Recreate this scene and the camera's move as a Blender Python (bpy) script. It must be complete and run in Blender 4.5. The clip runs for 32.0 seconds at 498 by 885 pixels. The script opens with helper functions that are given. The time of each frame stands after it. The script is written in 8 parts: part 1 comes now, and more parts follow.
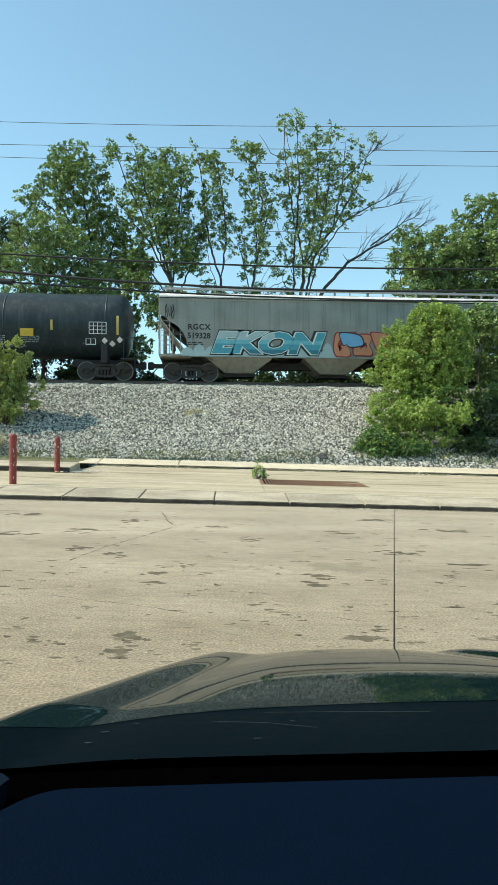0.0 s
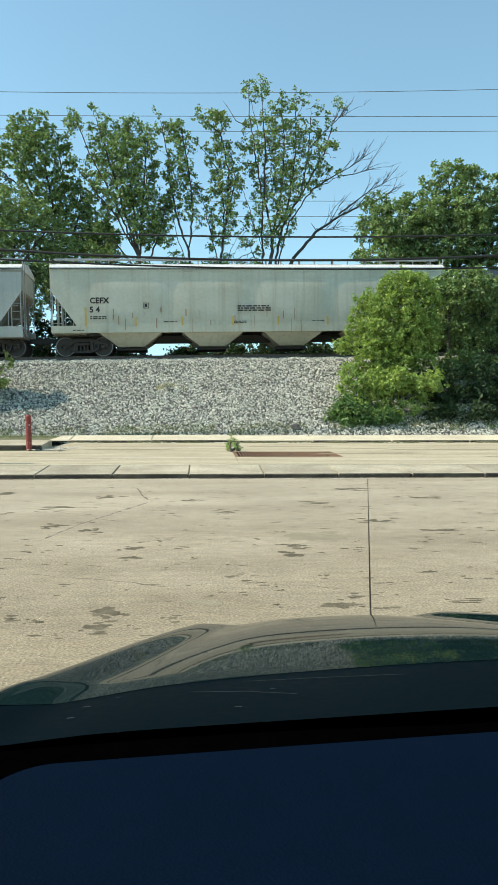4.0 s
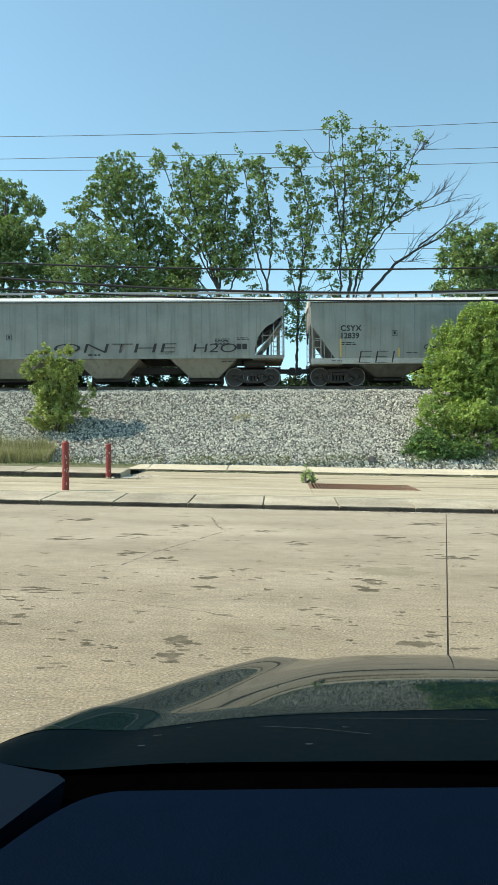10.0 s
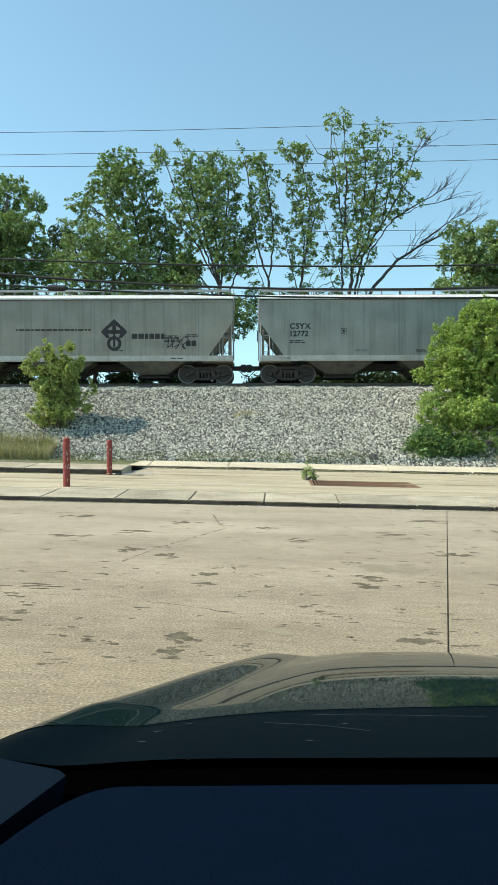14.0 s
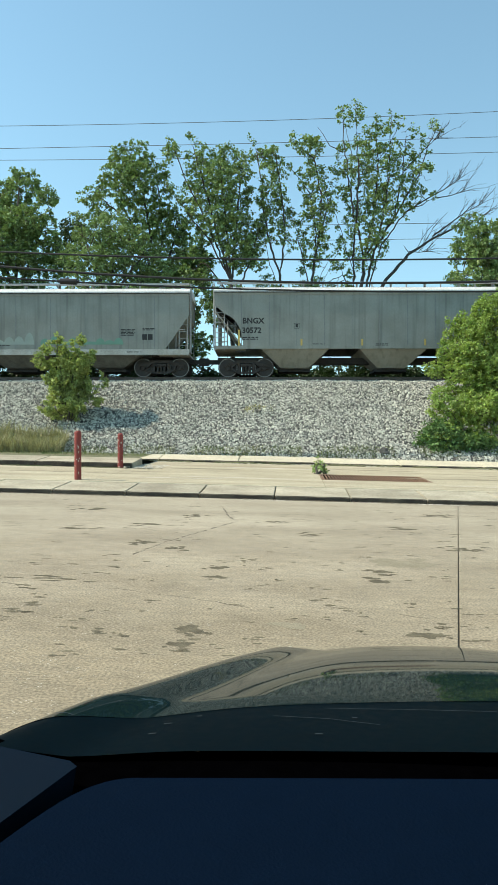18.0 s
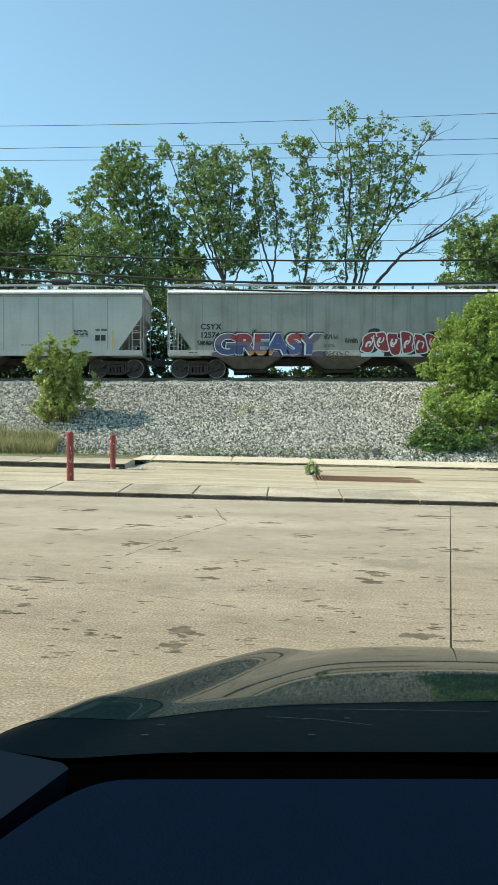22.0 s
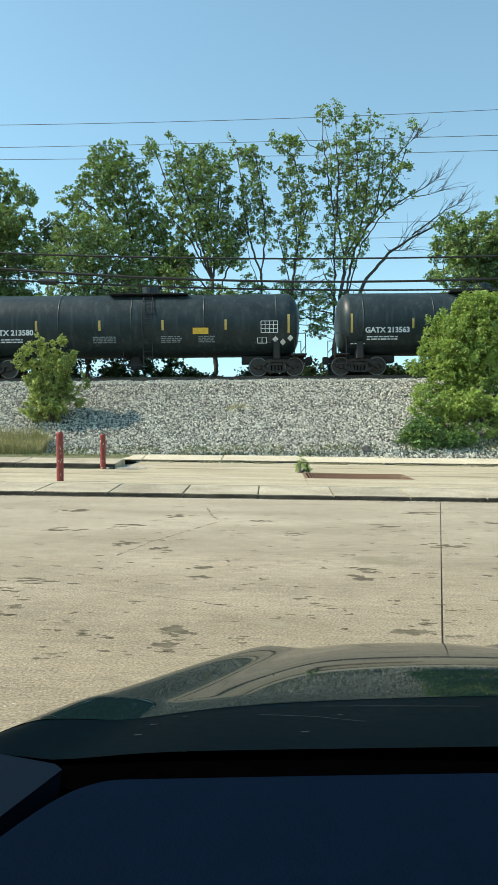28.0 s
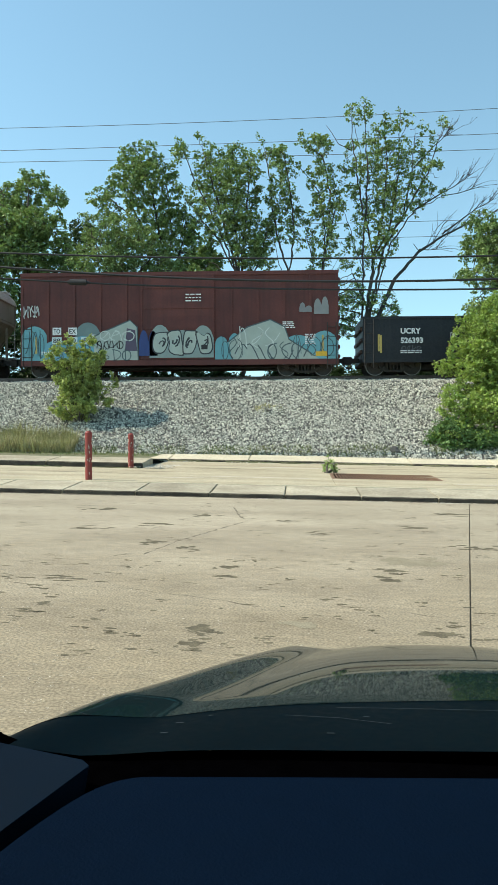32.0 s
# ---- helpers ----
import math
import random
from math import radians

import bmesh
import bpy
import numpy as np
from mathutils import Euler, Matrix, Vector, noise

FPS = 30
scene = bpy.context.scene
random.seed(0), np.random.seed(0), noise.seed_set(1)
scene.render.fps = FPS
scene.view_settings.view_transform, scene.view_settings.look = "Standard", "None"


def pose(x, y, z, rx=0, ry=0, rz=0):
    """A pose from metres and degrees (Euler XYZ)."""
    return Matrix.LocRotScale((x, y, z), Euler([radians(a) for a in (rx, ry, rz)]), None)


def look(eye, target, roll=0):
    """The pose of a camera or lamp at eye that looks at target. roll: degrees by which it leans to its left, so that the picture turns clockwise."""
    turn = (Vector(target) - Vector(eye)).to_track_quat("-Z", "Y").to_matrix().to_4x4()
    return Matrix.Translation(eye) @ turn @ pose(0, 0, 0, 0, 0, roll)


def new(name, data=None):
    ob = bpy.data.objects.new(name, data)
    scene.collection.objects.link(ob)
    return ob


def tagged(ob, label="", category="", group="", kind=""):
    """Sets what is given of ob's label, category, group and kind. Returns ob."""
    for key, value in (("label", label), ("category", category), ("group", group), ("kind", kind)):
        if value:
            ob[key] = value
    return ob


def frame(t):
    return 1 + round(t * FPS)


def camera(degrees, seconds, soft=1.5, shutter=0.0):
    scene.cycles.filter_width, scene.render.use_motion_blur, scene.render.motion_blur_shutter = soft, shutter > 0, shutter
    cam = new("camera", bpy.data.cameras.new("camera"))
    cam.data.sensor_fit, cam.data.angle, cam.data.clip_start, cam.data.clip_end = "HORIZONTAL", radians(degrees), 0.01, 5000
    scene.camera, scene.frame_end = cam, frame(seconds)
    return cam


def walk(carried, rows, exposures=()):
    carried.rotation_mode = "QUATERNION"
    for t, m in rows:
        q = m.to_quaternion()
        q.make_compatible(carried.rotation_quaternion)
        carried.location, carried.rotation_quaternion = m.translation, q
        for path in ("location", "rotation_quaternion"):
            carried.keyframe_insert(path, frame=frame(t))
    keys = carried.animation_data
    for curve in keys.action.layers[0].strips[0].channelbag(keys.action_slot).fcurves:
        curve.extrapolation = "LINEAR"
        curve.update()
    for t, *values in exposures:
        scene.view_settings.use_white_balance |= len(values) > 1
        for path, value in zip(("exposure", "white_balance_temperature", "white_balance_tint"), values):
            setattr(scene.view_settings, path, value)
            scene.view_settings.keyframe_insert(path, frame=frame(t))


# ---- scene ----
EXPOSURES = [(0.0, 0.34), (32.0, 0.34)]
cam = camera(38.0, 32.0, soft=0.5)
EYE = (0.0, 0.0, 1.3)
# seconds, yaw, pitch, roll: the camera is held in the hand at one spot and only turns
TURNS = [
    (0, -3.84, 0.15, -0.36), (0.5, -3.94, 0.33, -0.56), (1, -3.97, 0.2, -0.4), (1.5, -4.01, -0.07, -0.41),
    (2, -3.96, -0.1, -0.42), (2.5, -4.19, -0.65, -0.18), (3, -4.14, -0.66, 0.49), (3.5, -6.09, -1.6, 1.35),
    (5.5, -5.28, -2.33, 0.44), (6, -6.95, -1.49, 0.82), (6.5, -2.78, 0.23, 0.65), (7, 0.03, 0.66, 0.3), (7.5, -0.8, 0.33, 0.15),
    (8, -0.31, 0.18, 0.36), (8.5, -0.17, 0.26, 0.44), (9, -0, 0.49, 0.4), (9.5, 0.25, 0.64, 0.27), (10, -0.01, 0.5, 0.29),
    (10.5, -0.05, 0.44, 0.3), (11, 0.02, 0.29, 0.28), (11.5, 0.16, 0.02, 0.39), (12, 0.1, 0.01, 0.34), (12.5, 0.13, 0.16, 0.29),
    (13, 0.19, 0.23, 0.31), (13.5, -0.03, 0.27, 0.17), (14, 0.07, 0.25, 0.15), (14.5, 0.14, 0.16, 0.23), (16.5, 0.55, 0, 0.01),
    (17, 0.63, 0.07, -0.08), (17.5, 0.89, -0.06, -0.1), (18, 0.91, -0.24, -0.05), (18.5, 0.84, -0.35, -0.08),
    (19, 0.72, -0.08, -0.12), (19.5, 0.88, -0.17, -0.05), (20, 0.77, -0.2, -0.08), (20.5, 0.49, -0.19, -0.1),
    (21, 0.14, -0.31, -0.04), (21.5, 0.16, -0.26, 0.01), (22, 0.33, -0.17, -0.02), (22.5, 0.19, -0.15, -0.01),
    (23, 0.28, -0.08, -0.11), (23.5, 0.12, -0.11, -0.02), (24, 0.4, 0.4, 0.2), (24.5, 0.04, 0.52, 0.07), (25, -0.66, 0.23, -0.06),
    (25.5, 1.35, -0.5, 0.04), (27.5, -0.49, -0.43, 0.51), (28, -0.44, -0.3, 0.56), (28.5, -0.04, -0.39, 0.61),
    (29, -0.1, -0.31, 0.58), (29.5, -0.07, -0.29, 0.65), (30, 0.26, -0.48, 0.65), (30.5, 1.11, -0.41, 0.63),
    (31, 1.51, -0.44, 0.58), (31.5, 1.37, -0.23, 0.44), (32, 1.71, -0.29, 0.26),
]
walk(cam, [(t, pose(*EYE, 90 + p, r, y)) for t, y, p, r in TURNS], EXPOSURES)

from mathutils import geometry

# ---- light ----
SUN_ELEVATION, SUN_AZIMUTH = 47.0, 267.0    # degrees; azimuth from +y turning to +x: sun from the left, along the track
world = bpy.data.worlds.new("world")
scene.world = world
world.use_nodes = True
wn = world.node_tree.nodes
sky = wn.new("ShaderNodeTexSky")
sky.sky_type, sky.sun_disc = "NISHITA", False
sky.sun_elevation, sky.sun_rotation = radians(SUN_ELEVATION), radians(SUN_AZIMUTH)
sky.air_density, sky.dust_density, sky.ozone_density = 1.0, 0.15, 1.0
tint = wn.new("ShaderNodeMixRGB")      # summer haze: a paler, greener blue
tint.blend_type, tint.inputs[0].default_value, tint.inputs[2].default_value = "MULTIPLY", 1.0, (0.905, 1.045, 0.865, 1)
coord, lift = wn.new("ShaderNodeTexCoord"), wn.new("ShaderNodeMapping")      # clear air: little whitening towards the horizon
lift.inputs["Location"].default_value, lift.inputs["Scale"].default_value = (0, 0, 0.10), (1, 1, 0.86)
world.node_tree.links.new(coord.outputs["Generated"], lift.inputs[0])
world.node_tree.links.new(lift.outputs[0], sky.inputs[0])
world.node_tree.links.new(sky.outputs[0], tint.inputs[1])
world.node_tree.links.new(tint.outputs[0], wn["Background"].inputs[0])
wn["Background"].inputs[1].default_value = 0.205
sun = new("sun", bpy.data.lights.new("sun", "SUN"))
sun.data.energy, sun.data.angle, sun.data.color = 4.6, radians(0.6), (1.0, 0.90, 0.74)
_az, _el = radians(SUN_AZIMUTH), radians(SUN_ELEVATION)
sun.matrix_world = look((math.sin(_az) * math.cos(_el) * 100, math.cos(_az) * math.cos(_el) * 100, math.sin(_el) * 100), (0, 0, 0))


# ---- materials ----
def srgb(r, g, b):
    """Linear colour from 0-255 display values."""
    return tuple((c / 255 / 12.92 if c <= 10 else ((c / 255 + 0.055) / 1.055) ** 2.4) for c in (r, g, b))


def mat(name, base, other=None, rough=0.7, metal=0.0, scale=3.0, amount=0.5, fine=0.25, bump=0.0, bump_scale=40.0,
        stretch=(1, 1, 1), coat=0.0, random_value=0.0, grain=0.0, streak=0.0, streak_colour=(0.05, 0.045, 0.04), island=0.0):
    """A surface in two colours mixed by coarse and fine noise, with relief, and rain streaks that run down."""
    m = bpy.data.materials.new(name)
    m.use_nodes = True
    nt = m.node_tree
    n, link = nt.nodes, nt.links.new
    b = n["Principled BSDF"]
    other = other or tuple(c * 0.7 for c in base)
    tc = n.new("ShaderNodeTexCoord")
    mp = n.new("ShaderNodeMapping")
    mp.inputs["Scale"].default_value = stretch
    link(tc.outputs["Object"], mp.inputs[0])
    big = n.new("ShaderNodeTexNoise")
    big.inputs["Scale"].default_value, big.inputs["Detail"].default_value = scale, 6
    link(mp.outputs[0], big.inputs[0])
    small = n.new("ShaderNodeTexNoise")
    small.inputs["Scale"].default_value, small.inputs["Detail"].default_value = scale * 14, 3
    link(mp.outputs[0], small.inputs[0])
    ramp = n.new("ShaderNodeMapRange")
    ramp.inputs[1].default_value, ramp.inputs[2].default_value = 0.35, 0.68
    ramp.inputs[3].default_value, ramp.inputs[4].default_value = 0.0, amount
    link(big.outputs[0], ramp.inputs[0])
    mix = n.new("ShaderNodeMixRGB")
    mix.inputs[1].default_value, mix.inputs[2].default_value = (*base, 1), (*other, 1)
    link(ramp.outputs[0], mix.inputs[0])
    value = n.new("ShaderNodeHueSaturation")
    fr = n.new("ShaderNodeMapRange")
    fr.inputs[1].default_value, fr.inputs[2].default_value = 0.3, 0.7
    fr.inputs[3].default_value, fr.inputs[4].default_value = 1 - fine, 1 + fine
    link(small.outputs[0], fr.inputs[0])
    link(fr.outputs[0], value.inputs["Value"])
    link(mix.outputs[0], value.inputs["Color"])
    out = value.outputs[0]
    if random_value or island:
        hv = n.new("ShaderNodeHueSaturation")
        rr = n.new("ShaderNodeMapRange")
        k = random_value or island
        rr.inputs[3].default_value, rr.inputs[4].default_value = 1 - k, 1 + k
        link((n.new("ShaderNodeNewGeometry").outputs["Random Per Island"] if island else n.new("ShaderNodeObjectInfo").outputs["Random"]), rr.inputs[0])
        link(rr.outputs[0], hv.inputs["Value"])
        link(out, hv.inputs["Color"])
        out = hv.outputs[0]
    if grain:
        gn = n.new("ShaderNodeTexNoise")
        gn.inputs["Scale"].default_value, gn.inputs["Detail"].default_value = 55.0, 2
        link(tc.outputs["Object"], gn.inputs[0])
        gr = n.new("ShaderNodeMapRange")
        gr.inputs[1].default_value, gr.inputs[2].default_value = 0.32, 0.68
        gr.inputs[3].default_value, gr.inputs[4].default_value = 1 - grain, 1 + grain
        link(gn.outputs[0], gr.inputs[0])
        gh = n.new("ShaderNodeHueSaturation")
        link(gr.outputs[0], gh.inputs["Value"])
        link(out, gh.inputs["Color"])
        out = gh.outputs[0]
    if streak:
        sm = n.new("ShaderNodeMapping")
        sm.inputs["Scale"].default_value = (5.0, 5.0, 0.22)
        link(tc.outputs["Object"], sm.inputs[0])
        sn = n.new("ShaderNodeTexNoise")
        sn.inputs["Scale"].default_value, sn.inputs["Detail"].default_value = 1.0, 5
        link(sm.outputs[0], sn.inputs[0])
        sr = n.new("ShaderNodeMapRange")
        sr.inputs[1].default_value, sr.inputs[2].default_value = 0.5, 0.8
        sr.inputs[3].default_value, sr.inputs[4].default_value = 0.0, streak
        link(sn.outputs[0], sr.inputs[0])
        sx = n.new("ShaderNodeMixRGB")
        sx.inputs[2].default_value = (*streak_colour, 1)
        link(sr.outputs[0], sx.inputs[0])
        link(out, sx.inputs[1])
        out = sx.outputs[0]
    link(out, b.inputs["Base Color"])
    rg = n.new("ShaderNodeMapRange")
    rg.inputs[3].default_value, rg.inputs[4].default_value = max(0.03, rough - 0.12), min(1, rough + 0.12)
    link(small.outputs[0], rg.inputs[0])
    link(rg.outputs[0], b.inputs["Roughness"])
    b.inputs["Metallic"].default_value = metal
    b.inputs["Coat Weight"].default_value = coat
    if bump:
        bn = n.new("ShaderNodeTexNoise")
        bn.inputs["Scale"].default_value, bn.inputs["Detail"].default_value = bump_scale, 4
        link(tc.outputs["Object"], bn.inputs[0])
        bu = n.new("ShaderNodeBump")
        bu.inputs["Strength"].default_value, bu.inputs["Distance"].default_value = bump, 0.02
        link(bn.outputs[0], bu.inputs["Height"])
        link(bu.outputs[0], b.inputs["Normal"])
    return m


def leaf_mat(name, colour, other, thin=0.13):
    m = mat(name, colour, other, rough=0.6, scale=0.7, amount=0.8, fine=0.1, island=0.5)
    nt = m.node_tree
    b = nt.nodes["Principled BSDF"]
    b.inputs["Specular IOR Level"].default_value = 0.3
    tr = nt.nodes.new("ShaderNodeBsdfTranslucent")
    tr.inputs[0].default_value = (colour[0] * 1.5, colour[1] * 1.7, colour[2] * 0.9, 1)
    mx = nt.nodes.new("ShaderNodeMixShader")
    mx.inputs[0].default_value = thin
    nt.links.new(b.outputs[0], mx.inputs[1])
    nt.links.new(tr.outputs[0], mx.inputs[2])
    nt.links.new(mx.outputs[0], nt.nodes["Material Output"].inputs[0])
    return m


def near_tone(m, colour, v0, v1):
    """Multiplies in a darker, browner tone towards low y, broken up by noise."""
    nt = m.node_tree
    n, link = nt.nodes, nt.links.new
    b = n["Principled BSDF"]
    old = b.inputs["Base Color"].links[0].from_socket
    tc = n.new("ShaderNodeTexCoord")
    sep = n.new("ShaderNodeSeparateXYZ")
    link(tc.outputs["Object"], sep.inputs[0])
    ns = n.new("ShaderNodeTexNoise")
    ns.inputs["Scale"].default_value, ns.inputs["Detail"].default_value = 1.1, 8
    link(tc.outputs["Object"], ns.inputs[0])
    ad = n.new("ShaderNodeMath")
    ad.operation = "MULTIPLY_ADD"
    ad.inputs[1].default_value = 7.0
    link(ns.outputs[0], ad.inputs[0])
    link(sep.outputs[1], ad.inputs[2])
    mr = n.new("ShaderNodeMapRange")
    mr.inputs[1].default_value, mr.inputs[2].default_value = v0 + 3.5, v1 + 3.5
    mr.inputs[3].default_value, mr.inputs[4].default_value = 0.75, 0.0
    link(ad.outputs[0], mr.inputs[0])
    mx = n.new("ShaderNodeMixRGB")
    mx.blend_type = "MULTIPLY"
    mx.inputs[2].default_value = (*colour, 1)
    link(mr.outputs[0], mx.inputs[0])
    link(old, mx.inputs[1])
    link(mx.outputs[0], b.inputs["Base Color"])


CONCRETE = mat("concrete_lot", (0.39, 0.34, 0.243), (0.285, 0.243, 0.168), rough=0.92, scale=0.5, amount=1.0, fine=0.12, bump=0.25, bump_scale=60, grain=0.34, stretch=(0.6, 1.5, 1))
# the lot turns darker and browner towards the parked car
near_tone(CONCRETE, (0.62, 0.56, 0.46), 2.5, 11.0)
KERB = mat("kerb_concrete", (0.43, 0.385, 0.28), (0.27, 0.235, 0.165), rough=0.92, scale=1.2, amount=0.9, fine=0.2, bump=0.5, random_value=0.1)
ISLAND = mat("island_concrete", (0.47, 0.415, 0.285), (0.35, 0.30, 0.20), rough=0.92, scale=0.6, amount=1.0, fine=0.14, bump=0.5, bump_scale=60, grain=0.2, stretch=(0.5, 2.2, 1))
KERB_FAR = mat("pale_kerb_concrete", (0.62, 0.56, 0.41), (0.45, 0.40, 0.28), rough=0.92, scale=0.8, amount=0.8, fine=0.15, bump=0.5, random_value=0.06)
# very dark brown for the upright kerb faces on the lot's side
KERB_FACE = mat("kerb_face_dark", (0.032, 0.027, 0.02), (0.09, 0.078, 0.055), rough=0.95, scale=3, amount=0.8, fine=0.3)
STAIN = mat("oil_stain", (0.085, 0.07, 0.04), (0.17, 0.145, 0.088), rough=0.95, scale=7, amount=0.9, fine=0.4)
STAIN_PALE = mat("faded_oil_stain", (0.27, 0.235, 0.155), (0.21, 0.18, 0.115), rough=0.95, scale=5, amount=0.7, fine=0.3)
CRACK = mat("crack_dirt", (0.11, 0.09, 0.06), (0.2, 0.17, 0.12), rough=0.95, scale=9)
CHIP = mat("pale_chip", (0.55, 0.5, 0.4), (0.4, 0.35, 0.27), rough=0.95, scale=9)
STONE = mat("ballast_stone", (0.45, 0.445, 0.375), (0.31, 0.305, 0.25), rough=0.9, scale=0.5, amount=0.4, fine=0.25, island=0.6)
# far darker than STONE: shadow in the gaps between stones, put into the bed's colour
BALLAST = mat("ballast_bed_gap_shade", (0.10, 0.098, 0.088), (0.05, 0.048, 0.042), rough=0.95, scale=5, amount=0.9, fine=0.4, bump=1.0, bump_scale=14)
SOIL = mat("soil_verge", (0.16, 0.15, 0.08), (0.08, 0.10, 0.035), rough=0.95, scale=1.5, amount=1.0, fine=0.4, bump=0.8, bump_scale=20)
GRASS = leaf_mat("grass_blades", (0.10, 0.15, 0.035), (0.24, 0.22, 0.09))
DRYGRASS = leaf_mat("dry_grass", (0.37, 0.34, 0.19), (0.20, 0.205, 0.095))
LEAF = leaf_mat("maple_leaves", (0.245, 0.33, 0.12), (0.105, 0.18, 0.075))
VINE = leaf_mat("vine_leaves", (0.12, 0.205, 0.065), (0.065, 0.125, 0.042))
LEAF_LIGHT = leaf_mat("young_leaves", (0.295, 0.38, 0.125), (0.145, 0.225, 0.072))
YOUNG_LEAF = leaf_mat("young_leaves", (0.37, 0.415, 0.15), (0.155, 0.215, 0.07), 0.22)
SHRUB_LEAF = leaf_mat("shrub_leaves", (0.31, 0.395, 0.11), (0.15, 0.235, 0.07), 0.24)
# leaf green darkened so that its colour carries the shade under the canopies
LEAF_DARK = leaf_mat("shade_darkened_leaves", (0.05, 0.085, 0.034), (0.03, 0.055, 0.022))
DEADWOOD = mat("dead_branch", (0.085, 0.078, 0.07), (0.05, 0.046, 0.042), rough=0.95, scale=4, fine=0.3)
BARK = mat("bark", (0.10, 0.085, 0.07), (0.05, 0.042, 0.035), rough=0.95, scale=4, fine=0.3, bump=0.8, bump_scale=25)
RED = mat("red_paint", (0.27, 0.032, 0.022), (0.16, 0.032, 0.023), rough=0.6, scale=7, amount=0.7, streak=0.3)
RUST = mat("rusted_grate", (0.22, 0.125, 0.07), (0.12, 0.07, 0.045), rough=0.85, scale=5)
PIT = mat("drain_pit", (0.012, 0.010, 0.008), rough=1.0)
LINE = mat("aluminium_line", (0.14, 0.15, 0.16), rough=0.6)
# car grey darkened to paint in the underside's shade, plus grimy streaks
OUTLET = mat("outlet_shade_and_grime", (0.13, 0.125, 0.105), (0.07, 0.066, 0.055), rough=0.8, scale=2, amount=0.9, streak=0.4)
CABLE = mat("cable", (0.015, 0.015, 0.016), rough=0.6)
STEEL = mat("rail_steel", (0.16, 0.12, 0.095), (0.09, 0.07, 0.06), rough=0.6, metal=0.3, scale=3)
TIE = mat("sleeper_wood", (0.07, 0.06, 0.05), (0.12, 0.10, 0.085), rough=0.95, scale=4)
TRUCK = mat("truck_iron", (0.03, 0.027, 0.025), (0.06, 0.047, 0.037), rough=0.8, scale=4, amount=0.8)
WHEEL = mat("wheel_steel", (0.045, 0.04, 0.036), (0.08, 0.064, 0.052), rough=0.6, metal=0.3, scale=5)
TREAD = mat("wheel_rim", (0.24, 0.22, 0.20), (0.15, 0.13, 0.115), rough=0.4, metal=0.6, scale=5)
UNDER = mat("underframe", (0.03, 0.028, 0.027), (0.05, 0.045, 0.04), rough=0.85, scale=3)
PRINT_GREY = mat("faded_stencil_paint", (0.26, 0.28, 0.275), (0.17, 0.19, 0.185), rough=0.6, scale=6.0, amount=0.5)
TANK = mat("tank_black", (0.016, 0.026, 0.0285), (0.038, 0.053, 0.055), rough=0.42, scale=1.2, amount=0.6, streak=0.5, streak_colour=(0.085, 0.105, 0.104))
TANK_GREY = mat("tank_dusty_black", (0.055, 0.067, 0.067), (0.10, 0.115, 0.112), rough=0.5, scale=1.0, amount=0.7, streak=0.5, streak_colour=(0.15, 0.165, 0.158))
WHITE = mat("white_stencil", (0.78, 0.78, 0.76), (0.6, 0.6, 0.58), rough=0.6, scale=8)
BLACK = mat("black_stencil", (0.02, 0.02, 0.02), rough=0.6)
YELLOW = mat("reflector_yellow", (0.58, 0.40, 0.10), (0.45, 0.32, 0.10), rough=0.5, scale=10)
YELLOW_PLATE = mat("yellow_plate", (0.70, 0.42, 0.03), rough=0.5, scale=10)
GREYCAR = mat("hopper_grey", (0.275, 0.285, 0.25), (0.20, 0.207, 0.18), rough=0.6, scale=0.8, amount=0.8, fine=0.06, streak=0.75, streak_colour=(0.115, 0.115, 0.10))
GREYCAR_LIGHT = mat("hopper_pale_grey", (0.42, 0.435, 0.40), (0.34, 0.35, 0.32), rough=0.6, scale=0.8, amount=0.7, fine=0.05, streak=0.3, streak_colour=(0.2, 0.2, 0.19))
GREYCAR_TAN = mat("hopper_weathered_grey", (0.30, 0.285, 0.235), (0.23, 0.215, 0.172), rough=0.65, scale=0.8, amount=0.8, fine=0.06, streak=0.6, streak_colour=(0.11, 0.10, 0.075))
CREAM = mat("hopper_cream", (0.55, 0.535, 0.435), (0.43, 0.405, 0.30), rough=0.55, scale=0.6, amount=0.7, fine=0.05, streak=0.45, streak_colour=(0.28, 0.22, 0.13))
SILL = mat("sill_pale", (0.46, 0.46, 0.42), (0.36, 0.34, 0.29), rough=0.65, scale=2, amount=0.9, streak=0.4, streak_colour=(0.16, 0.12, 0.08))
ROOFWHITE = mat("roof_white", (0.63, 0.63, 0.60), (0.47, 0.46, 0.42), rough=0.55, scale=1.5, amount=0.6)
OXIDE = mat("boxcar_red", (0.14, 0.047, 0.04), (0.095, 0.036, 0.032), rough=0.65, scale=0.9, amount=0.8, fine=0.08, streak=0.5, streak_colour=(0.06, 0.03, 0.027))
OXIDE_FADED = mat("boxcar_faded_red", (0.17, 0.076, 0.069), (0.12, 0.053, 0.048), rough=0.7, scale=0.9, amount=0.8, fine=0.08, streak=0.5, streak_colour=(0.10, 0.05, 0.043))
OXIDE_DOOR = mat("boxcar_door_red", (0.15, 0.026, 0.026), (0.11, 0.024, 0.023), rough=0.55, scale=1.0, amount=0.8, fine=0.06, streak=0.3)
GOLD = mat("boxcar_yellow", (0.62, 0.36, 0.14), (0.50, 0.285, 0.11), rough=0.65, scale=0.9, amount=0.8, fine=0.06, streak=0.5, streak_colour=(0.30, 0.165, 0.075))
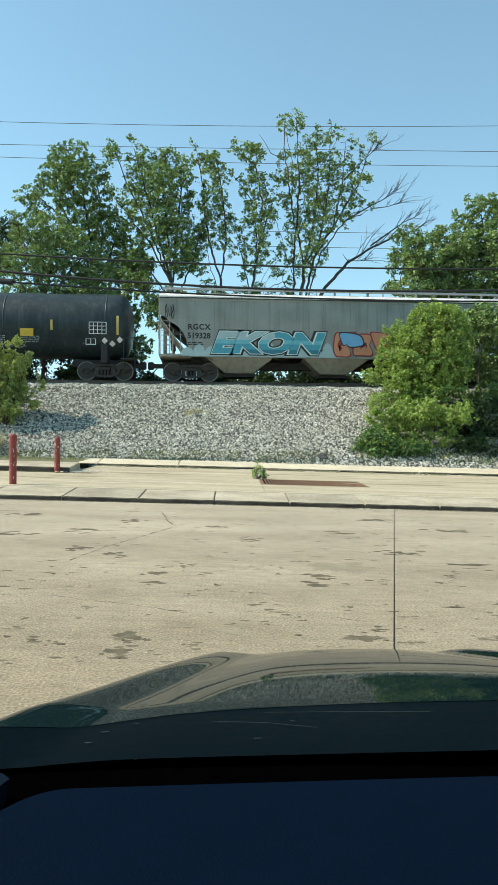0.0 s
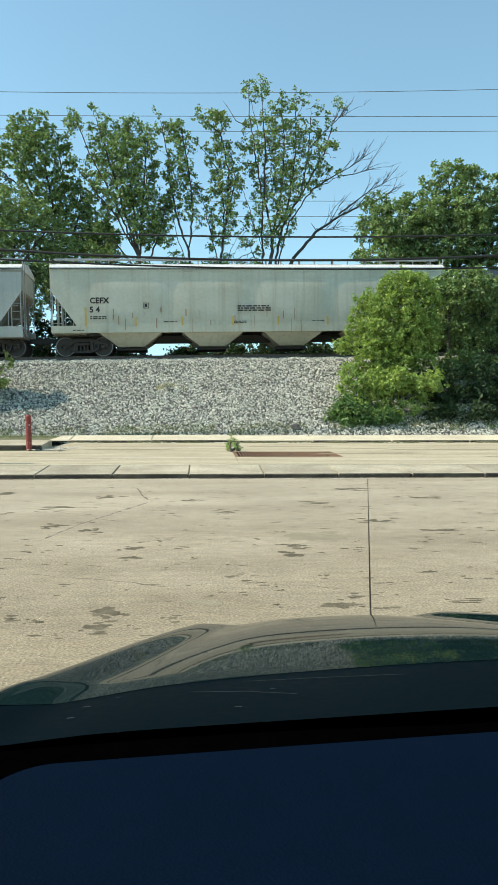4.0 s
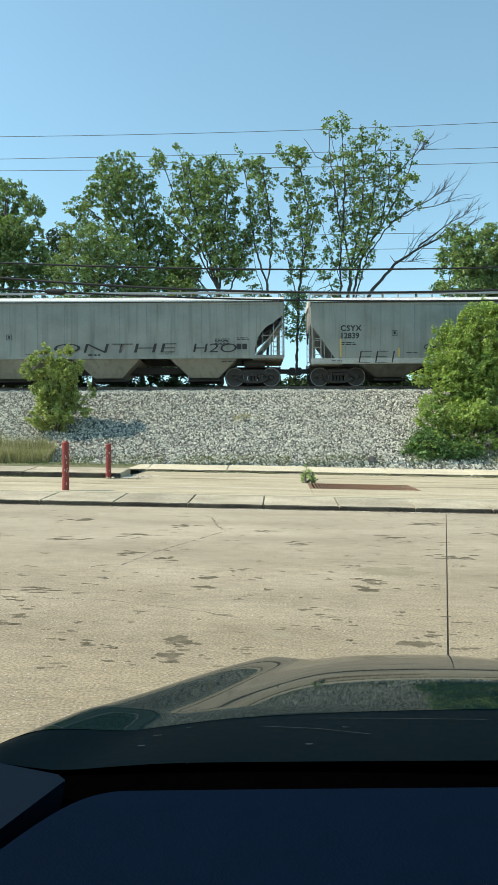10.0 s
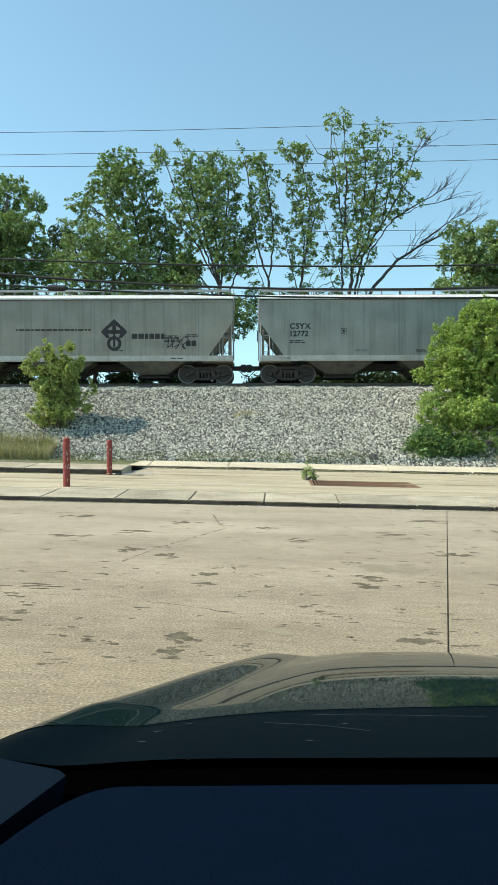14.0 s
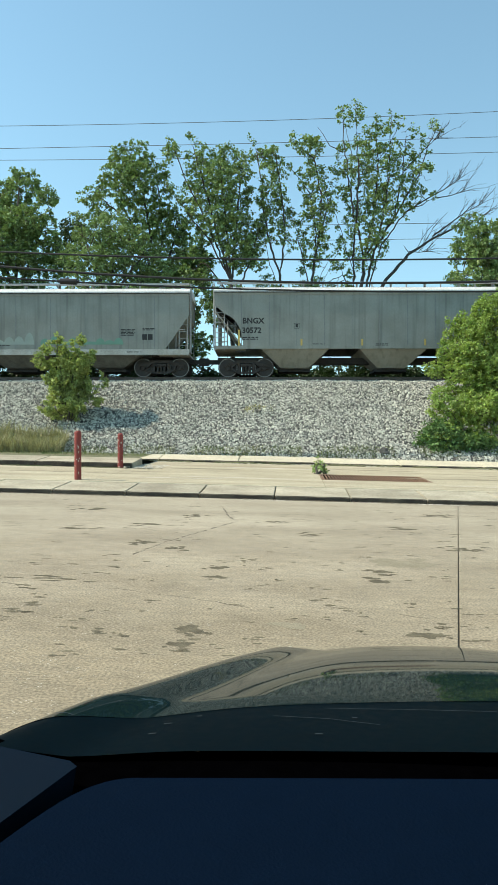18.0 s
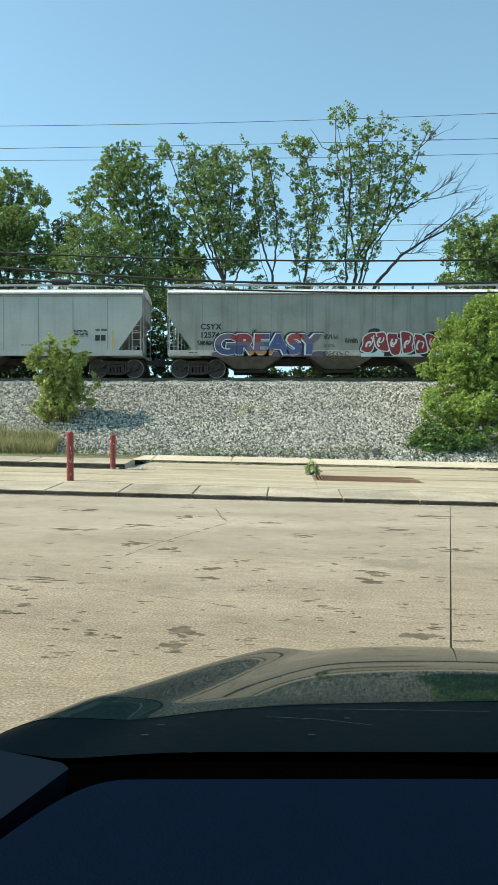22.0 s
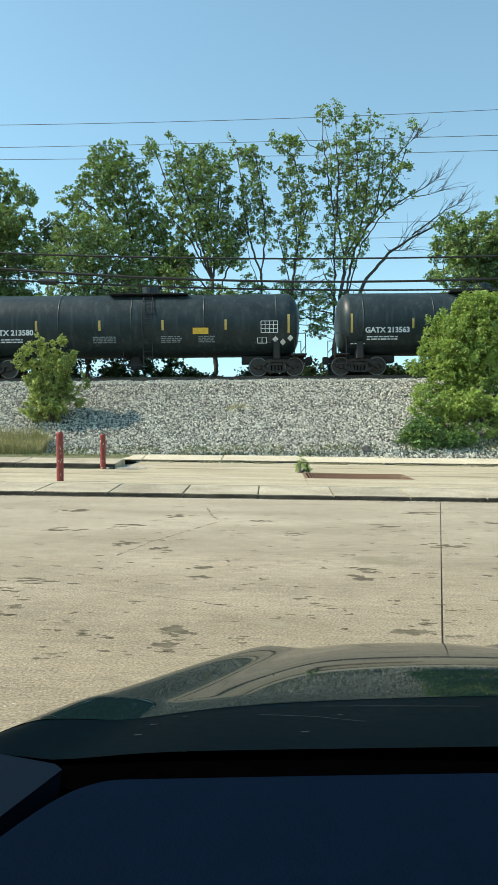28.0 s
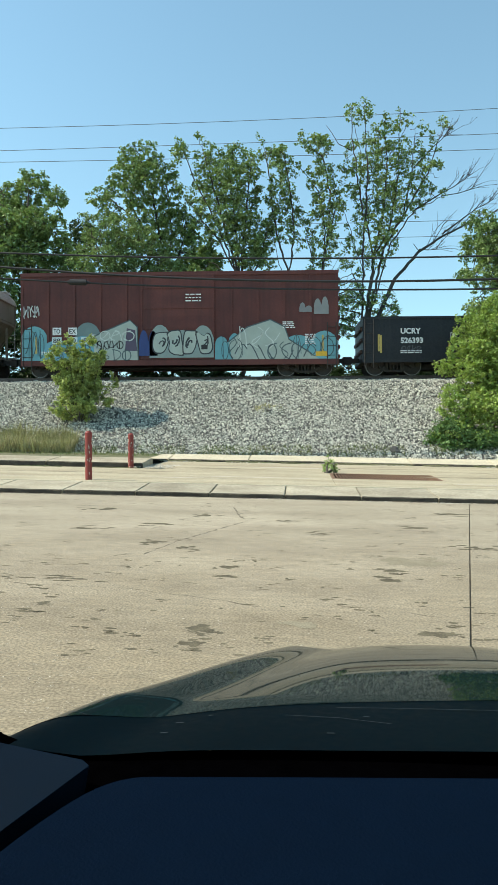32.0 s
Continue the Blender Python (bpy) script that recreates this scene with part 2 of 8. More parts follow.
NAVY = mat("boxcar_door_black", (0.014, 0.018, 0.023), (0.026, 0.03, 0.035), rough=0.6, scale=1.2)
GONDOLA = mat("gondola_black", (0.018, 0.02, 0.024), (0.035, 0.035, 0.036), rough=0.5, scale=1.0, streak=0.3, streak_colour=(0.06, 0.055, 0.05))
GALV = mat("galvanised", (0.40, 0.40, 0.385), (0.28, 0.27, 0.25), rough=0.6, metal=0.3, scale=4)
for dull in (NAVY, GONDOLA, TANK, TANK_GREY, OXIDE, OXIDE_FADED):
    dull.node_tree.nodes["Principled BSDF"].inputs["Specular IOR Level"].default_value = 0.28
PAINTS = {}


def paint(r, g, b):
    """Spray paint in a display colour."""
    if (r, g, b) not in PAINTS:
        c = srgb(r, g, b)
        PAINTS[r, g, b] = mat("spray_paint", c, tuple(v * 0.8 for v in c), rough=0.55, scale=3, amount=0.5, fine=0.05)
    return PAINTS[r, g, b]


# ---- mesh helpers ----
def mesh_of(name, bm, material, smooth=False):
    me = bpy.data.meshes.new(name)
    bm.to_mesh(me)
    bm.free()
    for p in me.polygons:
        p.use_smooth = smooth
    me.materials.append(material)
    return me


def part(name, bm, material, parent=None, label="", smooth=False, at=None, mesh=None):
    ob = new(name, mesh or mesh_of(name, bm, material, smooth))
    if parent is not None:
        ob.parent = parent
    if at is not None:
        ob.matrix_basis = at
    if label:
        tagged(ob, label)
    return ob


def box(bm, x0, x1, y0, y1, z0, z1, bevel=0.0):
    v = [bm.verts.new((x, y, z)) for x in (x0, x1) for y in (y0, y1) for z in (z0, z1)]
    fs = [bm.faces.new([v[i] for i in q]) for q in ((0, 1, 3, 2), (4, 6, 7, 5), (0, 4, 5, 1), (2, 3, 7, 6), (0, 2, 6, 4), (1, 5, 7, 3))]
    if bevel:
        bmesh.ops.bevel(bm, geom=list({e for q in fs for e in q.edges}), offset=bevel, segments=2, affect="EDGES")
    return bm


def rod(bm, a, b, r, n=6):
    """A round bar from a to b."""
    a, b = Vector(a), Vector(b)
    d = (b - a)
    q = d.to_track_quat("Z", "Y")
    rings = []
    for p in (a, b):
        rings.append([bm.verts.new(p + q @ Vector((r * math.cos(2 * math.pi * i / n), r * math.sin(2 * math.pi * i / n), 0))) for i in range(n)])
    for i in range(n):
        bm.faces.new((rings[0][i], rings[0][(i + 1) % n], rings[1][(i + 1) % n], rings[1][i]))
    bm.faces.new(rings[0][::-1])
    bm.faces.new(rings[1])
    return bm


def extrude_outline(bm, pts, y0, y1):
    """A plate from an outline in x and z, between two depths."""
    a = [bm.verts.new((x, y0, z)) for x, z in pts]
    b = [bm.verts.new((x, y1, z)) for x, z in pts]
    n = len(pts)
    bm.faces.new(a)
    bm.faces.new(b[::-1])
    for i in range(n):
        bm.faces.new((a[(i + 1) % n], a[i], b[i], b[(i + 1) % n]))
    return bm


def disc(bm, cx, cz, y0, y1, r, n=20):
    return extrude_outline(bm, [(cx + r * math.cos(2 * math.pi * i / n), cz + r * math.sin(2 * math.pi * i / n)) for i in range(n)], y0, y1)


def sheet(name, xs, ys, fz, material, smooth=True):
    """A sheet over a grid, with its height from fz(x, y)."""
    vs = [(x, y, fz(x, y)) for y in ys for x in xs]
    w = len(xs)
    fs = [(j * w + i, j * w + i + 1, (j + 1) * w + i + 1, (j + 1) * w + i) for j in range(len(ys) - 1) for i in range(w - 1)]
    me = bpy.data.meshes.new(name)
    me.from_pydata(vs, [], fs)
    for p in me.polygons:
        p.use_smooth = smooth
    me.materials.append(material)
    return new(name, me)


FONT_CACHE = {}


def lettering(name, text, size, material, parent, x, z, y, bold=0.0, shear=0.0, depth=0.004, align="LEFT", spacing=1.0, label=""):
    """Stencilled writing on the side of a thing that faces -y."""
    key = (text, size, bold, shear, align, spacing, material.name)
    if key not in FONT_CACHE:
        cu = bpy.data.curves.new("lettering", "FONT")
        cu.body, cu.size, cu.offset, cu.shear, cu.extrude, cu.align_x, cu.space_character = text, size, bold, shear, depth, align, spacing
        cu.resolution_u = 3
        ob = bpy.data.objects.new("lettering", cu)
        scene.collection.objects.link(ob)
        me = bpy.data.meshes.new_from_object(ob.evaluated_get(bpy.context.evaluated_depsgraph_get()))
        bpy.data.objects.remove(ob)
        bpy.data.curves.remove(cu)
        me.materials.clear()
        me.materials.append(material)
        FONT_CACHE[key] = me
    return part(name, None, material, parent, label, mesh=FONT_CACHE[key], at=pose(x, y, z, 90, 0, 0))

# ---- ground and pavement ----
# The lot falls a little to the right and its kerbs run 2.4 degrees off the track.
LOT = pose(0, 0, 0, 0, 1.26, -2.4)
RAIL_TOP, TRACK_Y = 4.36, 36.3
rnd = random.Random(7)


def setting(ob, label, category):
    return tagged(ob, label, category, kind="structure")


def clamp(v, a, b):
    return max(a, min(b, v))


def bank_height(x, y):
    """The embankment: foot behind the pavement, ballast shoulder, far side."""
    foot = 0.66 - 0.022 * clamp(x, -16, 16)
    foot_y = 27.3 - 0.042 * clamp(x, -16, 16)
    if y < foot_y:
        z = foot - 0.45 * (foot_y - y)
    elif y < 34.1:
        z = foot + (3.95 - foot) * (y - foot_y) / (34.1 - foot_y)
    elif y < 35.0:
        z = 3.95 + 0.17 * (y - 34.1) / 0.9
    elif y < 37.6:
        z = 4.12
    else:
        z = max(3.3, 4.12 - 0.55 * (y - 37.6))
    return z


def even(a, b, n):
    return [a + (b - a) * i / n for i in range(n + 1)]


ground = sheet("ground", even(-1600, 1600, 16), [-900, -200, -60, -30, 20, 24.0], lambda x, y: -0.6 if y < 21 else -0.9, SOIL)
setting(ground, "flat dull earth around the parking lot", "ground")
far_ground = sheet("ground", even(-1600, 1600, 16), [38.6, 42, 60, 150, 500, 2500], lambda x, y: 3.28 if y < 70 else 2.6, SOIL)
setting(far_ground, "rough green earth beyond the railway track", "ground")


def bank_z(x, y):
    z = bank_height(x, y)
    if 27.0 < y < 35.2 and abs(x) < 40:
        z += 0.05 * noise.noise((x * 0.9, y * 0.9, 0)) + 0.03 * noise.noise((x * 3, y * 3, 5))
    return z


bank_xs = [-520, -300, -150, -80, -50] + even(-34, 34, 170) + [50, 80, 150, 300, 520]
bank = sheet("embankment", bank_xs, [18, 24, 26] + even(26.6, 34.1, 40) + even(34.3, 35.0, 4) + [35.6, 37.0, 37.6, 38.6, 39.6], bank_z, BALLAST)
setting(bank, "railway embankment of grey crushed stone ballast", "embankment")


def scatter_stones(name, n, area, size, material, seed, keep=None):
    """Crushed stones as small rough octahedra, joined."""
    r = np.random.RandomState(seed)
    base = np.array([(1, 0, 0), (-1, 0, 0), (0, 1, 0), (0, -1, 0), (0, 0, 1), (0, 0, -1)], float)
    tri = np.array([(0, 2, 4), (2, 1, 4), (1, 3, 4), (3, 0, 4), (2, 0, 5), (1, 2, 5), (3, 1, 5), (0, 3, 5)])
    vs, fs = [], []
    k = 0
    while k < n:
        x, y = r.uniform(area[0], area[1]), r.uniform(area[2], area[3])
        if keep and not keep(x, y):
            n -= 1
            continue
        z = bank_z(x, y)
        q, _ = np.linalg.qr(r.normal(size=(3, 3)))
        s = r.uniform(*size)
        p = (base * r.uniform(0.55, 1.15, (6, 1)) * s * np.array([1, 0.9, 0.75])) @ q.T
        vs.append(p + (x, y, z + s * 0.25))
        fs.append(tri + 6 * k)
        k += 1
    me = bpy.data.meshes.new(name)
    me.from_pydata(np.concatenate(vs).tolist(), [], np.concatenate(fs).tolist())
    me.materials.append(material)
    return tagged(new(name, me), "loose grey crushed ballast stones on the embankment", "ballast", kind="stuff")


def lot_box(bm, u0, u1, v0, v1, w0, w1, tilt=0.0):
    """A slab on the lot, whose top rises by tilt from v0 to v1."""
    box(bm, u0, u1, v0, v1, w0, w1)
    for v in bm.verts:
        if abs(v.co.z - w1) < 1e-6 and abs(v.co.y - v1) < 1e-6:
            v.co.z += tilt
    return bm


def bev(bm, offset=0.012):
    bmesh.ops.bevel(bm, geom=[e for e in bm.edges], offset=offset, segments=2, affect="EDGES")
    return bm


lot = sheet("parking_lot", [-60, 60], [-30, 15.5], lambda x, y: -0.012, CRACK)
lot.matrix_basis = LOT
setting(lot, "worn pale concrete parking lot with oil spots and cracks", "parking lot")


def lot_slab(pts):
    """One poured slab from an outline in plan, its edges eased."""
    bm = bmesh.new()
    top = [bm.verts.new((x, y, 0.0)) for x, y in pts]
    low = [bm.verts.new((x, y, -0.2)) for x, y in pts]
    bm.faces.new(top)
    n = len(pts)
    for i in range(n):
        bm.faces.new((top[i], low[i], low[(i + 1) % n], top[(i + 1) % n]))
    bmesh.ops.recalc_face_normals(bm, faces=bm.faces)
    part("concrete_slab", bm, CONCRETE, lot)


# the joint that shows runs slantwise through the lot; others lie off to the sides
J = 0.227
def joint_u(v, k):
    return 0.01 + J * v + k * 9.0
for k in range(-4, 4):
    for v0, v1 in ((-29.9, -9.0), (-8.98, 15.47)):
        lot_slab([(joint_u(v0, k) + 0.007, v0), (joint_u(v0, k + 1) - 0.007, v0), (joint_u(v1, k + 1) - 0.007, v1), (joint_u(v1, k) + 0.007, v1)])

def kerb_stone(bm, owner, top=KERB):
    """A kerb stone: top in the given concrete, much darker upright face towards the lot."""
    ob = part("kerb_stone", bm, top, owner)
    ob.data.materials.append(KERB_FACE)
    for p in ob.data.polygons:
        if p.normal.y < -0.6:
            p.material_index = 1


near_kerb = new("kerb")
near_kerb.matrix_basis = LOT
setting(near_kerb, "low worn concrete kerb strip with joints along the lot", "kerb")
for k in range(-16, 17):
    bm = lot_box(bmesh.new(), k * 1.62 - 0.35 + 0.008, k * 1.62 + 1.27 - 0.008, 15.48, 17.0, -0.3, 0.093, 0.10)
    bev(bm, 0.014)
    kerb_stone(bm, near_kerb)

island = new("island_pavement")
island.matrix_basis = LOT
setting(island, "concrete island between two kerbs, stained and cracked", "pavement")
SLAB_W = lambda v: 0.195 + 0.0237 * (v - 17.0)
G0, G1, GV0, GV1 = 0.82, 3.74, 19.33, 21.27       # the drain's opening
def island_slab(u0, u1, v0, v1):
    bm = lot_box(bmesh.new(), u0 + 0.006, u1 - 0.006, v0 + 0.006, v1 - 0.006, -0.3, SLAB_W(v0), SLAB_W(v1) - SLAB_W(v0))
    part("concrete_slab", bm, ISLAND, island)
for u0, u1 in ((-44, -30), (-30, -17), (-17, -11), (-11, -4.85), (-4.85, G0)):
    island_slab(u0, u1, 17.0, 21.9 if u1 <= -4.8 else 25.9)
island_slab(G0, G1, 17.0, GV0)
island_slab(G0, G1, GV1, 25.9)
for u0, u1 in ((G1, 9.0), (9.0, 15.0), (15.0, 30), (30, 44)):
    island_slab(u0, u1, 17.0, 25.9)

far_kerb = new("kerb")
far_kerb.matrix_basis = LOT
setting(far_kerb, "weathered concrete kerb with weeds at the foot of the embankment", "kerb")
for k in range(-14, 12):
    u = -4.8 + 2.9 * (k + 2)
    bm = lot_box(bmesh.new(), u + 0.01, u + 2.89, 25.92, 27.15, -0.2, 0.485 + rnd.uniform(-0.012, 0.012), 0.165)
    bev(bm, 0.02)
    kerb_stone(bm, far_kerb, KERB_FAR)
left_kerb = new("kerb")
left_kerb.matrix_basis = LOT
setting(left_kerb, "raised concrete walk edge beside two red bollards", "kerb")
for k in range(10):
    u = -4.85 - 3.05 * (k + 1)
    bm = lot_box(bmesh.new(), u + 0.008, u + 3.042, 21.9, 23.4, -0.2, 0.465, 0.12)
    bev(bm, 0.02)
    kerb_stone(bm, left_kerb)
verge = sheet("verge", even(-44, -5.0, 60), even(23.4, 25.92, 8),
              lambda x, y: 0.575 + 0.03 * (y - 23.4) + 0.03 * noise.noise((x, y, 3)), SOIL)
verge.matrix_basis = LOT
setting(verge, "bare dirt verge with short grass behind the kerb", "verge")

# drain grate
grate = new("drain_grate")
grate.matrix_basis = LOT @ pose(0, GV0, SLAB_W(GV0), math.degrees(math.atan(0.0237))) @ pose(0, -GV0, 0)
tagged(grate, "wide rusty steel drain grate set in concrete", "drain grate")
part("pit", box(bmesh.new(), G0, G1, GV0, GV1, -0.6, -0.25), PIT, grate)
bm = bmesh.new()
for u0, u1, v0, v1 in ((G0, G1, GV0, GV0 + 0.05), (G0, G1, GV1 - 0.05, GV1), (G0, G0 + 0.05, GV0 + 0.05, GV1 - 0.05), (G1 - 0.05, G1, GV0 + 0.05, GV1 - 0.05)):
    box(bm, u0, u1, v0, v1, -0.1, 0.004)
part("frame", bm, RUST, grate)
# added near-black sheet over the frame's inner face, so gaps look shaded
part("pit_shade_sheet", box(bmesh.new(), G0 + 0.05, G1 - 0.05, GV1 - 0.06, GV1 - 0.052, -0.25, -0.001), PIT, grate, "black sheet standing for the shade in the pit")
bar_mesh = mesh_of("bar", box(bmesh.new(), -0.017, 0.017, GV0 + 0.05, GV1 - 0.05, -0.012, 0.002), RUST)
for i in range(33):
    part("bar", None, RUST, grate, mesh=bar_mesh, at=pose(G0 + 0.08 + i * (G1 - G0 - 0.16) / 32, 0, 0))


# oil spots, patches and cracks on the lot
def blot(name, u, v, ru, rv, material, label, w=0.0012, seed=0, pieces=5, core=0.8):
    """A ragged spot: one core and smaller streaks round it, all in one thin mesh."""
    r = random.Random(seed)
    bm = bmesh.new()
    for q in range(pieces):
        f = core if q == 0 else r.uniform(0.12, 0.42)
        cu = u + (0 if q == 0 else r.gauss(0, 0.9) * ru)
        cv = v + (0 if q == 0 else r.gauss(0, 0.8) * rv)
        n = 22
        ph = [r.uniform(0, 6.28) for _ in range(4)]
        wide = r.uniform(1.0, 1.7)
        pts = []
        for i in range(n):
            a = 2 * math.pi * i / n
            k = 1 + 0.2 * math.sin(2 * a + ph[0]) + 0.16 * math.sin(3 * a + ph[1]) + 0.14 * math.sin(7 * a + ph[2]) + r.uniform(-0.16, 0.16)
            pts.append(bm.verts.new((cu + ru * f * wide * k * math.cos(a), cv + rv * f * k * math.sin(a), (w(cv + rv * f * k * math.sin(a)) if callable(w) else w) + 0.0001 * q)))
        bm.faces.new(pts)
    ob = part(name, bm, material)
    ob.matrix_basis = LOT
    return tagged(ob, label, "stain", kind="stuff")


OIL = "dark oil spot soaked into the concrete lot"
for i, (u, v, ru, rv) in enumerate(((-0.70, 4.88, 0.075, 0.10), (-0.69, 4.50, 0.07, 0.08), (-0.72, 7.2, 0.075, 0.11), (-0.71, 6.72, 0.085, 0.07),
                                    (-1.37, 8.37, 0.09, 0.13), (-1.79, 8.7, 0.1, 0.14), (0.89, 4.94, 0.13, 0.09), (0.88, 7.23, 0.11, 0.09),
                                    (0.86, 6.79, 0.14, 0.10), (1.72, 10.9, 0.2, 0.16), (-2.1, 10.6, 0.16, 0.2), (2.1, 9.0, 0.15, 0.14), (-0.2, 11.4, 0.1, 0.12), (-1.55, 11.9, 0.13, 0.16), (-2.9, 9.9, 0.16, 0.12), (-3.4, 12.5, 0.2, 0.2), (2.6, 5.9, 0.14, 0.07), (2.75, 8.2, 0.2, 0.07), (-2.2, 6.4, 0.16, 0.06), (2.5, 13.0, 0.22, 0.16), (0.3, 9.9, 0.1, 0.1), (3.6, 11.5, 0.2, 0.14), (1.9, 5.0, 0.12, 0.05))):
    blot("oil_stain", u, v, ru, rv, STAIN, OIL, seed=i, pieces=6 if i < 4 else 11, core=0.75 if i < 4 else 0.4)
blot("oil_stain", -0.01, 5.06, 0.09, 0.11, STAIN_PALE, "faded brown oil spot on concrete", seed=40, pieces=1)
blot("oil_stain", 1.15, 7.8, 0.26, 0.34, STAIN_PALE, "large faded grey oil spot on concrete", seed=41, pieces=2)


for i, (u, v, ru, rv, pale) in enumerate(((-3.2, 18.6, 0.9, 0.10, 1), (-1.4, 19.2, 1.1, 0.12, 1), (-2.6, 22.4, 0.8, 0.25, 0), (-0.6, 23.4, 1.3, 0.2, 1), (5.4, 20.6, 1.2, 0.22, 0), (7.4, 22.2, 1.4, 0.2, 0), (4.9, 18.3, 0.9, 0.1, 1), (-4.1, 20.5, 0.6, 0.14, 0), (8.6, 19.2, 1.3, 0.15, 0), (1.8, 23.6, 1.2, 0.2, 0), (-6.8, 19.8, 1.3, 0.14, 0), (-8.4, 18.2, 1.0, 0.1, 1))):
    blot("worn_patch", u, v, ru, rv, CHIP if pale else STAIN_PALE, "pale scuffed patch on island concrete" if pale else "faint dirt patch on island concrete", lambda q: SLAB_W(q) + 0.003, 70 + i, 4)
part("edge_strip", lot_box(bmesh.new(), -44, 44, 16.95, 17.07, 0.15, SLAB_W(17.0) + 0.006), KERB_FAR, island, "pale worn slab edge")


def crack(name, pts, width, seed, label):
    """A ragged crack along a line in plan."""
    r = random.Random(seed)
    path = []
    for (x0, y0), (x1, y1) in zip(pts, pts[1:]):
        n = max(2, int(math.hypot(x1 - x0, y1 - y0) / 0.09))
        path += [(x0 + (x1 - x0) * i / n + r.uniform(-0.02, 0.02), y0 + (y1 - y0) * i / n + r.uniform(-0.03, 0.03)) for i in range(n)]
    bm = bmesh.new()
    last = None
    for i, (x, y) in enumerate(path):
        w = width * max(0.06, r.gauss(0.4, 0.45))
        pair = (bm.verts.new((x - w, y - w * 0.6, 0.0008)), bm.verts.new((x + w, y + w * 0.6, 0.0008)))
        if last:
            bm.faces.new((last[0], pair[0], pair[1], last[1]))
        last = pair
    ob = part(name, bm, CRACK)
    ob.matrix_basis = LOT
    return tagged(ob, label, "crack")


crack("crack", [(-1.26, 13.4), (-0.97, 11.7), (-0.84, 11.27), (-1.52, 8.95), (-1.76, 7.64)], 0.02, 1, "ragged branching crack across the concrete lot")
crack("crack", [(-3.2, 6.2), (-1.48, 6.04), (-0.63, 5.71), (-0.29, 5.54), (0.27, 5.68), (0.72, 5.54), (1.21, 5.32)], 0.009, 2, "thin dark crack in the concrete lot")
crack("crack", [(-0.8, 7.6), (0.37, 7.75), (1.0, 7.9), (3.0, 7.6)], 0.007, 3, "thin dark crack in the concrete lot")


def flecks(name, n, material, seed, label, rows, size, wide):
    """Pits and chips in the concrete, wider than deep, joined."""
    r = random.Random(seed)
    vs, fs = [], []
    for i in range(n):
        v = rows[0] + (rows[1] - rows[0]) * r.random() ** 1.3
        u = r.uniform(-0.55, 0.55) * v + 0.3
        clusters = r.randint(1, 4)
        for c in range(clusters):
            a, b = size * r.uniform(0.3, 1.2) * wide, size * r.uniform(0.25, 1.0)
            cu, cv = u + r.gauss(0, size * 2.2), v + r.gauss(0, size * 1.6)
            k = len(vs)
            m = 7
            for j in range(m):
                t = 2 * math.pi * j / m
                q = r.uniform(0.6, 1.25)
                vs.append((cu + a * q * math.cos(t), cv + b * q * math.sin(t), 0.001))
            fs.append(list(range(k, k + m)))
    me = bpy.data.meshes.new(name)
    me.from_pydata(vs, [], fs)
    me.materials.append(material)
    ob = new(name, me)
    ob.matrix_basis = LOT
    return tagged(ob, label, "pavement wear", kind="stuff")


flecks("surface_pits", 420, STAIN, 11, "small dark pits worn into the concrete lot", (4.2, 15.2), 0.026, 1.9)
flecks("surface_pits", 1500, STAIN_PALE, 12, "scattered grey specks worn into the concrete lot", (3.6, 15.2), 0.008, 1.2)
flecks("surface_chips", 2200, CHIP, 13, "pale chips and grit on the concrete lot", (3.2, 9.0), 0.005, 1.0)



def litter(name, label, n, u, v, w, size, material, seed, thin=-0.1, flat=0.5):
    """Clods and dry leaves gathered along a kerb's foot, in patches."""
    r = np.random.RandomState(seed)
    base = np.array([(1, 0, 0), (-1, 0, 0), (0, 1, 0), (0, -1, 0), (0, 0, flat), (0, 0, -flat)], float)
    tri = np.array([(0, 2, 4), (2, 1, 4), (1, 3, 4), (3, 0, 4), (2, 0, 5), (1, 2, 5), (3, 1, 5), (0, 3, 5)])
    vs, fs = [], []
    for _ in range(n):
        x, y = r.uniform(*u), r.uniform(*v)
        if noise.noise((x * 0.8, seed, 0)) < thin:
            continue
        s = r.uniform(*size)
        a = r.uniform(0, 3.14)
        turn = np.array([[math.cos(a), -math.sin(a), 0], [math.sin(a), math.cos(a), 0], [0, 0, 1]])
        fs.append(tri + 6 * len(vs))
        vs.append((base * r.uniform(0.5, 1.3, (6, 1)) * s * np.array([1.4, 0.8, 1])) @ turn.T + (x, y, w + s * flat * 0.4))
    me = bpy.data.meshes.new(name)
    me.from_pydata(np.concatenate(vs).tolist(), [], np.concatenate(fs).tolist())
    me.materials.append(material)
    ob = new(name, me)
    ob.matrix_basis = LOT
    return tagged(ob, label, "litter", kind="stuff")


litter("kerb_dirt", "dark soil and moss caught along the far kerb", 2600, (-5.2, 16), (25.70, 25.93), SLAB_W(25.8), (0.03, 0.075), SOIL, 31)
litter("kerb_dirt", "pale crumbs of broken kerb concrete", 900, (-5.6, 16), (25.5, 25.9), SLAB_W(25.7), (0.02, 0.05), CHIP, 32, 0.0)
litter("kerb_dirt", "dark dirt along the foot of the kerb", 1500, (-9, 9), (15.36, 15.50), 0.0, (0.012, 0.03), CRACK, 33, -0.2)
litter("dry_leaves", "pale dry leaves blown against the kerb", 700, (-1.2, 9), (15.28, 15.46), 0.0, (0.012, 0.032), CHIP, 34, 0.05, 0.3)
litter("kerb_dirt", "dark soil along the raised walk's edge", 900, (-18, -4.7), (21.74, 21.9), SLAB_W(21.8), (0.02, 0.05), SOIL, 35)
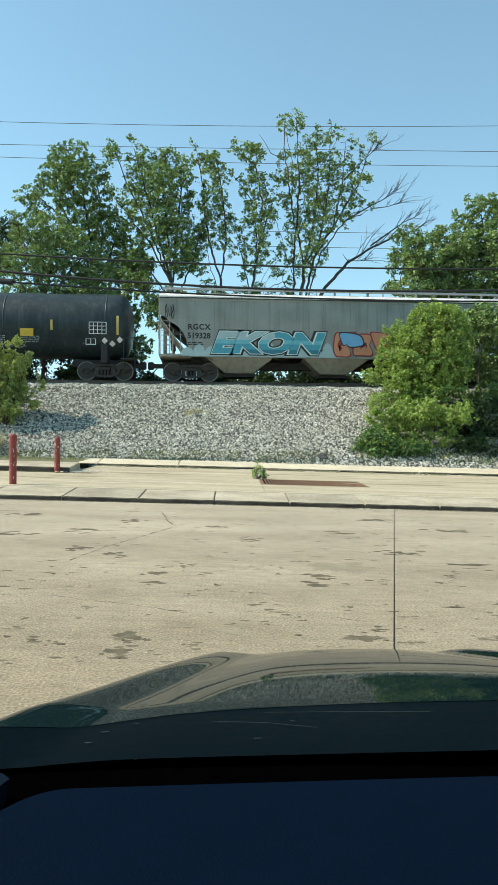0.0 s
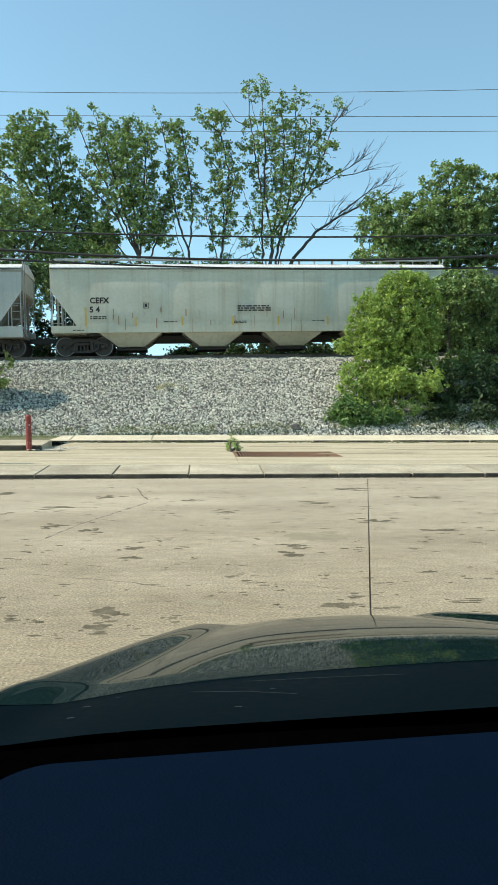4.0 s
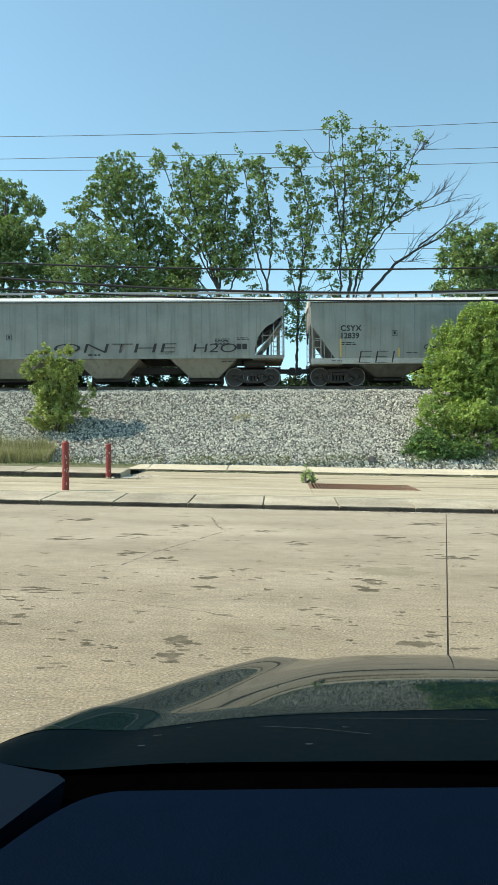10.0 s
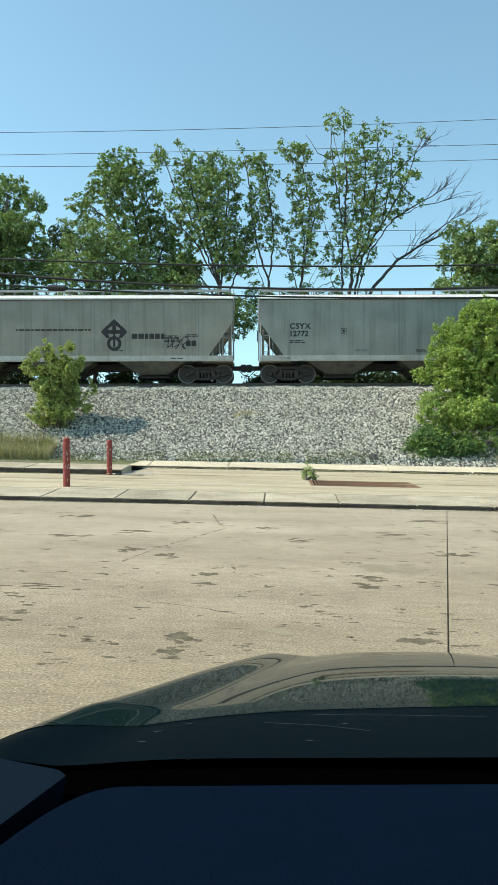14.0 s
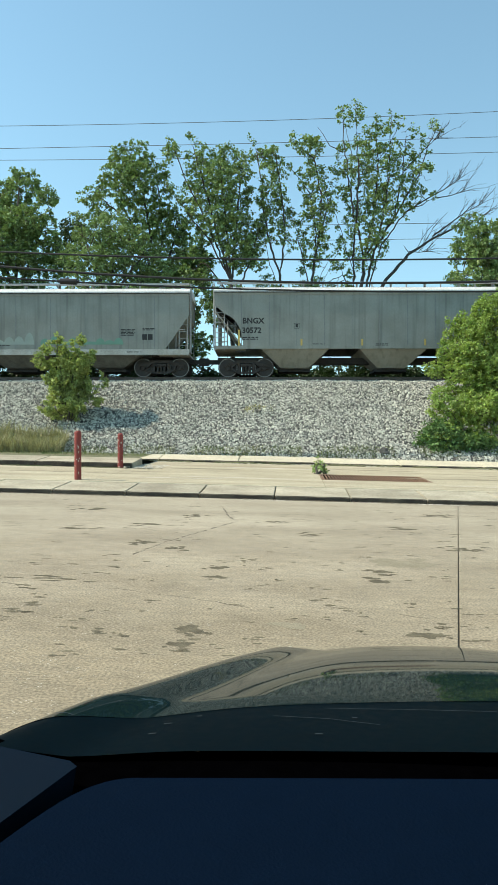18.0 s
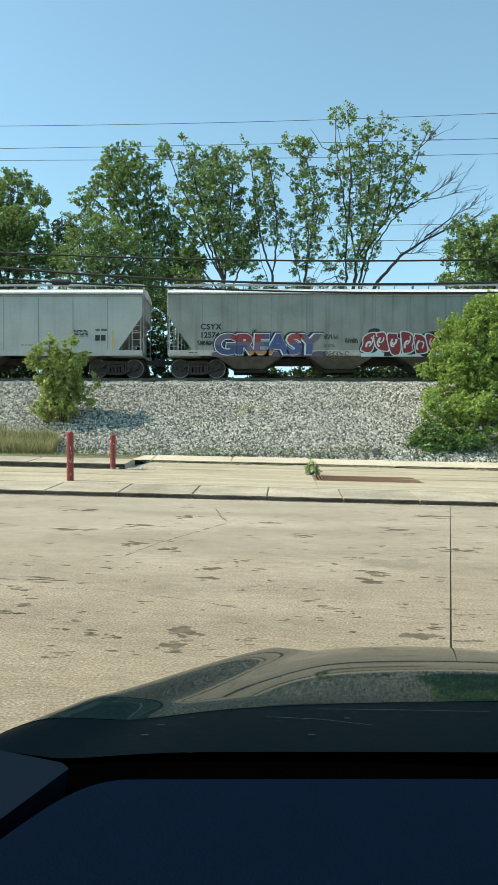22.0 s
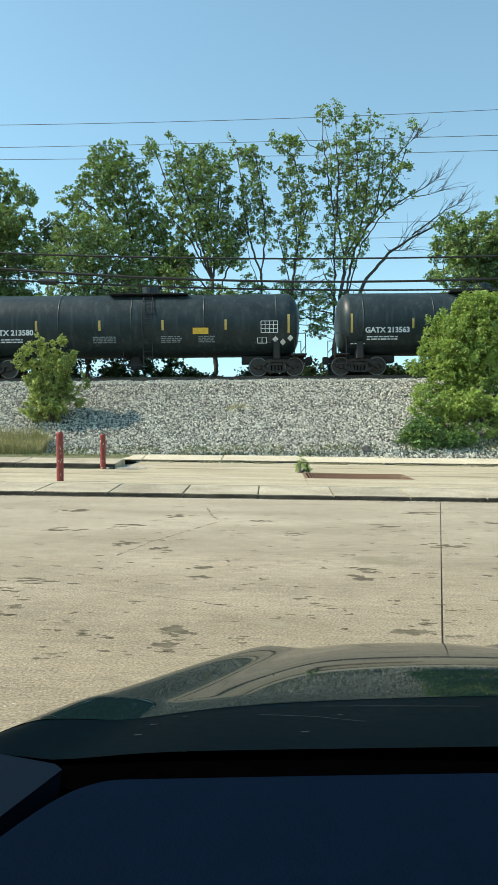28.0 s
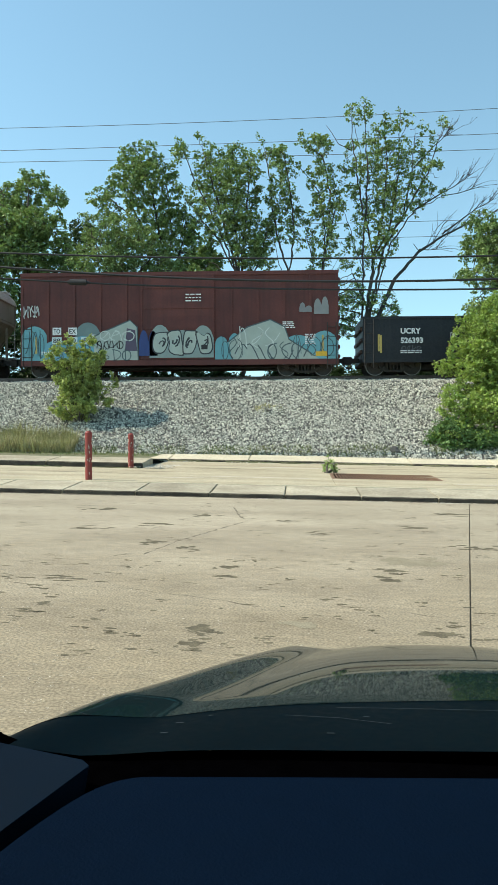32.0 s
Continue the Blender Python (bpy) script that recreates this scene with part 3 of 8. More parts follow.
litter("kerb_dirt", "crumbled concrete and dry grass at the walk's end", 260, (-5.2, -3.9), (21.5, 24.6), SLAB_W(23.0), (0.02, 0.06), CHIP, 36, -1.0)
scatter_stones("ballast_stones", 66000, (-17.5, 17.5, 26.5, 35.1), (0.04, 0.078), STONE, 5, lambda x, y: y > 27.2 - 0.042 * x)

# ---- track ----
track = new("railway_track")
tagged(track, "single railway track with steel rails on timber sleepers", "railway track", kind="structure")
for side in (-1, 1):
    bm = bmesh.new()
    extrude_outline(bm, [(-0.07, -0.16), (0.07, -0.16), (0.07, -0.14), (0.012, -0.12), (0.012, -0.045), (0.036, -0.03), (0.036, 0), (-0.036, 0), (-0.036, -0.03), (-0.012, -0.045), (-0.012, -0.12), (-0.07, -0.14)], -520, 520)
    part("rail", bm, STEEL, track, at=pose(0, TRACK_Y + side * 0.755, RAIL_TOP, 0, 0, 90))
tie_mesh = mesh_of("sleeper", box(bmesh.new(), -0.11, 0.11, -1.3, 1.3, -0.17, 0, 0.01), TIE)
for i in range(-60, 61):
    part("sleeper", None, TIE, track, mesh=tie_mesh, at=pose(i * 0.53, TRACK_Y, RAIL_TOP - 0.165))

# ---- freight train ----
CARS = []          # (object, place in the train)
AXLES = []         # (wheelset, truck's place along the train, x in the truck)
MESHES = {}


def cached(key, make, material, smooth=False):
    if key not in MESHES:
        MESHES[key] = mesh_of(key if isinstance(key, str) else key[0], make(), material, smooth)
    return MESHES[key]


def wheelset_bm():
    bm = bmesh.new()
    for s in (-1, 1):
        y0, y1 = sorted((s * 0.70, s * 0.80))
        disc(bm, 0, 0, y0 + 0.02, y1 - 0.02, 0.43, 24)
        disc(bm, 0, 0, s * 0.66 - 0.02, s * 0.66 + 0.02, 0.49, 24)
        disc(bm, 0, 0, min(s * 0.8, s * 0.93), max(s * 0.8, s * 0.93), 0.12, 12)
        for i in range(3):
            a = 2 * math.pi * i / 3
            disc(bm, 0.075 * math.cos(a), 0.075 * math.sin(a), min(s * 0.93, s * 0.945), max(s * 0.93, s * 0.945), 0.022, 6)
    rod(bm, (0, -0.7, 0), (0, 0.7, 0), 0.085, 10)
    return bm


def rim_bm():
    bm = bmesh.new()
    for s in (-1, 1):
        y0, y1 = sorted((s * 0.69, s * 0.815))
        n = 28
        ring = []
        for r, y in ((0.455, y0), (0.455, y1), (0.425, y1), (0.425, y0)):
            ring.append([bm.verts.new((r * math.cos(2 * math.pi * i / n), y, r * math.sin(2 * math.pi * i / n))) for i in range(n)])
        for a in range(4):
            for i in range(n):
                bm.faces.new((ring[a][i], ring[a][(i + 1) % n], ring[(a + 1) % 4][(i + 1) % n], ring[(a + 1) % 4][i]))
    bmesh.ops.recalc_face_normals(bm, faces=bm.faces)
    return bm


def sideframe_bm():
    bm = bmesh.new()
    for s in (-1, 1):
        y0, y1 = sorted((s * 0.84, s * 1.02))
        # top chord, dipping to the journals, and the bottom chord
        extrude_outline(bm, [(-1.12, 0.40), (-1.12, 0.62), (-0.72, 0.68), (-0.45, 0.80), (0.45, 0.80), (0.72, 0.68), (1.12, 0.62), (1.12, 0.40),
                             (1.04, 0.40), (1.0, 0.54), (0.78, 0.54), (0.70, 0.42), (0.42, 0.66), (-0.42, 0.66), (-0.70, 0.42), (-0.78, 0.54), (-1.0, 0.54), (-1.04, 0.40)], y0, y1)
        extrude_outline(bm, [(-0.74, 0.46), (-0.70, 0.30), (-0.34, 0.14), (0.34, 0.14), (0.70, 0.30), (0.74, 0.46), (0.62, 0.42), (0.30, 0.25), (-0.30, 0.25), (-0.62, 0.42)], y0, y1)
        for x in (-0.36, 0.36):
            extrude_outline(bm, [(x - 0.07, 0.24), (x + 0.07, 0.24), (x + 0.07, 0.68), (x - 0.07, 0.68)], y0 + 0.01, y1 - 0.01)
        for x in (-0.16, 0.0, 0.16):
            rod(bm, (x, s * 0.93, 0.25), (x, s * 0.93, 0.5), 0.062, 8)
        box(bm, -0.27, 0.27, y0 - 0.02, y1 + 0.02, 0.5, 0.63)
    box(bm, -0.2, 0.2, -0.9, 0.9, 0.45, 0.72)
    return bm


def truck(car, x, u):
    """A two-axle truck under a car, its wheels turning."""
    t = part("truck", None, TRUCK, car, mesh=cached("truck", sideframe_bm, TRUCK), at=pose(x, 0, 0))
    for ax in (-0.889, 0.889):
        w = part("wheelset", None, WHEEL, t, mesh=cached("wheelset", wheelset_bm, WHEEL), at=pose(ax, 0, 0.457))
        AXLES.append((w, u + x + ax, ax))
        if "wheelset_two" not in MESHES:
            me = MESHES["wheelset"]
            rim = rim_bm()
            rim.from_mesh(me)
            me2 = bpy.data.meshes.new("wheelset")
            rim.to_mesh(me2)
            rim.free()
            me2.materials.append(WHEEL)
            me2.materials.append(TREAD)
            for p in me2.polygons:
                c = p.center
                p.material_index = 1 if 0.385 < math.hypot(c.x, c.z) < 0.458 and abs(c.y) > 0.688 else 0
            MESHES["wheelset_two"] = me2
        w.data = MESHES["wheelset_two"]
    return t


def coupler_bm():
    bm = bmesh.new()
    box(bm, -0.25, 0.42, -0.09, 0.09, 0.70, 0.92, 0.02)
    box(bm, 0.36, 0.66, -0.17, 0.14, 0.62, 1.0, 0.04)
    rod(bm, (0.1, -0.3, 0.85), (0.5, -0.34, 0.45), 0.025)
    rod(bm, (0.5, -0.34, 0.45), (0.72, -0.2, 0.42), 0.025)
    return bm


def new_car(name, label, u, length, spacing, group=""):
    car = new(name)
    tagged(car, label, "freight car", group or "cars of the passing train")
    car.matrix_basis = pose(u, TRACK_Y, RAIL_TOP)
    for s in (-1, 1):
        truck(car, s * spacing / 2, u)
        part("coupler", None, UNDER, car, mesh=cached("coupler", coupler_bm, UNDER), at=pose(s * (length / 2 - 0.02), 0, 0, 0, 0, 0 if s > 0 else 180))
    CARS.append((car, u))
    return car


def stirrup_ladder(car, x, y, z0, z1, n, material=GALV, width=0.42, along="x", name="ladder"):
    bm = bmesh.new()
    dx, dy = (width / 2, 0) if along == "x" else (0, width / 2)
    for s in (-1, 1):
        rod(bm, (x + s * dx, y + s * dy, z0), (x + s * dx, y + s * dy, z1), 0.022, 5)
    for i in range(n):
        z = z0 + (z1 - z0) * (i + 0.5) / n
        rod(bm, (x - dx, y - dy, z), (x + dx, y + dy, z), 0.016, 5)
    return part(name, bm, material, car)


def stripe(car, x, z0, z1, y, w=0.09, name="reflector"):
    return part(name, box(bmesh.new(), x - w / 2, x + w / 2, y - 0.006, y, z0, z1), YELLOW, car, "yellow reflective strip")


def small_print(car, x, z, y, rows, width, material, rowh=0.06, seed=0, name="stencil"):
    """Fine print that cannot be read, as short bars."""
    r = random.Random(seed + int(x * 100))
    bm = bmesh.new()
    for i in range(rows):
        xx = x
        while xx < x + width - 0.05:
            w = r.uniform(0.08, 0.3)
            box(bm, xx, min(xx + w, x + width), y - 0.004, y, z - i * rowh * 1.7, z - i * rowh * 1.7 + rowh)
            xx += w + 0.05
    return tagged(part(name, bm, material, car), kind="stuff")


def plate(car, x, z, w, h, y, material, name="placard", label=""):
    return part(name, box(bmesh.new(), x - w / 2, x + w / 2, y - 0.008, y, z - h / 2, z + h / 2), material, car, label)


def grid_plate(car, x, z, w, h, y, edge, cols=4, rows=3):
    """A data panel: pale frame lines on a dark ground."""
    bm = bmesh.new()
    for i in range(cols + 1):
        xx = x - w / 2 + w * i / cols
        box(bm, xx - 0.014, xx + 0.014, y - 0.006, y, z - h / 2, z + h / 2)
    for j in range(rows + 1):
        zz = z - h / 2 + h * j / rows
        box(bm, x - w / 2, x + w / 2, y - 0.006, y, zz - 0.014, zz + 0.014)
    return part("data_panel", bm, edge, car)


def hopper(name, label, u, length, spacing, body, kind, outlets, seams, marks, roof=ROOFWHITE, sill=None, sill_z=(1.0, 1.27), top=4.0, bulge=0, lead=BLACK, low=None, seam_m=None):
    """A covered hopper car. kind: the end cut-out, 'slant' or 'round'. outlets: how many bays below. seams: plate joints along the side."""
    car = new_car(name, label, u, length, spacing)
    h, yb = length / 2, 1.6
    z0, z1 = sill_z
    sill = sill or body
    # side sheets with the cut-out under each end
    if kind == "slant":
        cut = [(h - 0.02, z1 + 1.62), (h - 1.16, z1)]
    else:
        cut = [(h - 0.02, z1 + 1.95)] + [(h - 0.3 - 1.1 * math.sin(a), z1 + 1.55 * math.cos(a)) for a in even(0.25, 1.57, 8)]
    outline = [(-h, top)] + [(-x, z) for x, z in cut] + [(x, z) for x, z in cut[::-1]] + [(h, top)]
    for s in (-1, 1):
        bm = bmesh.new()
        extrude_outline(bm, outline, s * yb, s * (yb - 0.05)) if s < 0 else extrude_outline(bm, outline, s * (yb - 0.05), s * yb)
        bmesh.ops.recalc_face_normals(bm, faces=bm.faces)
        part("side_sheet", bm, body, car)
    # slope sheets and end wall above
    for s in (-1, 1):
        bm = bmesh.new()
        a = [bm.verts.new((s * (h - 0.06), y, top)) for y in (-1.55, 1.55)]
        b = [bm.verts.new((s * (h - 0.06), y, z1 + 1.75)) for y in (-1.55, 1.55)]
        c = [bm.verts.new((s * (h - 2.6), y, z1 - 0.35)) for y in (-1.55, 1.55)]
        bm.faces.new((a[0], a[1], b[1], b[0]))
        bm.faces.new((b[0], b[1], c[1], c[0]))
        part("slope_sheet", bm, body, car)
    for s in (-1, 1):
        bm = bmesh.new()
        extrude_outline(bm, [(s * (h - 0.06), z1 + 1.6), (s * (h - 1.3), z1), (s * (h - 1.38), z1), (s * (h - 0.06), z1 + 1.72)], -1.5, 1.5)
        box(bm, min(s * h, s * (h - 1.5)), max(s * h, s * (h - 1.5)), -1.45, 1.45, z0 - 0.02, z0 + 0.06)
        for y in (-0.75, 0.75):
            extrude_outline(bm, [(s * (h - 0.25), z0), (s * (h - 0.15), z0), (s * (h - 0.15), z1 + 1.5), (s * (h - 0.25), z1 + 1.5)], y - 0.05, y + 0.05)
        bmesh.ops.recalc_face_normals(bm, faces=bm.faces)
        part("end_platform", bm, low or body, car)
    # roof with its pale slope, hatch trough and walkway
    bm = bmesh.new()
    prof = [(-yb - 0.03, top - 0.02), (-yb - 0.03, top + 0.04), (-1.28, top + 0.24), (-0.6, top + 0.36), (0.6, top + 0.36), (1.28, top + 0.24), (yb + 0.03, top + 0.04), (yb + 0.03, top - 0.02)]
    rings = [[bm.verts.new((x, y, z)) for y, z in prof] for x in (-h - 0.02, h + 0.02)]
    for i in range(len(prof)):
        j = (i + 1) % len(prof)
        bm.faces.new((rings[0][i], rings[0][j], rings[1][j], rings[1][i]))
    bm.faces.new(rings[0][::-1])
    bm.faces.new(rings[1])
    bmesh.ops.recalc_face_normals(bm, faces=bm.faces)
    part("roof", bm, roof, car, "sunlit pale roof slope")
    for y in (-0.75, 0.75):
        bm = bmesh.new()
        box(bm, -h + 0.1, h - 0.1, y - 0.2, y + 0.2, top + 0.55, top + 0.585)
        x = -h + 0.3
        while x < h:
            box(bm, x - 0.02, x + 0.02, y - 0.19, y + 0.19, top + 0.24, top + 0.55)
            x += 1.66
        part("roof_walkway", bm, GALV, car)
    for y in (-1.02, 1.0):
        part("walkway_skirt", box(bmesh.new(), -h + 0.1, h - 0.1, y, y + 0.02, top + 0.48, top + 0.56), GALV, car, "grey edge plate of the roof walkway")
        x = -h + 1.0
        while x < h:
            part("walkway_bracket", box(bmesh.new(), x - 0.03, x + 0.03, y - 0.03, y, top + 0.26, top + 0.56), GALV, car)
            x += 1.66
    n = 5
    for i in range(n):
        bm = bmesh.new()
        x = -h + 1.2 + (length - 2.4) * (i + 0.5) / n
        box(bm, x - 1.35, x + 1.35, -0.33, 0.33, top + 0.34, top + 0.46, 0.03)
        part("hatch_cover", bm, roof, car)
    # side sill
    for s in (-1, 1):
        y0, y1 = sorted((s * (yb - 0.1), s * (yb + 0.035)))
        part("side_sill", box(bmesh.new(), -h, h, y0, y1, z0, z1, 0.012), sill, car)
    # top chord line and plate joints
    for s in (-1, 1):
        y0, y1 = sorted((s * yb, s * (yb + 0.02)))
        part("top_chord", box(bmesh.new(), -h, h, y0, y1, top - 0.17, top - 0.10), low or sill, car)
        # added dark strip that draws the eave's shadow line on the side
        part("roof_gutter", box(bmesh.new(), -h, h, min(y0, s * (yb + 0.05)), max(y1, s * (yb + 0.05)), top - 0.055, top - 0.025), UNDER, car, "dark strip standing for the shadow under the roof's edge")
    for i in range(1, seams):
        x = -h + length * i / seams
        z1s = z1 + (1.7 if abs(x) > h - 0.9 else 0)
        for s in (-1, 1):
            y0, y1 = sorted((s * yb, s * (yb + 0.005)))
            part("plate_joint", box(bmesh.new(), x - 0.014, x + 0.014, y0, y1, z1s, top - 0.2), seam_m or body, car)
    # outlets below
    for x in outlets:
        w = 1.6 if len(outlets) == 3 else 1.45
        bm = bmesh.new()
        for y0, y1 in ((-1.52, 1.52),):
            extrude_outline(bm, [(x - w, z0), (x + w, z0), (x + w * 0.42, 0.42), (x - w * 0.42, 0.42)], y0, y1)
            top_v = [v for v in bm.verts if v.co.z < 0.5]
            for v in top_v:
                v.co.y *= 0.62
        # slant-ended cars get the outlet colour with underside shade painted in
        part("outlet_hopper", bm, OUTLET if kind == "slant" and low in (None, GREYCAR, GREYCAR_TAN) else low or body, car)
        part("outlet_gate", box(bmesh.new(), x - w * 0.42 - 0.1, x + w * 0.42 + 0.1, -0.7, 0.7, 0.27, 0.40), UNDER, car)
    part("centre_sill", box(bmesh.new(), -h + 0.1, h - 0.1, -0.33, 0.33, 0.68, 1.0), UNDER, car)
    if bulge:
        for i in range(bulge):
            bm = bmesh.new()
            x0, x1 = -h + 1.6 + (length - 3.2) * i / bulge, -h + 1.6 + (length - 3.2) * (i + 1) / bulge
            n = 8
            ringz = even(z1 + 0.1, top - 0.45, 8)
            grid = [[bm.verts.new((x0 + 0.06 + (x1 - x0 - 0.12) * a / n, -yb + 0.01 - 0.05 * (math.sin(math.pi * a / n) ** 0.22) * (max(0.0, math.sin(math.pi * b / 8)) ** 0.22), z)) for a in range(n + 1)] for b, z in enumerate(ringz)]
            for b in range(8):
                for a in range(n):
                    bm.faces.new((grid[b][a], grid[b][a + 1], grid[b + 1][a + 1], grid[b + 1][a]))
            part("bulged_panel", bm, body, car, smooth=True)
    # ladders and rails at the ends, brake wheel
    for s in (-1, 1):
        for y in (-yb, yb):
            stirrup_ladder(car, s * (h - 0.28), y + (0.03 if y < 0 else -0.03), z0 - 0.05, top - 0.05 if kind == "slant" else z1 + 1.95, 9)
        stirrup_ladder(car, s * (h + 0.03), -1.15, z0 + 0.1, top + 0.5, 9, along="y")
    for s in (-1, 1):
        for x in (h - 0.65, h - 1.0):
            part("grab_rail", rod(bmesh.new(), (s * x, -1.5, z0), (s * x, -1.5, z1 + 1.2), 0.02, 5), GALV, car)
        part("grab_rail", rod(bmesh.new(), (s * (h - 0.2), -1.56, z1 + 0.95), (s * (h - 1.1), -1.56, z1 + 0.95), 0.018, 5), GALV, car)
    bm = disc(bmesh.new(), 0, 0, -0.02, 0.02, 0.28, 14)
    part("brake_wheel", bm, UNDER, car, at=pose(-h - 0.08, -0.55, 2.35, 0, 0, 90))
    part("air_reservoir", rod(bmesh.new(), (h - 1.9, -0.75, 1.15), (h - 0.9, -0.75, 1.15), 0.22, 12), UNDER, car)
    marks(car, h, yb + (0.075 if bulge else 0.001))
    return car


def tank_car(name, label, u, length, spacing, body, radius, top, bands, marks, dome=0.0, ring=None):
    """A tank car: round shell with dished heads, walkway and manway, ladder at the middle."""
    car = new_car(name, label, u, length, spacing)
    h, zc = length / 2, top - radius
    n = 48
    prof = [(-h, 0.0), (-h + 0.03, 0.35), (-h + 0.10, 0.62), (-h + 0.24, 0.84), (-h + 0.42, 0.955), (-h + 0.62, 1.0)]
    prof += [(-h + 0.62 + (length - 1.24) * k / 12, 1.0) for k in range(1, 12)]
    prof += [(-x, r) for x, r in prof[5::-1]]
    bm = bmesh.new()
    rings = []
    for x, r in prof:
        rr = max(r, 0.001) * radius
        rings.append([bm.verts.new((x, rr * math.cos(2 * math.pi * i / n), zc + rr * math.sin(2 * math.pi * i / n))) for i in range(n)])
    for a in range(len(rings) - 1):
        for i in range(n):
            bm.faces.new((rings[a][i], rings[a][(i + 1) % n], rings[a + 1][(i + 1) % n], rings[a + 1][i]))
    bmesh.ops.recalc_face_normals(bm, faces=bm.faces)
    part("tank_shell", bm, body, car, smooth=True)
    for i in range(bands):
        bm = bmesh.new()
        x = -h + 1.2 + (length - 2.4) * i / max(1, bands - 1)
        m = 40
        loops = []
        for dx, r in ((-0.03, radius - 0.01), (-0.03, radius + 0.012), (0.03, radius + 0.012), (0.03, radius - 0.01)):
            loops.append([bm.verts.new((x + dx, r * math.cos(2 * math.pi * k / m), zc + r * math.sin(2 * math.pi * k / m))) for k in range(m)])
        for a in range(3):
            for k in range(m):
                bm.faces.new((loops[a][k], loops[a][(k + 1) % m], loops[a + 1][(k + 1) % m], loops[a + 1][k]))
        part("shell_band", bm, ring or body, car, smooth=True)
    # saddles, stub sills, end platform
    for s in (-1, 1):
        part("stub_sill", box(bmesh.new(), min(s * (h - 2.9), s * (h + 0.1)), max(s * (h - 2.9), s * (h + 0.1)), -0.35, 0.35, 0.68, 1.05, 0.02), UNDER, car)
        part("saddle", box(bmesh.new(), s * spacing / 2 - 0.15, s * spacing / 2 + 0.15, -1.35, 1.35, 0.8, zc - radius * 0.62, 0.02), UNDER, car)
        part("end_platform", box(bmesh.new(), min(s * (h - 0.5), s * (h + 0.25)), max(s * (h - 0.5), s * (h + 0.25)), -1.5, 1.5, 0.96, 1.03, 0.01), UNDER, car)
    for s in (-1, 1):
        for y in (-1.45, 1.45):
            bm = bmesh.new()
            for x in (h + 0.2, h - 0.35):
                rod(bm, (s * x, y, 0.5), (s * x, y, 2.0), 0.022, 5)
            rod(bm, (s * (h + 0.2), y, 2.0), (s * (h - 0.35), y, 2.0), 0.022, 5)
            rod(bm, (s * (h + 0.2), y, 0.5), (s * (h - 0.35), y, 0.5), 0.022, 5)
            part("handrail", bm, UNDER, car)
        part("end_rail", rod(bmesh.new(), (s * (h + 0.2), -1.45, 1.4), (s * (h + 0.2), 1.45, 1.4), 0.022, 5), UNDER, car)
    part("bottom_outlet", rod(bmesh.new(), (0, 0, 0.45), (0, 0, zc - radius + 0.1), 0.28, 14), UNDER, car)
    bm = bmesh.new()
    box(bm, -0.6, 0.6, -0.9, -0.8, 0.55, 0.62)
    rod(bm, (-0.5, -0.85, 0.6), (-0.5, -0.85, 1.3), 0.03)
    rod(bm, (0.5, -0.85, 0.6), (0.5, -0.85, 1.3), 0.03)
    part("valve_guard", bm, UNDER, car)
    # manway, walkway round it, side ladder
    part("manway", rod(bmesh.new(), (dome, 0, top - 0.1), (dome, 0, top + 0.42), 0.42, 20), body, car, smooth=False)
    bm = bmesh.new()
    box(bm, dome - 1.9, dome + 1.9, -1.05, -0.45, top - 0.12, top - 0.07)
    box(bm, dome - 1.9, dome + 1.9, 0.45, 1.05, top - 0.12, top - 0.07)
    for y in (-1.05, 1.05):
        for x in (-1.3, -0.5, 0.5, 1.3):
            rod(bm, (dome + x, y, top - 0.1), (dome + x, y, top + 0.55), 0.02, 5)
        rod(bm, (dome - 1.3, y, top + 0.55), (dome - 0.5, y, top + 0.55), 0.02, 5)
        rod(bm, (dome + 0.5, y, top + 0.55), (dome + 1.3, y, top + 0.55), 0.02, 5)
    part("walkway", bm, UNDER, car)
    bm = bmesh.new()
    for x in (dome - 0.22, dome + 0.22):
        last = None
        for k in range(12):
            a = radians(-38 + 8.6 * k)
            r = radius + 0.09
            p = (x, -r * math.cos(a), zc + r * math.sin(a))
            if last:
                rod(bm, last, p, 0.022, 5)
            last = p
        rod(bm, (x, -(radius + 0.09) * math.cos(radians(-38)), zc + (radius + 0.09) * math.sin(radians(-38))), (x, -1.4, 0.55), 0.022, 5)
    for k in range(1, 12):
        a = radians(-38 + 8.6 * k)
        r = radius + 0.09
        rod(bm, (dome - 0.22, -r * math.cos(a), zc + r * math.sin(a)), (dome + 0.22, -r * math.cos(a), zc + r * math.sin(a)), 0.016, 5)
    for z in (0.6, 0.9, 1.2):
        rod(bm, (dome - 0.22, -1.4, z), (dome + 0.22, -1.4, z), 0.016, 5)
    part("ladder", bm, UNDER, car)
    marks(car, h, radius, zc)
    return car


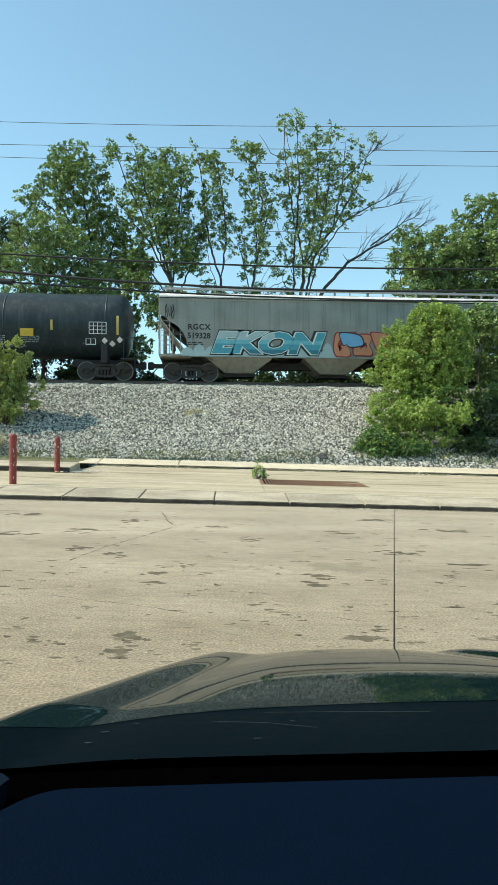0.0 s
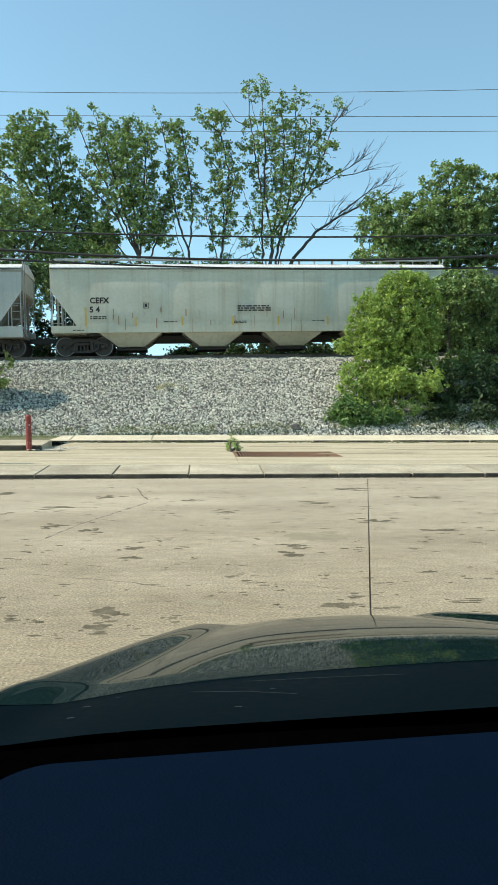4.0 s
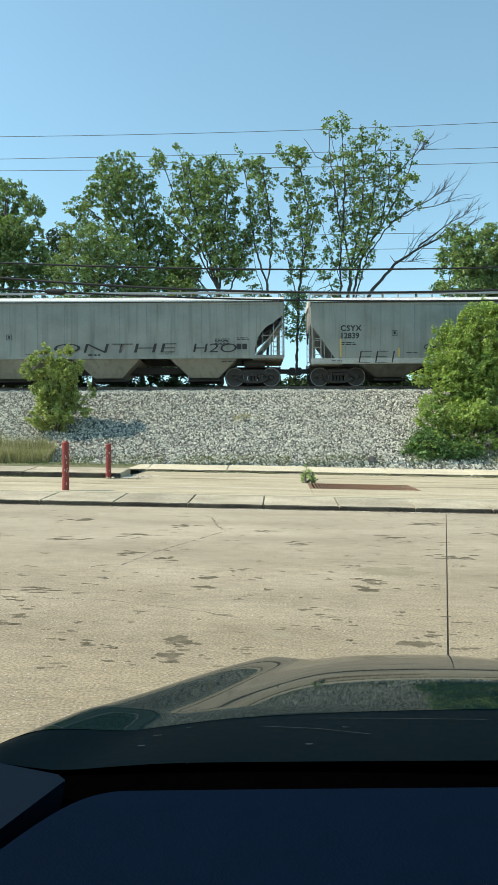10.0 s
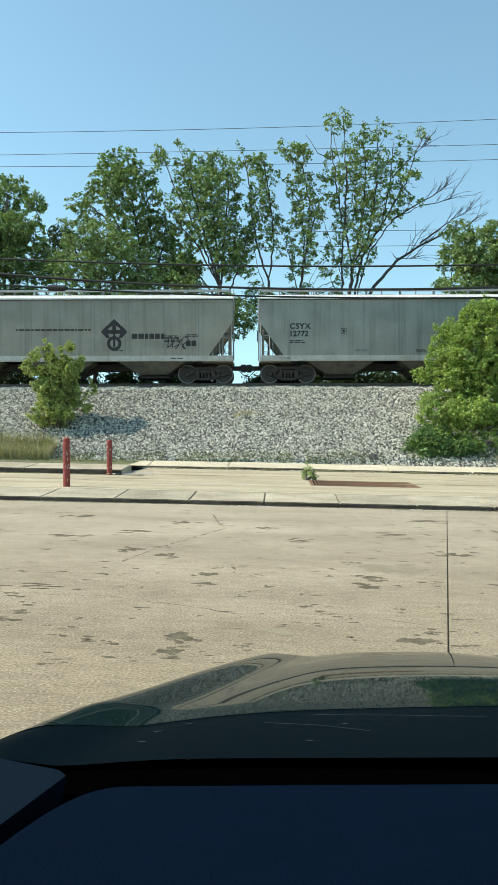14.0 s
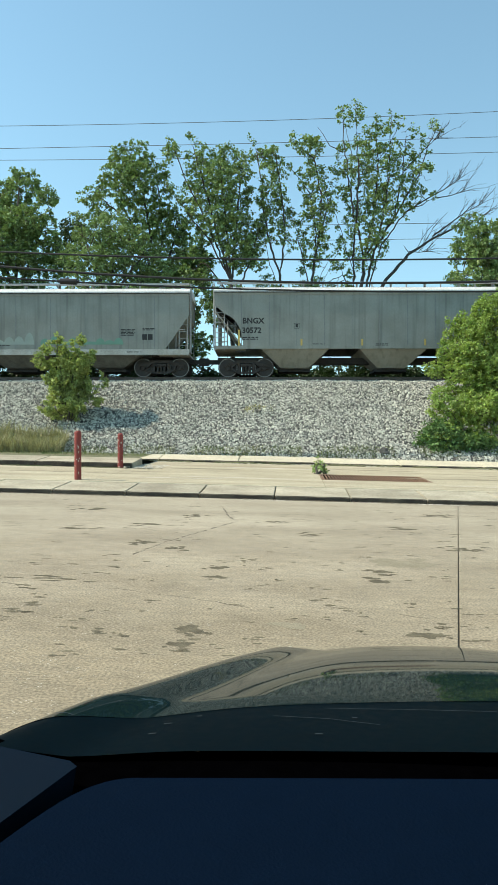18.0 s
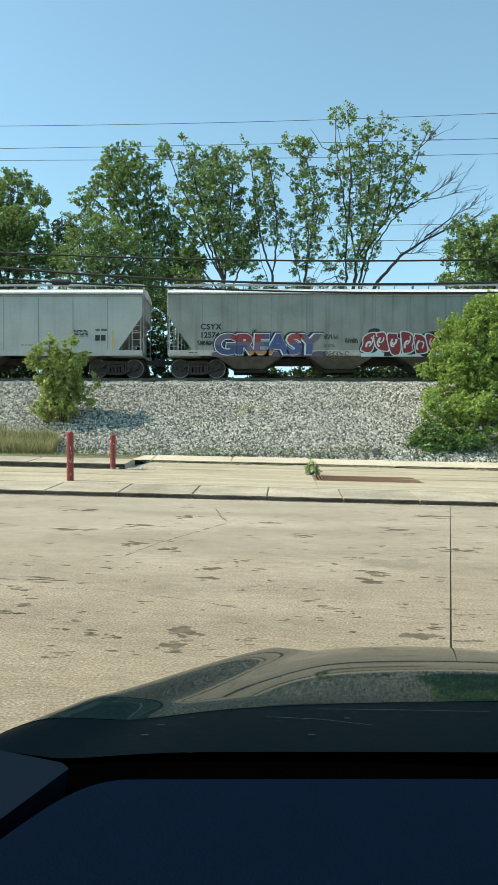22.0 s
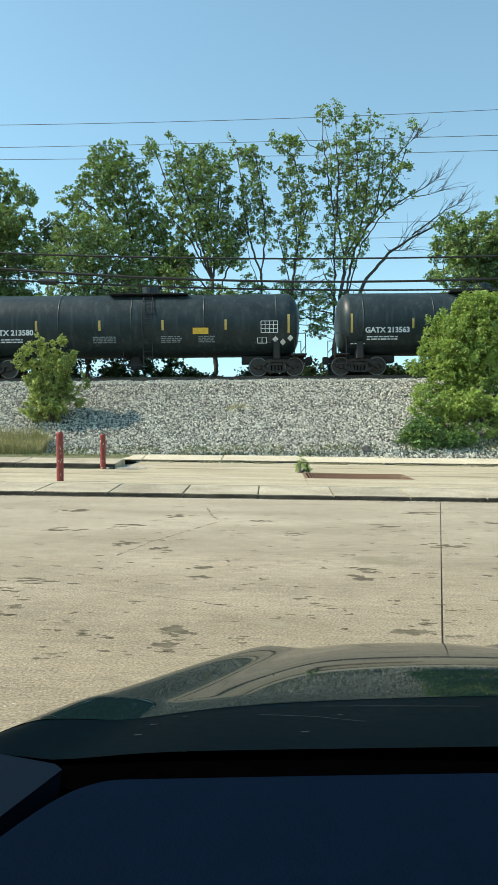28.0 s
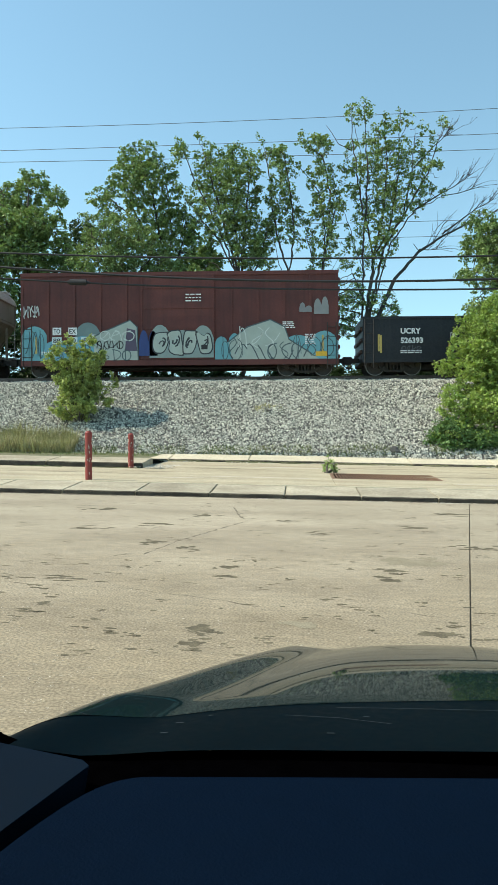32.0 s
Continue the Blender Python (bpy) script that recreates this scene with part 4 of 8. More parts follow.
def box_car(name, label, u, length, spacing, body, top, ribs, marks, door=(-1.5, 1.5), door_m=None, bottom=0.6, end_m=None):
    """A boxcar with ribbed sides, a sliding or plug door and corrugated ends."""
    car = new_car(name, label, u, length, spacing)
    h, yb = length / 2, 1.56
    part("body", box(bmesh.new(), -h, h, -yb, yb, bottom, top - 0.06), body, car)
    bm = bmesh.new()
    extrude_outline(bm, [(-yb - 0.04, top - 0.1), (yb + 0.04, top - 0.1), (yb + 0.04, top - 0.02), (0, top + 0.12), (-yb - 0.04, top - 0.02)], -h - 0.03, h + 0.03)
    bmesh.ops.rotate(bm, verts=bm.verts, cent=(0, 0, 0), matrix=Matrix.Rotation(radians(90), 3, "Z"))
    bmesh.ops.recalc_face_normals(bm, faces=bm.faces)
    part("roof", bm, end_m or body, car)
    for i in range(ribs + 1):
        x = -h + 0.06 + (length - 0.12) * i / ribs
        if door[0] < x < door[1]:
            continue
        for s in (-1, 1):
            y0, y1 = sorted((s * yb, s * (yb + 0.045)))
            part("side_post", box(bmesh.new(), x - 0.055, x + 0.055, y0, y1, bottom + 0.02, top - 0.15), body, car)
    for s in (-1, 1):
        y0, y1 = sorted((s * yb, s * (yb + 0.06)))
        part("side_sill", box(bmesh.new(), -h, h, y0, y1, bottom - 0.1, bottom + 0.16), body, car)
        part("top_chord", box(bmesh.new(), -h, h, y0, y1, top - 0.2, top - 0.1), body, car)
    d0, d1 = door
    for s in (-1, 1):
        bm = bmesh.new()
        y0, y1 = sorted((s * yb, s * (yb + 0.075)))
        box(bm, d0, d1, y0, y1, bottom + 0.17, top - 0.21, 0.02)
        dr = part("door", bm, door_m or body, car)
        y0, y1 = sorted((s * (yb + 0.075), s * (yb + 0.11)))
        for x in (d0 + 0.06, d1 - 0.06):
            part("door_bar", box(bmesh.new(), x - 0.03, x + 0.03, y0, y1, bottom + 0.2, top - 0.25), door_m or body, dr)
        for z in even(bottom + 0.7, top - 0.8, 3):
            part("door_rib", box(bmesh.new(), d0 + 0.1, d1 - 0.1, y0, y0 + (y1 - y0) * 0.4, z - 0.03, z + 0.03), door_m or body, dr)
    for s in (-1, 1):
        for k in range(9):
            z = bottom + 0.3 + (top - bottom - 0.7) * k / 8
            x0, x1 = sorted((s * h, s * (h + 0.10)))
            part("end_rib", box(bmesh.new(), x0, x1, -1.35, 1.35, z - 0.10, z + 0.10, 0.03), end_m or body, car)
    for s in (-1, 1):
        stirrup_ladder(car, s * (h - 0.32), -yb - 0.07, bottom - 0.35, bottom + 1.9, 5, UNDER)
    part("centre_sill", box(bmesh.new(), -h, h, -0.35, 0.35, 0.62, 0.9), UNDER, car) if bottom > 0.9 else None
    bm = bmesh.new()
    box(bm, -h + 2.8, h - 2.8, -0.5, 0.5, 0.42, bottom - 0.1)
    part("underframe", bm, UNDER, car)
    marks(car, h, yb + 0.002)
    return car


def gondola(name, label, u, length, spacing, body, top, marks):
    car = new_car(name, label, u, length, spacing)
    h, yb, bottom = length / 2, 1.55, 0.62
    for s in (-1, 1):
        y0, y1 = sorted((s * yb, s * (yb - 0.06)))
        part("side_wall", box(bmesh.new(), -h, h, y0, y1, bottom, top), body, car)
        x0, x1 = sorted((s * h, s * (h - 0.06)))
        part("end_wall", box(bmesh.new(), x0, x1, -yb + 0.06, yb - 0.06, bottom, top), body, car)
    part("floor", box(bmesh.new(), -h + 0.06, h - 0.06, -yb + 0.06, yb - 0.06, bottom, bottom + 0.08), body, car)
    for s in (-1, 1):
        y0, y1 = sorted((s * yb, s * (yb + 0.05)))
        part("rim", box(bmesh.new(), -h - 0.02, h + 0.02, y0, y1, top - 0.1, top + 0.01), body, car)
        part("side_sill", box(bmesh.new(), -h - 0.02, h + 0.02, y0, y1, bottom - 0.06, bottom + 0.1), body, car)
    part("load", sheet_bm(-h + 0.1, h - 0.1, -1.4, 1.4, top - 0.75), UNDER, car)
    rusty = mat("rusty_end", (0.09, 0.05, 0.035), (0.05, 0.03, 0.025), scale=4)
    for s in (-1, 1):
        for k in range(3):
            x0, x1 = sorted((s * h, s * (h + 0.1)))
            part("end_rib", box(bmesh.new(), x0, x1, -1.35, 1.35, bottom + 0.4 + k * 0.55, bottom + 0.58 + k * 0.55, 0.03), rusty, car)
    for s in (-1, 1):
        stirrup_ladder(car, s * (h - 0.3), -yb - 0.06, bottom - 0.3, top - 0.1, 5, UNDER)
    part("underframe", box(bmesh.new(), -h + 2.8, h - 2.8, -0.5, 0.5, 0.3, bottom - 0.06), UNDER, car)
    marks(car, h, yb + 0.002)
    return car


def sheet_bm(x0, x1, y0, y1, z):
    bm = bmesh.new()
    n = 30
    g = [[bm.verts.new((x0 + (x1 - x0) * i / n, y0 + (y1 - y0) * j / 4, z + 0.18 * noise.noise((i * 0.5, j * 0.6, 2)))) for i in range(n + 1)] for j in range(5)]
    for j in range(4):
        for i in range(n):
            bm.faces.new((g[j][i], g[j][i + 1], g[j + 1][i + 1], g[j + 1][i]))
    return bm


def frame_plate(car, x, z, s, y, colour):
    bm = bmesh.new()
    for a, b, c, d in ((-1, 1, 0.85, 1), (-1, 1, -1, -0.85), (-1, -0.85, -0.85, 0.85), (0.85, 1, -0.85, 0.85)):
        box(bm, x + a * s / 2, x + b * s / 2, y - 0.005, y, z + c * s / 2, z + d * s / 2)
    box(bm, x - s * 0.2, x + s * 0.2, y - 0.005, y, z - s * 0.25, z + s * 0.3)
    return part("routing_square", bm, colour, car)


def shell_print(car, x, z, on, rows, width, material, rowh, seed):
    """Fine print row by row on a tank's round shell; on gives the shell's face at a height."""
    for i in range(rows):
        zz = z - i * rowh * 1.8
        small_print(car, x, zz, on(zz + rowh), 1, width, material, rowh, seed + 31 * i)


def tank_marks(text, n_strips=5, plate_x=None, seed=1, size=0.36, colour=WHITE, text_z=None, lx=1.6, plates=(), plate_z=-0.45):
    def put(car, h, r, zc):
        def on(z):      # the shell's near face at a height
            return -math.sqrt(max(0.01, r * r - (z - zc) ** 2)) - 0.012
        z = text_z if text_z is not None else zc + 0.02
        lettering("lettering", text, size, colour, car, -h + lx, z, on(z + 0.2), 0.012)
        shell_print(car, -h + lx + 0.1, z - 0.22, on, 2, 1.5, colour, 0.06, seed)
        for i in range(n_strips):
            x = -h + 0.62 + (2 * h - 1.24) * i / (n_strips - 1)
            end = i in (0, n_strips - 1)
            bm = bmesh.new()
            zs = even(zc - (0.58 if end else 0.40), zc + (0.32 if end else 0.08), 5)
            for za, zb in zip(zs, zs[1:]):
                bm.faces.new([bm.verts.new(p) for p in ((x - 0.055, on(za), za), (x + 0.055, on(za), za), (x + 0.055, on(zb), zb), (x - 0.055, on(zb), zb))])
            part("reflector", bm, YELLOW, car, "yellow reflective strip")
        gap = (2 * h - 1.24) / (n_strips - 1)
        for k, (i, dx, w) in enumerate(((2, -0.35, 1.1), (3, -0.1, 1.0), (3, 1.7, 0.8))):
            px = -h + 0.62 + gap * i + dx
            if px + w < h - 2.4:
                shell_print(car, px, zc - 0.72, on, 4, w, PRINT_GREY, 0.045, seed + k)
        for k in range(3):
            px, pz, s = h - 1.25 + 0.36 * k, zc - (0.85, 0.98, 0.80)[k], 0.15
            bm = bmesh.new()
            bm.faces.new([bm.verts.new((px + a * s, on(pz + b * s) - 0.004, pz + b * s)) for a, b in ((-1, 0), (0, -1), (1, 0), (0, 1))])
            if px + s < h - 0.3:
                part("placard", bm, colour, car, "small white diamond placard")
        if plate_x is not None:
            plate(car, plate_x, zc + plate_z, 0.75, 0.3, on(zc + plate_z + 0.15) - 0.004, YELLOW_PLATE, "placard", "yellow warning plate")
        for px, pz in plates:
            plate(car, px, pz, 0.62, 0.5, on(pz) - 0.004, YELLOW_PLATE, "placard", "yellow warning plate")
        grid_plate(car, h - 1.55, zc - 0.28, 0.8, 0.55, on(zc - 0.05), colour)
        grid_plate(car, h - 1.9, zc - 0.9, 0.45, 0.28, on(zc - 0.8), colour, 2, 1)
        small_print(car, h - 2.3, zc - 0.98, on(zc - 1.0), 1, 0.9, colour, 0.05, seed + 8)
        small_print(car, -h + 0.6, zc - 1.1, on(zc - 1.1) - 0.02, 1, 0.7, colour, 0.04, seed + 9)
    return put


def box_marks(code, number, colour=WHITE, seed=1, extra=None, size=0.36, lz=2.5, lx=0.9):
    def put(car, h, y):
        if code:
            lettering("lettering", code, size, colour, car, -h + lx, lz, -y - 0.05, 0.012)
        if number:
            lettering("lettering", number, size, colour, car, -h + lx, lz - size * 1.25, -y - 0.05, 0.012)
        small_print(car, -h + lx, lz - 0.85, -y - 0.05, 2, 1.0, colour, 0.05, seed)
        small_print(car, h - 1.6, 1.9, -y - 0.05, 6, 0.5, colour, 0.05, seed + 3)
        frame_plate(car, -h + lx + 2.5, lz - 0.1, 0.26, -y - 0.05, colour)
        for x in (-h + 0.75, h - 0.75):
            stripe(car, x, 1.1, 1.9, -y - 0.05)
        if extra:
            extra(car, -y - 0.052)
    return put


# ---- graffiti and signs on the cars ----
def ribbon(bm, pts, w, y):
    """A painted stroke along points in x and z."""
    last = None
    n = len(pts)
    for i, (x, z) in enumerate(pts):
        x0, z0 = pts[max(0, i - 1)]
        x1, z1 = pts[min(n - 1, i + 1)]
        L = math.hypot(x1 - x0, z1 - z0) or 1
        nx, nz = -(z1 - z0) / L * w / 2, (x1 - x0) / L * w / 2
        pair = (bm.verts.new((x + nx, y, z + nz)), bm.verts.new((x - nx, y, z - nz)))
        if last:
            bm.faces.new((last[0], pair[0], pair[1], last[1]))
        last = pair


def stroke_form(kind):
    """Unit strokes of a tag: loop, arch, wave, bar, slash, hook."""
    ts = [k / 11 for k in range(12)]
    if kind == 0:
        return [(0.5 + 0.42 * math.cos(6.6 * t), 0.45 + 0.45 * math.sin(6.6 * t)) for t in ts]
    if kind == 1:
        return [(0.12 + 0.76 * t, 0.05 + 0.9 * math.sin(math.pi * t) ** 0.5) for t in ts]
    if kind == 2:
        return [(0.5 - 0.38 * math.sin(6.28 * t), 1 - t) for t in ts]
    if kind == 3:
        return [(0.3 + 0.06 * t, 1 - 1.05 * t) for t in ts]
    if kind == 4:
        return [(0.05 + 0.9 * t, 0.15 + 0.6 * t * t) for t in ts]
    return [(0.85 - 0.7 * math.sin(3.0 * t), 0.95 - 0.9 * t + 0.1 * math.sin(5 * t)) for t in ts]


def scribble(car, x0, x1, z0, z1, y, material, seed, w=0.045, name="graffiti_tag", letters=0):
    """A loose tag whose letters cannot be read: a row of sprayed strokes."""
    r = random.Random(seed)
    bm = bmesh.new()
    n = letters or max(2, int((x1 - x0) / ((z1 - z0) * 0.75)))
    cw = (x1 - x0) / n
    for i in range(n):
        for kind in r.sample(range(6), 2):
            ox, k, lift = x0 + cw * i + r.uniform(-0.1, 0.1) * cw, r.uniform(0.75, 1.2), r.uniform(-0.06, 0.06)
            flip = r.random() < 0.4
            ribbon(bm, [(ox + cw * k * ((1 - a) if flip else a), z0 + (z1 - z0) * (b + lift)) for a, b in stroke_form(kind)], w * r.uniform(0.7, 1.2), y)
    return tagged(part(name, bm, material, car, "sprayed looping tag"), kind="stuff")


def sprayed(car, text, x0, x1, z0, z1, y, material, bold, shear=0.15, name="graffiti", label="sprayed letters"):
    """Sprayed letters fitted into a rectangle on the side."""
    cu = bpy.data.curves.new("graffiti", "FONT")
    cu.body, cu.size, cu.offset, cu.shear, cu.extrude, cu.resolution_u, cu.space_character = text, 1.0, bold, shear, 0.0, 3, 0.95
    ob = bpy.data.objects.new("graffiti", cu)
    scene.collection.objects.link(ob)
    me = bpy.data.meshes.new_from_object(ob.evaluated_get(bpy.context.evaluated_depsgraph_get()))
    bpy.data.objects.remove(ob)
    bpy.data.curves.remove(cu)
    co = np.zeros(len(me.vertices) * 3)
    me.vertices.foreach_get("co", co)
    co = co.reshape(-1, 3)
    lo, hi = co.min(0), co.max(0)
    out = np.zeros_like(co)
    out[:, 0] = x0 + (co[:, 0] - lo[0]) / (hi[0] - lo[0]) * (x1 - x0)
    out[:, 2] = z0 + (co[:, 1] - lo[1]) / (hi[1] - lo[1]) * (z1 - z0)
    out[:, 1] = y
    me.vertices.foreach_set("co", out.ravel())
    me.materials.clear()
    me.materials.append(material)
    me.update()
    return part(name, None, material, car, label, mesh=me)


def piece(car, text, x0, x1, z0, z1, y, fill, edge, halo, shine=None, shear=0.1):
    """A filled piece: halo behind, thick outline, fill and a few shine marks."""
    m = 0.06 * (z1 - z0)
    sprayed(car, text, x0 - m, x1 + m, z0 - m, z1 + m, y, halo, 0.11, shear, label="pale sprayed halo of a piece")
    sprayed(car, text, x0, x1, z0, z1, y - 0.003, edge, 0.075, shear, label="dark sprayed outline of a piece")
    sprayed(car, text, x0 + m * 0.8, x1 - m * 0.8, z0 + m * 0.8, z1 - m * 0.8, y - 0.006, fill, 0.025, shear, label="sprayed fill colour of a piece")
    if shine:
        r = random.Random(len(text) + int(x0 * 10))
        bm = bmesh.new()
        for i in range(12):
            x, z = r.uniform(x0, x1 - 0.3), r.uniform(z0 + 0.2, z1 - 0.15)
            ribbon(bm, [(x, z), (x + r.uniform(0.05, 0.3), z + r.uniform(-0.1, 0.15))], 0.05, y - 0.009)
        part("shine_mark", bm, shine, car)


def crop(ob, x0, x1, z0, z1):
    """Cuts a flat painted mesh down to a rectangle."""
    bm = bmesh.new()
    bm.from_mesh(ob.data)
    for co, no in (((x0, 0, 0), (-1, 0, 0)), ((x1, 0, 0), (1, 0, 0)), ((0, 0, z0), (0, 0, -1)), ((0, 0, z1), (0, 0, 1))):
        bmesh.ops.bisect_plane(bm, geom=bm.verts[:] + bm.edges[:] + bm.faces[:], plane_co=co, plane_no=no, clear_outer=True)
    bm.to_mesh(ob.data)
    bm.free()


def burner(car, text, x0, x1, z0, z1, y, edge, key, fill, patches, shear=0.12):
    """A block-letter piece: thick dark outline, pale keyline, fill, and patches of other colours inside the letters."""
    m = 0.05 * (z1 - z0)
    sprayed(car, text, x0 - m, x1 + m, z0 - m, z1 + m, y, edge, 0.13, shear, label="thick dark sprayed outline")
    sprayed(car, text, x0, x1, z0, z1, y - 0.003, key, 0.085, shear, label="pale sprayed keyline")
    sprayed(car, text, x0 + m * 0.7, x1 - m * 0.7, z0 + m * 0.7, z1 - m * 0.7, y - 0.006, fill, 0.055, shear, label="sprayed fill of block letters")
    for k, (colour, a, b, c, d) in enumerate(patches):
        ob = sprayed(car, text, x0 + m * 0.7, x1 - m * 0.7, z0 + m * 0.7, z1 - m * 0.7, y - 0.008 - 0.001 * k, colour, 0.05, shear, label="coloured patch in block letters")
        crop(ob, x0 + (x1 - x0) * a, x0 + (x1 - x0) * b, z0 + (z1 - z0) * c, z0 + (z1 - z0) * d)


def outline_blob(cx, cz, rx, rz, r, n=26, flat=0.0):
    """A rounded, squarish letter form with a lean and a notch."""
    ph, lean, notch, e = r.uniform(0, 6.28), r.uniform(-0.35, 0.35), r.uniform(0, 6.28), r.uniform(0.42, 0.75)
    out = []
    for i in range(n):
        a = 2 * math.pi * i / n
        c, s = math.cos(a), math.sin(a)
        k = 1 + 0.08 * math.sin(3 * a + ph) - 0.38 * math.exp(-((a - notch + 3.14) % 6.28 - 3.14) ** 2 / 0.05)
        z = math.copysign(abs(s) ** e, s) * rz * k
        out.append((cx + math.copysign(abs(c) ** e, c) * rx * k + lean * z, cz + z))
    return out


def fill_poly(bm, pts, y):
    vs = [bm.verts.new((x, y, z)) for x, z in pts]
    for tri in geometry.tessellate_polygon([[Vector((x, z, 0)) for x, z in pts]]):
        bm.faces.new([vs[i] for i in tri])


def cloud(car, x0, x1, z0, z1, y, material, seed, bumps=6, name="graffiti_backing", label="sprayed cloud of colour", low=0.5):
    """A flat-bottomed cloud of paint with a bumpy top."""
    r = random.Random(seed)
    tops = []
    for i in range(bumps):
        h = z0 + (z1 - z0) * r.uniform(low, 1.0)
        a, b = x0 + (x1 - x0) * i / bumps, x0 + (x1 - x0) * (i + 1) / bumps
        base = z0 + (z1 - z0) * low * 0.8
        for k in range(8):
            t = k / 8
            tops.append((a + (b - a) * t, base + (h - base) * math.sin(math.pi * t) ** 0.6))
    tops.append((x1, z0 + (z1 - z0) * low * 0.8))
    bm = bmesh.new()
    cols = [(bm.verts.new((x, y, z0)), bm.verts.new((x, y, z))) for x, z in tops]
    for a, b in zip(cols, cols[1:]):
        bm.faces.new((a[0], b[0], b[1], a[1]))
    return part(name, bm, material, car, label)


def bubbles(car, x0, x1, z0, z1, y, fill, edge, seed, n, inner=True):
    """Overlapping bubble forms with outlines, which cannot be read as letters."""
    r = random.Random(seed)
    w = (x1 - x0) / n
    for i in range(n):
        be, bf = bmesh.new(), bmesh.new()
        cx, cz = x0 + w * (i + 0.5), (z0 + z1) / 2 + r.uniform(-0.06, 0.06) * (z1 - z0)
        rx, rz = w * r.uniform(0.48, 0.6), (z1 - z0) * r.uniform(0.42, 0.52)
        pts = outline_blob(cx, cz, rx, rz, r)
        dy = 0.0012 * i
        fill_poly(be, pts[::-1], y - dy)
        fx, fz = 1 - 0.055 / rx, 1 - 0.055 / rz
        fill_poly(bf, [(cx + (x - cx) * fx, cz + (z - cz) * fz) for x, z in pts][::-1], y - 0.0006 - dy)
        if inner:
            for k in range(2):
                a = r.uniform(0, 6.28)
                px, pz = cx + rx * 0.25 * math.cos(a), cz + rz * 0.35 * math.sin(a)
                ribbon(be, [(px + 0.3 * rx * math.sin(1.5 * t + a), pz + 0.45 * rz * math.cos(1.1 * t + a)) for t in (0, 0.6, 1.2, 1.8, 2.4)], r.uniform(0.05, 0.11), y - 0.0009 - dy - 0.001)
        part("graffiti_outline", be, edge, car, "dark sprayed outline of a bubble form")
        part("graffiti_fill", bf, fill, car, "sprayed fill of a bubble form")


def marks_of(code, number, x, z, step=0.42, size=0.37, colour=BLACK, spacing=1.0, strips=(), data_x=None, extra=None, seed=1, square=2.6):
    """Reporting mark and number, fine print, data block and reflective strips of a hopper."""
    def put(car, h, y):
        lettering("lettering", code, size, colour, car, x, z, -y, 0.012, spacing=spacing)
        lettering("lettering", number, size, colour, car, x - 0.02, z - step, -y, 0.012)
        small_print(car, x, z - step - 0.24, -y, 2, 0.75, colour, 0.05, seed)
        if square:
            frame_plate(car, x + square, z - 0.12, 0.26, -y, colour)
        d = data_x if data_x is not None else h - 2.15
        for dx in (0.0, 0.27):
            plate(car, d + dx, 1.86, 0.23, 0.27, -y, BLACK, "placard", "black data block")
        small_print(car, d - 1.15, 2.2, -y, 5, 0.7, colour, 0.04, seed + 2)
        small_print(car, d - 0.1, 2.25, -y, 2, 0.6, colour, 0.04, seed + 3)
        for k, px in enumerate((-h * 0.45, -h * 0.1, h * 0.3)):
            small_print(car, px, 1.5, -y, 1 + k % 2, 0.6, colour, 0.035, seed + 5 + k)
        for sx in strips:
            stripe(car, sx, 1.33, 2.2 if abs(sx) > h - 2 else 1.75, -y)
        small_print(car, -h + 1.0, 1.12, -y - 0.036, 1, 0.5, colour, 0.04, seed + 9)
        small_print(car, h - 3.0, 1.12, -y - 0.036, 1, 0.7, colour, 0.04, seed + 10)
        if extra:
            extra(car, -y - 0.045)
    return put


TEAL, PALE, SALMON, SPRAYRED, SPRAYBLUE = paint(70, 150, 165), paint(200, 215, 210), paint(190, 130, 95), paint(138, 46, 50), paint(58, 78, 122)
DEEPBLUE, SKYTEAL, CREAMW, ICE = paint(44, 64, 118), paint(112, 168, 176), paint(202, 198, 165), paint(158, 180, 180)
JOINT = mat("plate_joint", (0.17, 0.18, 0.175), (0.26, 0.27, 0.26), rough=0.7, scale=6)
RUSTRUN = mat("rust_streak", (0.30, 0.20, 0.11), (0.4, 0.33, 0.22), rough=0.8, scale=3)


def art_rgcx(car, y):
    cloud(car, -7.5, 0.4, 1.16, 1.95, y + 0.01, ICE, 3, 14, low=0.35)
    burner(car, "EKON", -6.1, -0.5, 1.25, 2.4, y, BLACK, PALE, TEAL, [(ICE, 0.0, 0.55, 0.62, 1.0), (paint(105, 175, 185), 0.0, 1.0, 0.45, 0.62), (paint(45, 115, 130), 0.3, 1.0, 0.0, 0.22)], 0.25)
    bubbles(car, -0.1, 2.7, 1.2, 2.45, y - 0.002, SALMON, SPRAYRED, 5, 3)
    bubbles(car, 0.2, 1.2, 1.6, 2.4, y - 0.012, paint(110, 165, 200), BLACK, 6, 1, False)
    bubbles(car, 2.9, 5.6, 1.2, 2.4, y - 0.002, SALMON, SPRAYRED, 7, 3)
    scribble(car, -8.3, -7.85, 2.9, 3.6, y, BLACK, 8, 0.03, letters=3)


def art_3(car, y):
    sprayed(car, "EEI", -6.05, -4.3, 1.05, 1.6, y, BLACK, -0.03, 0.1, "graffiti_tag", "thin black angular tag")
    for k, (a, b) in enumerate(((-2.94, -2.07), (-0.7, -0.1), (1.76, 3.02), (3.07, 4.55))):
        scribble(car, a, b, 1.42, 1.9, y, BLACK, 12 + k, 0.045, letters=3 if k > 1 else 2)


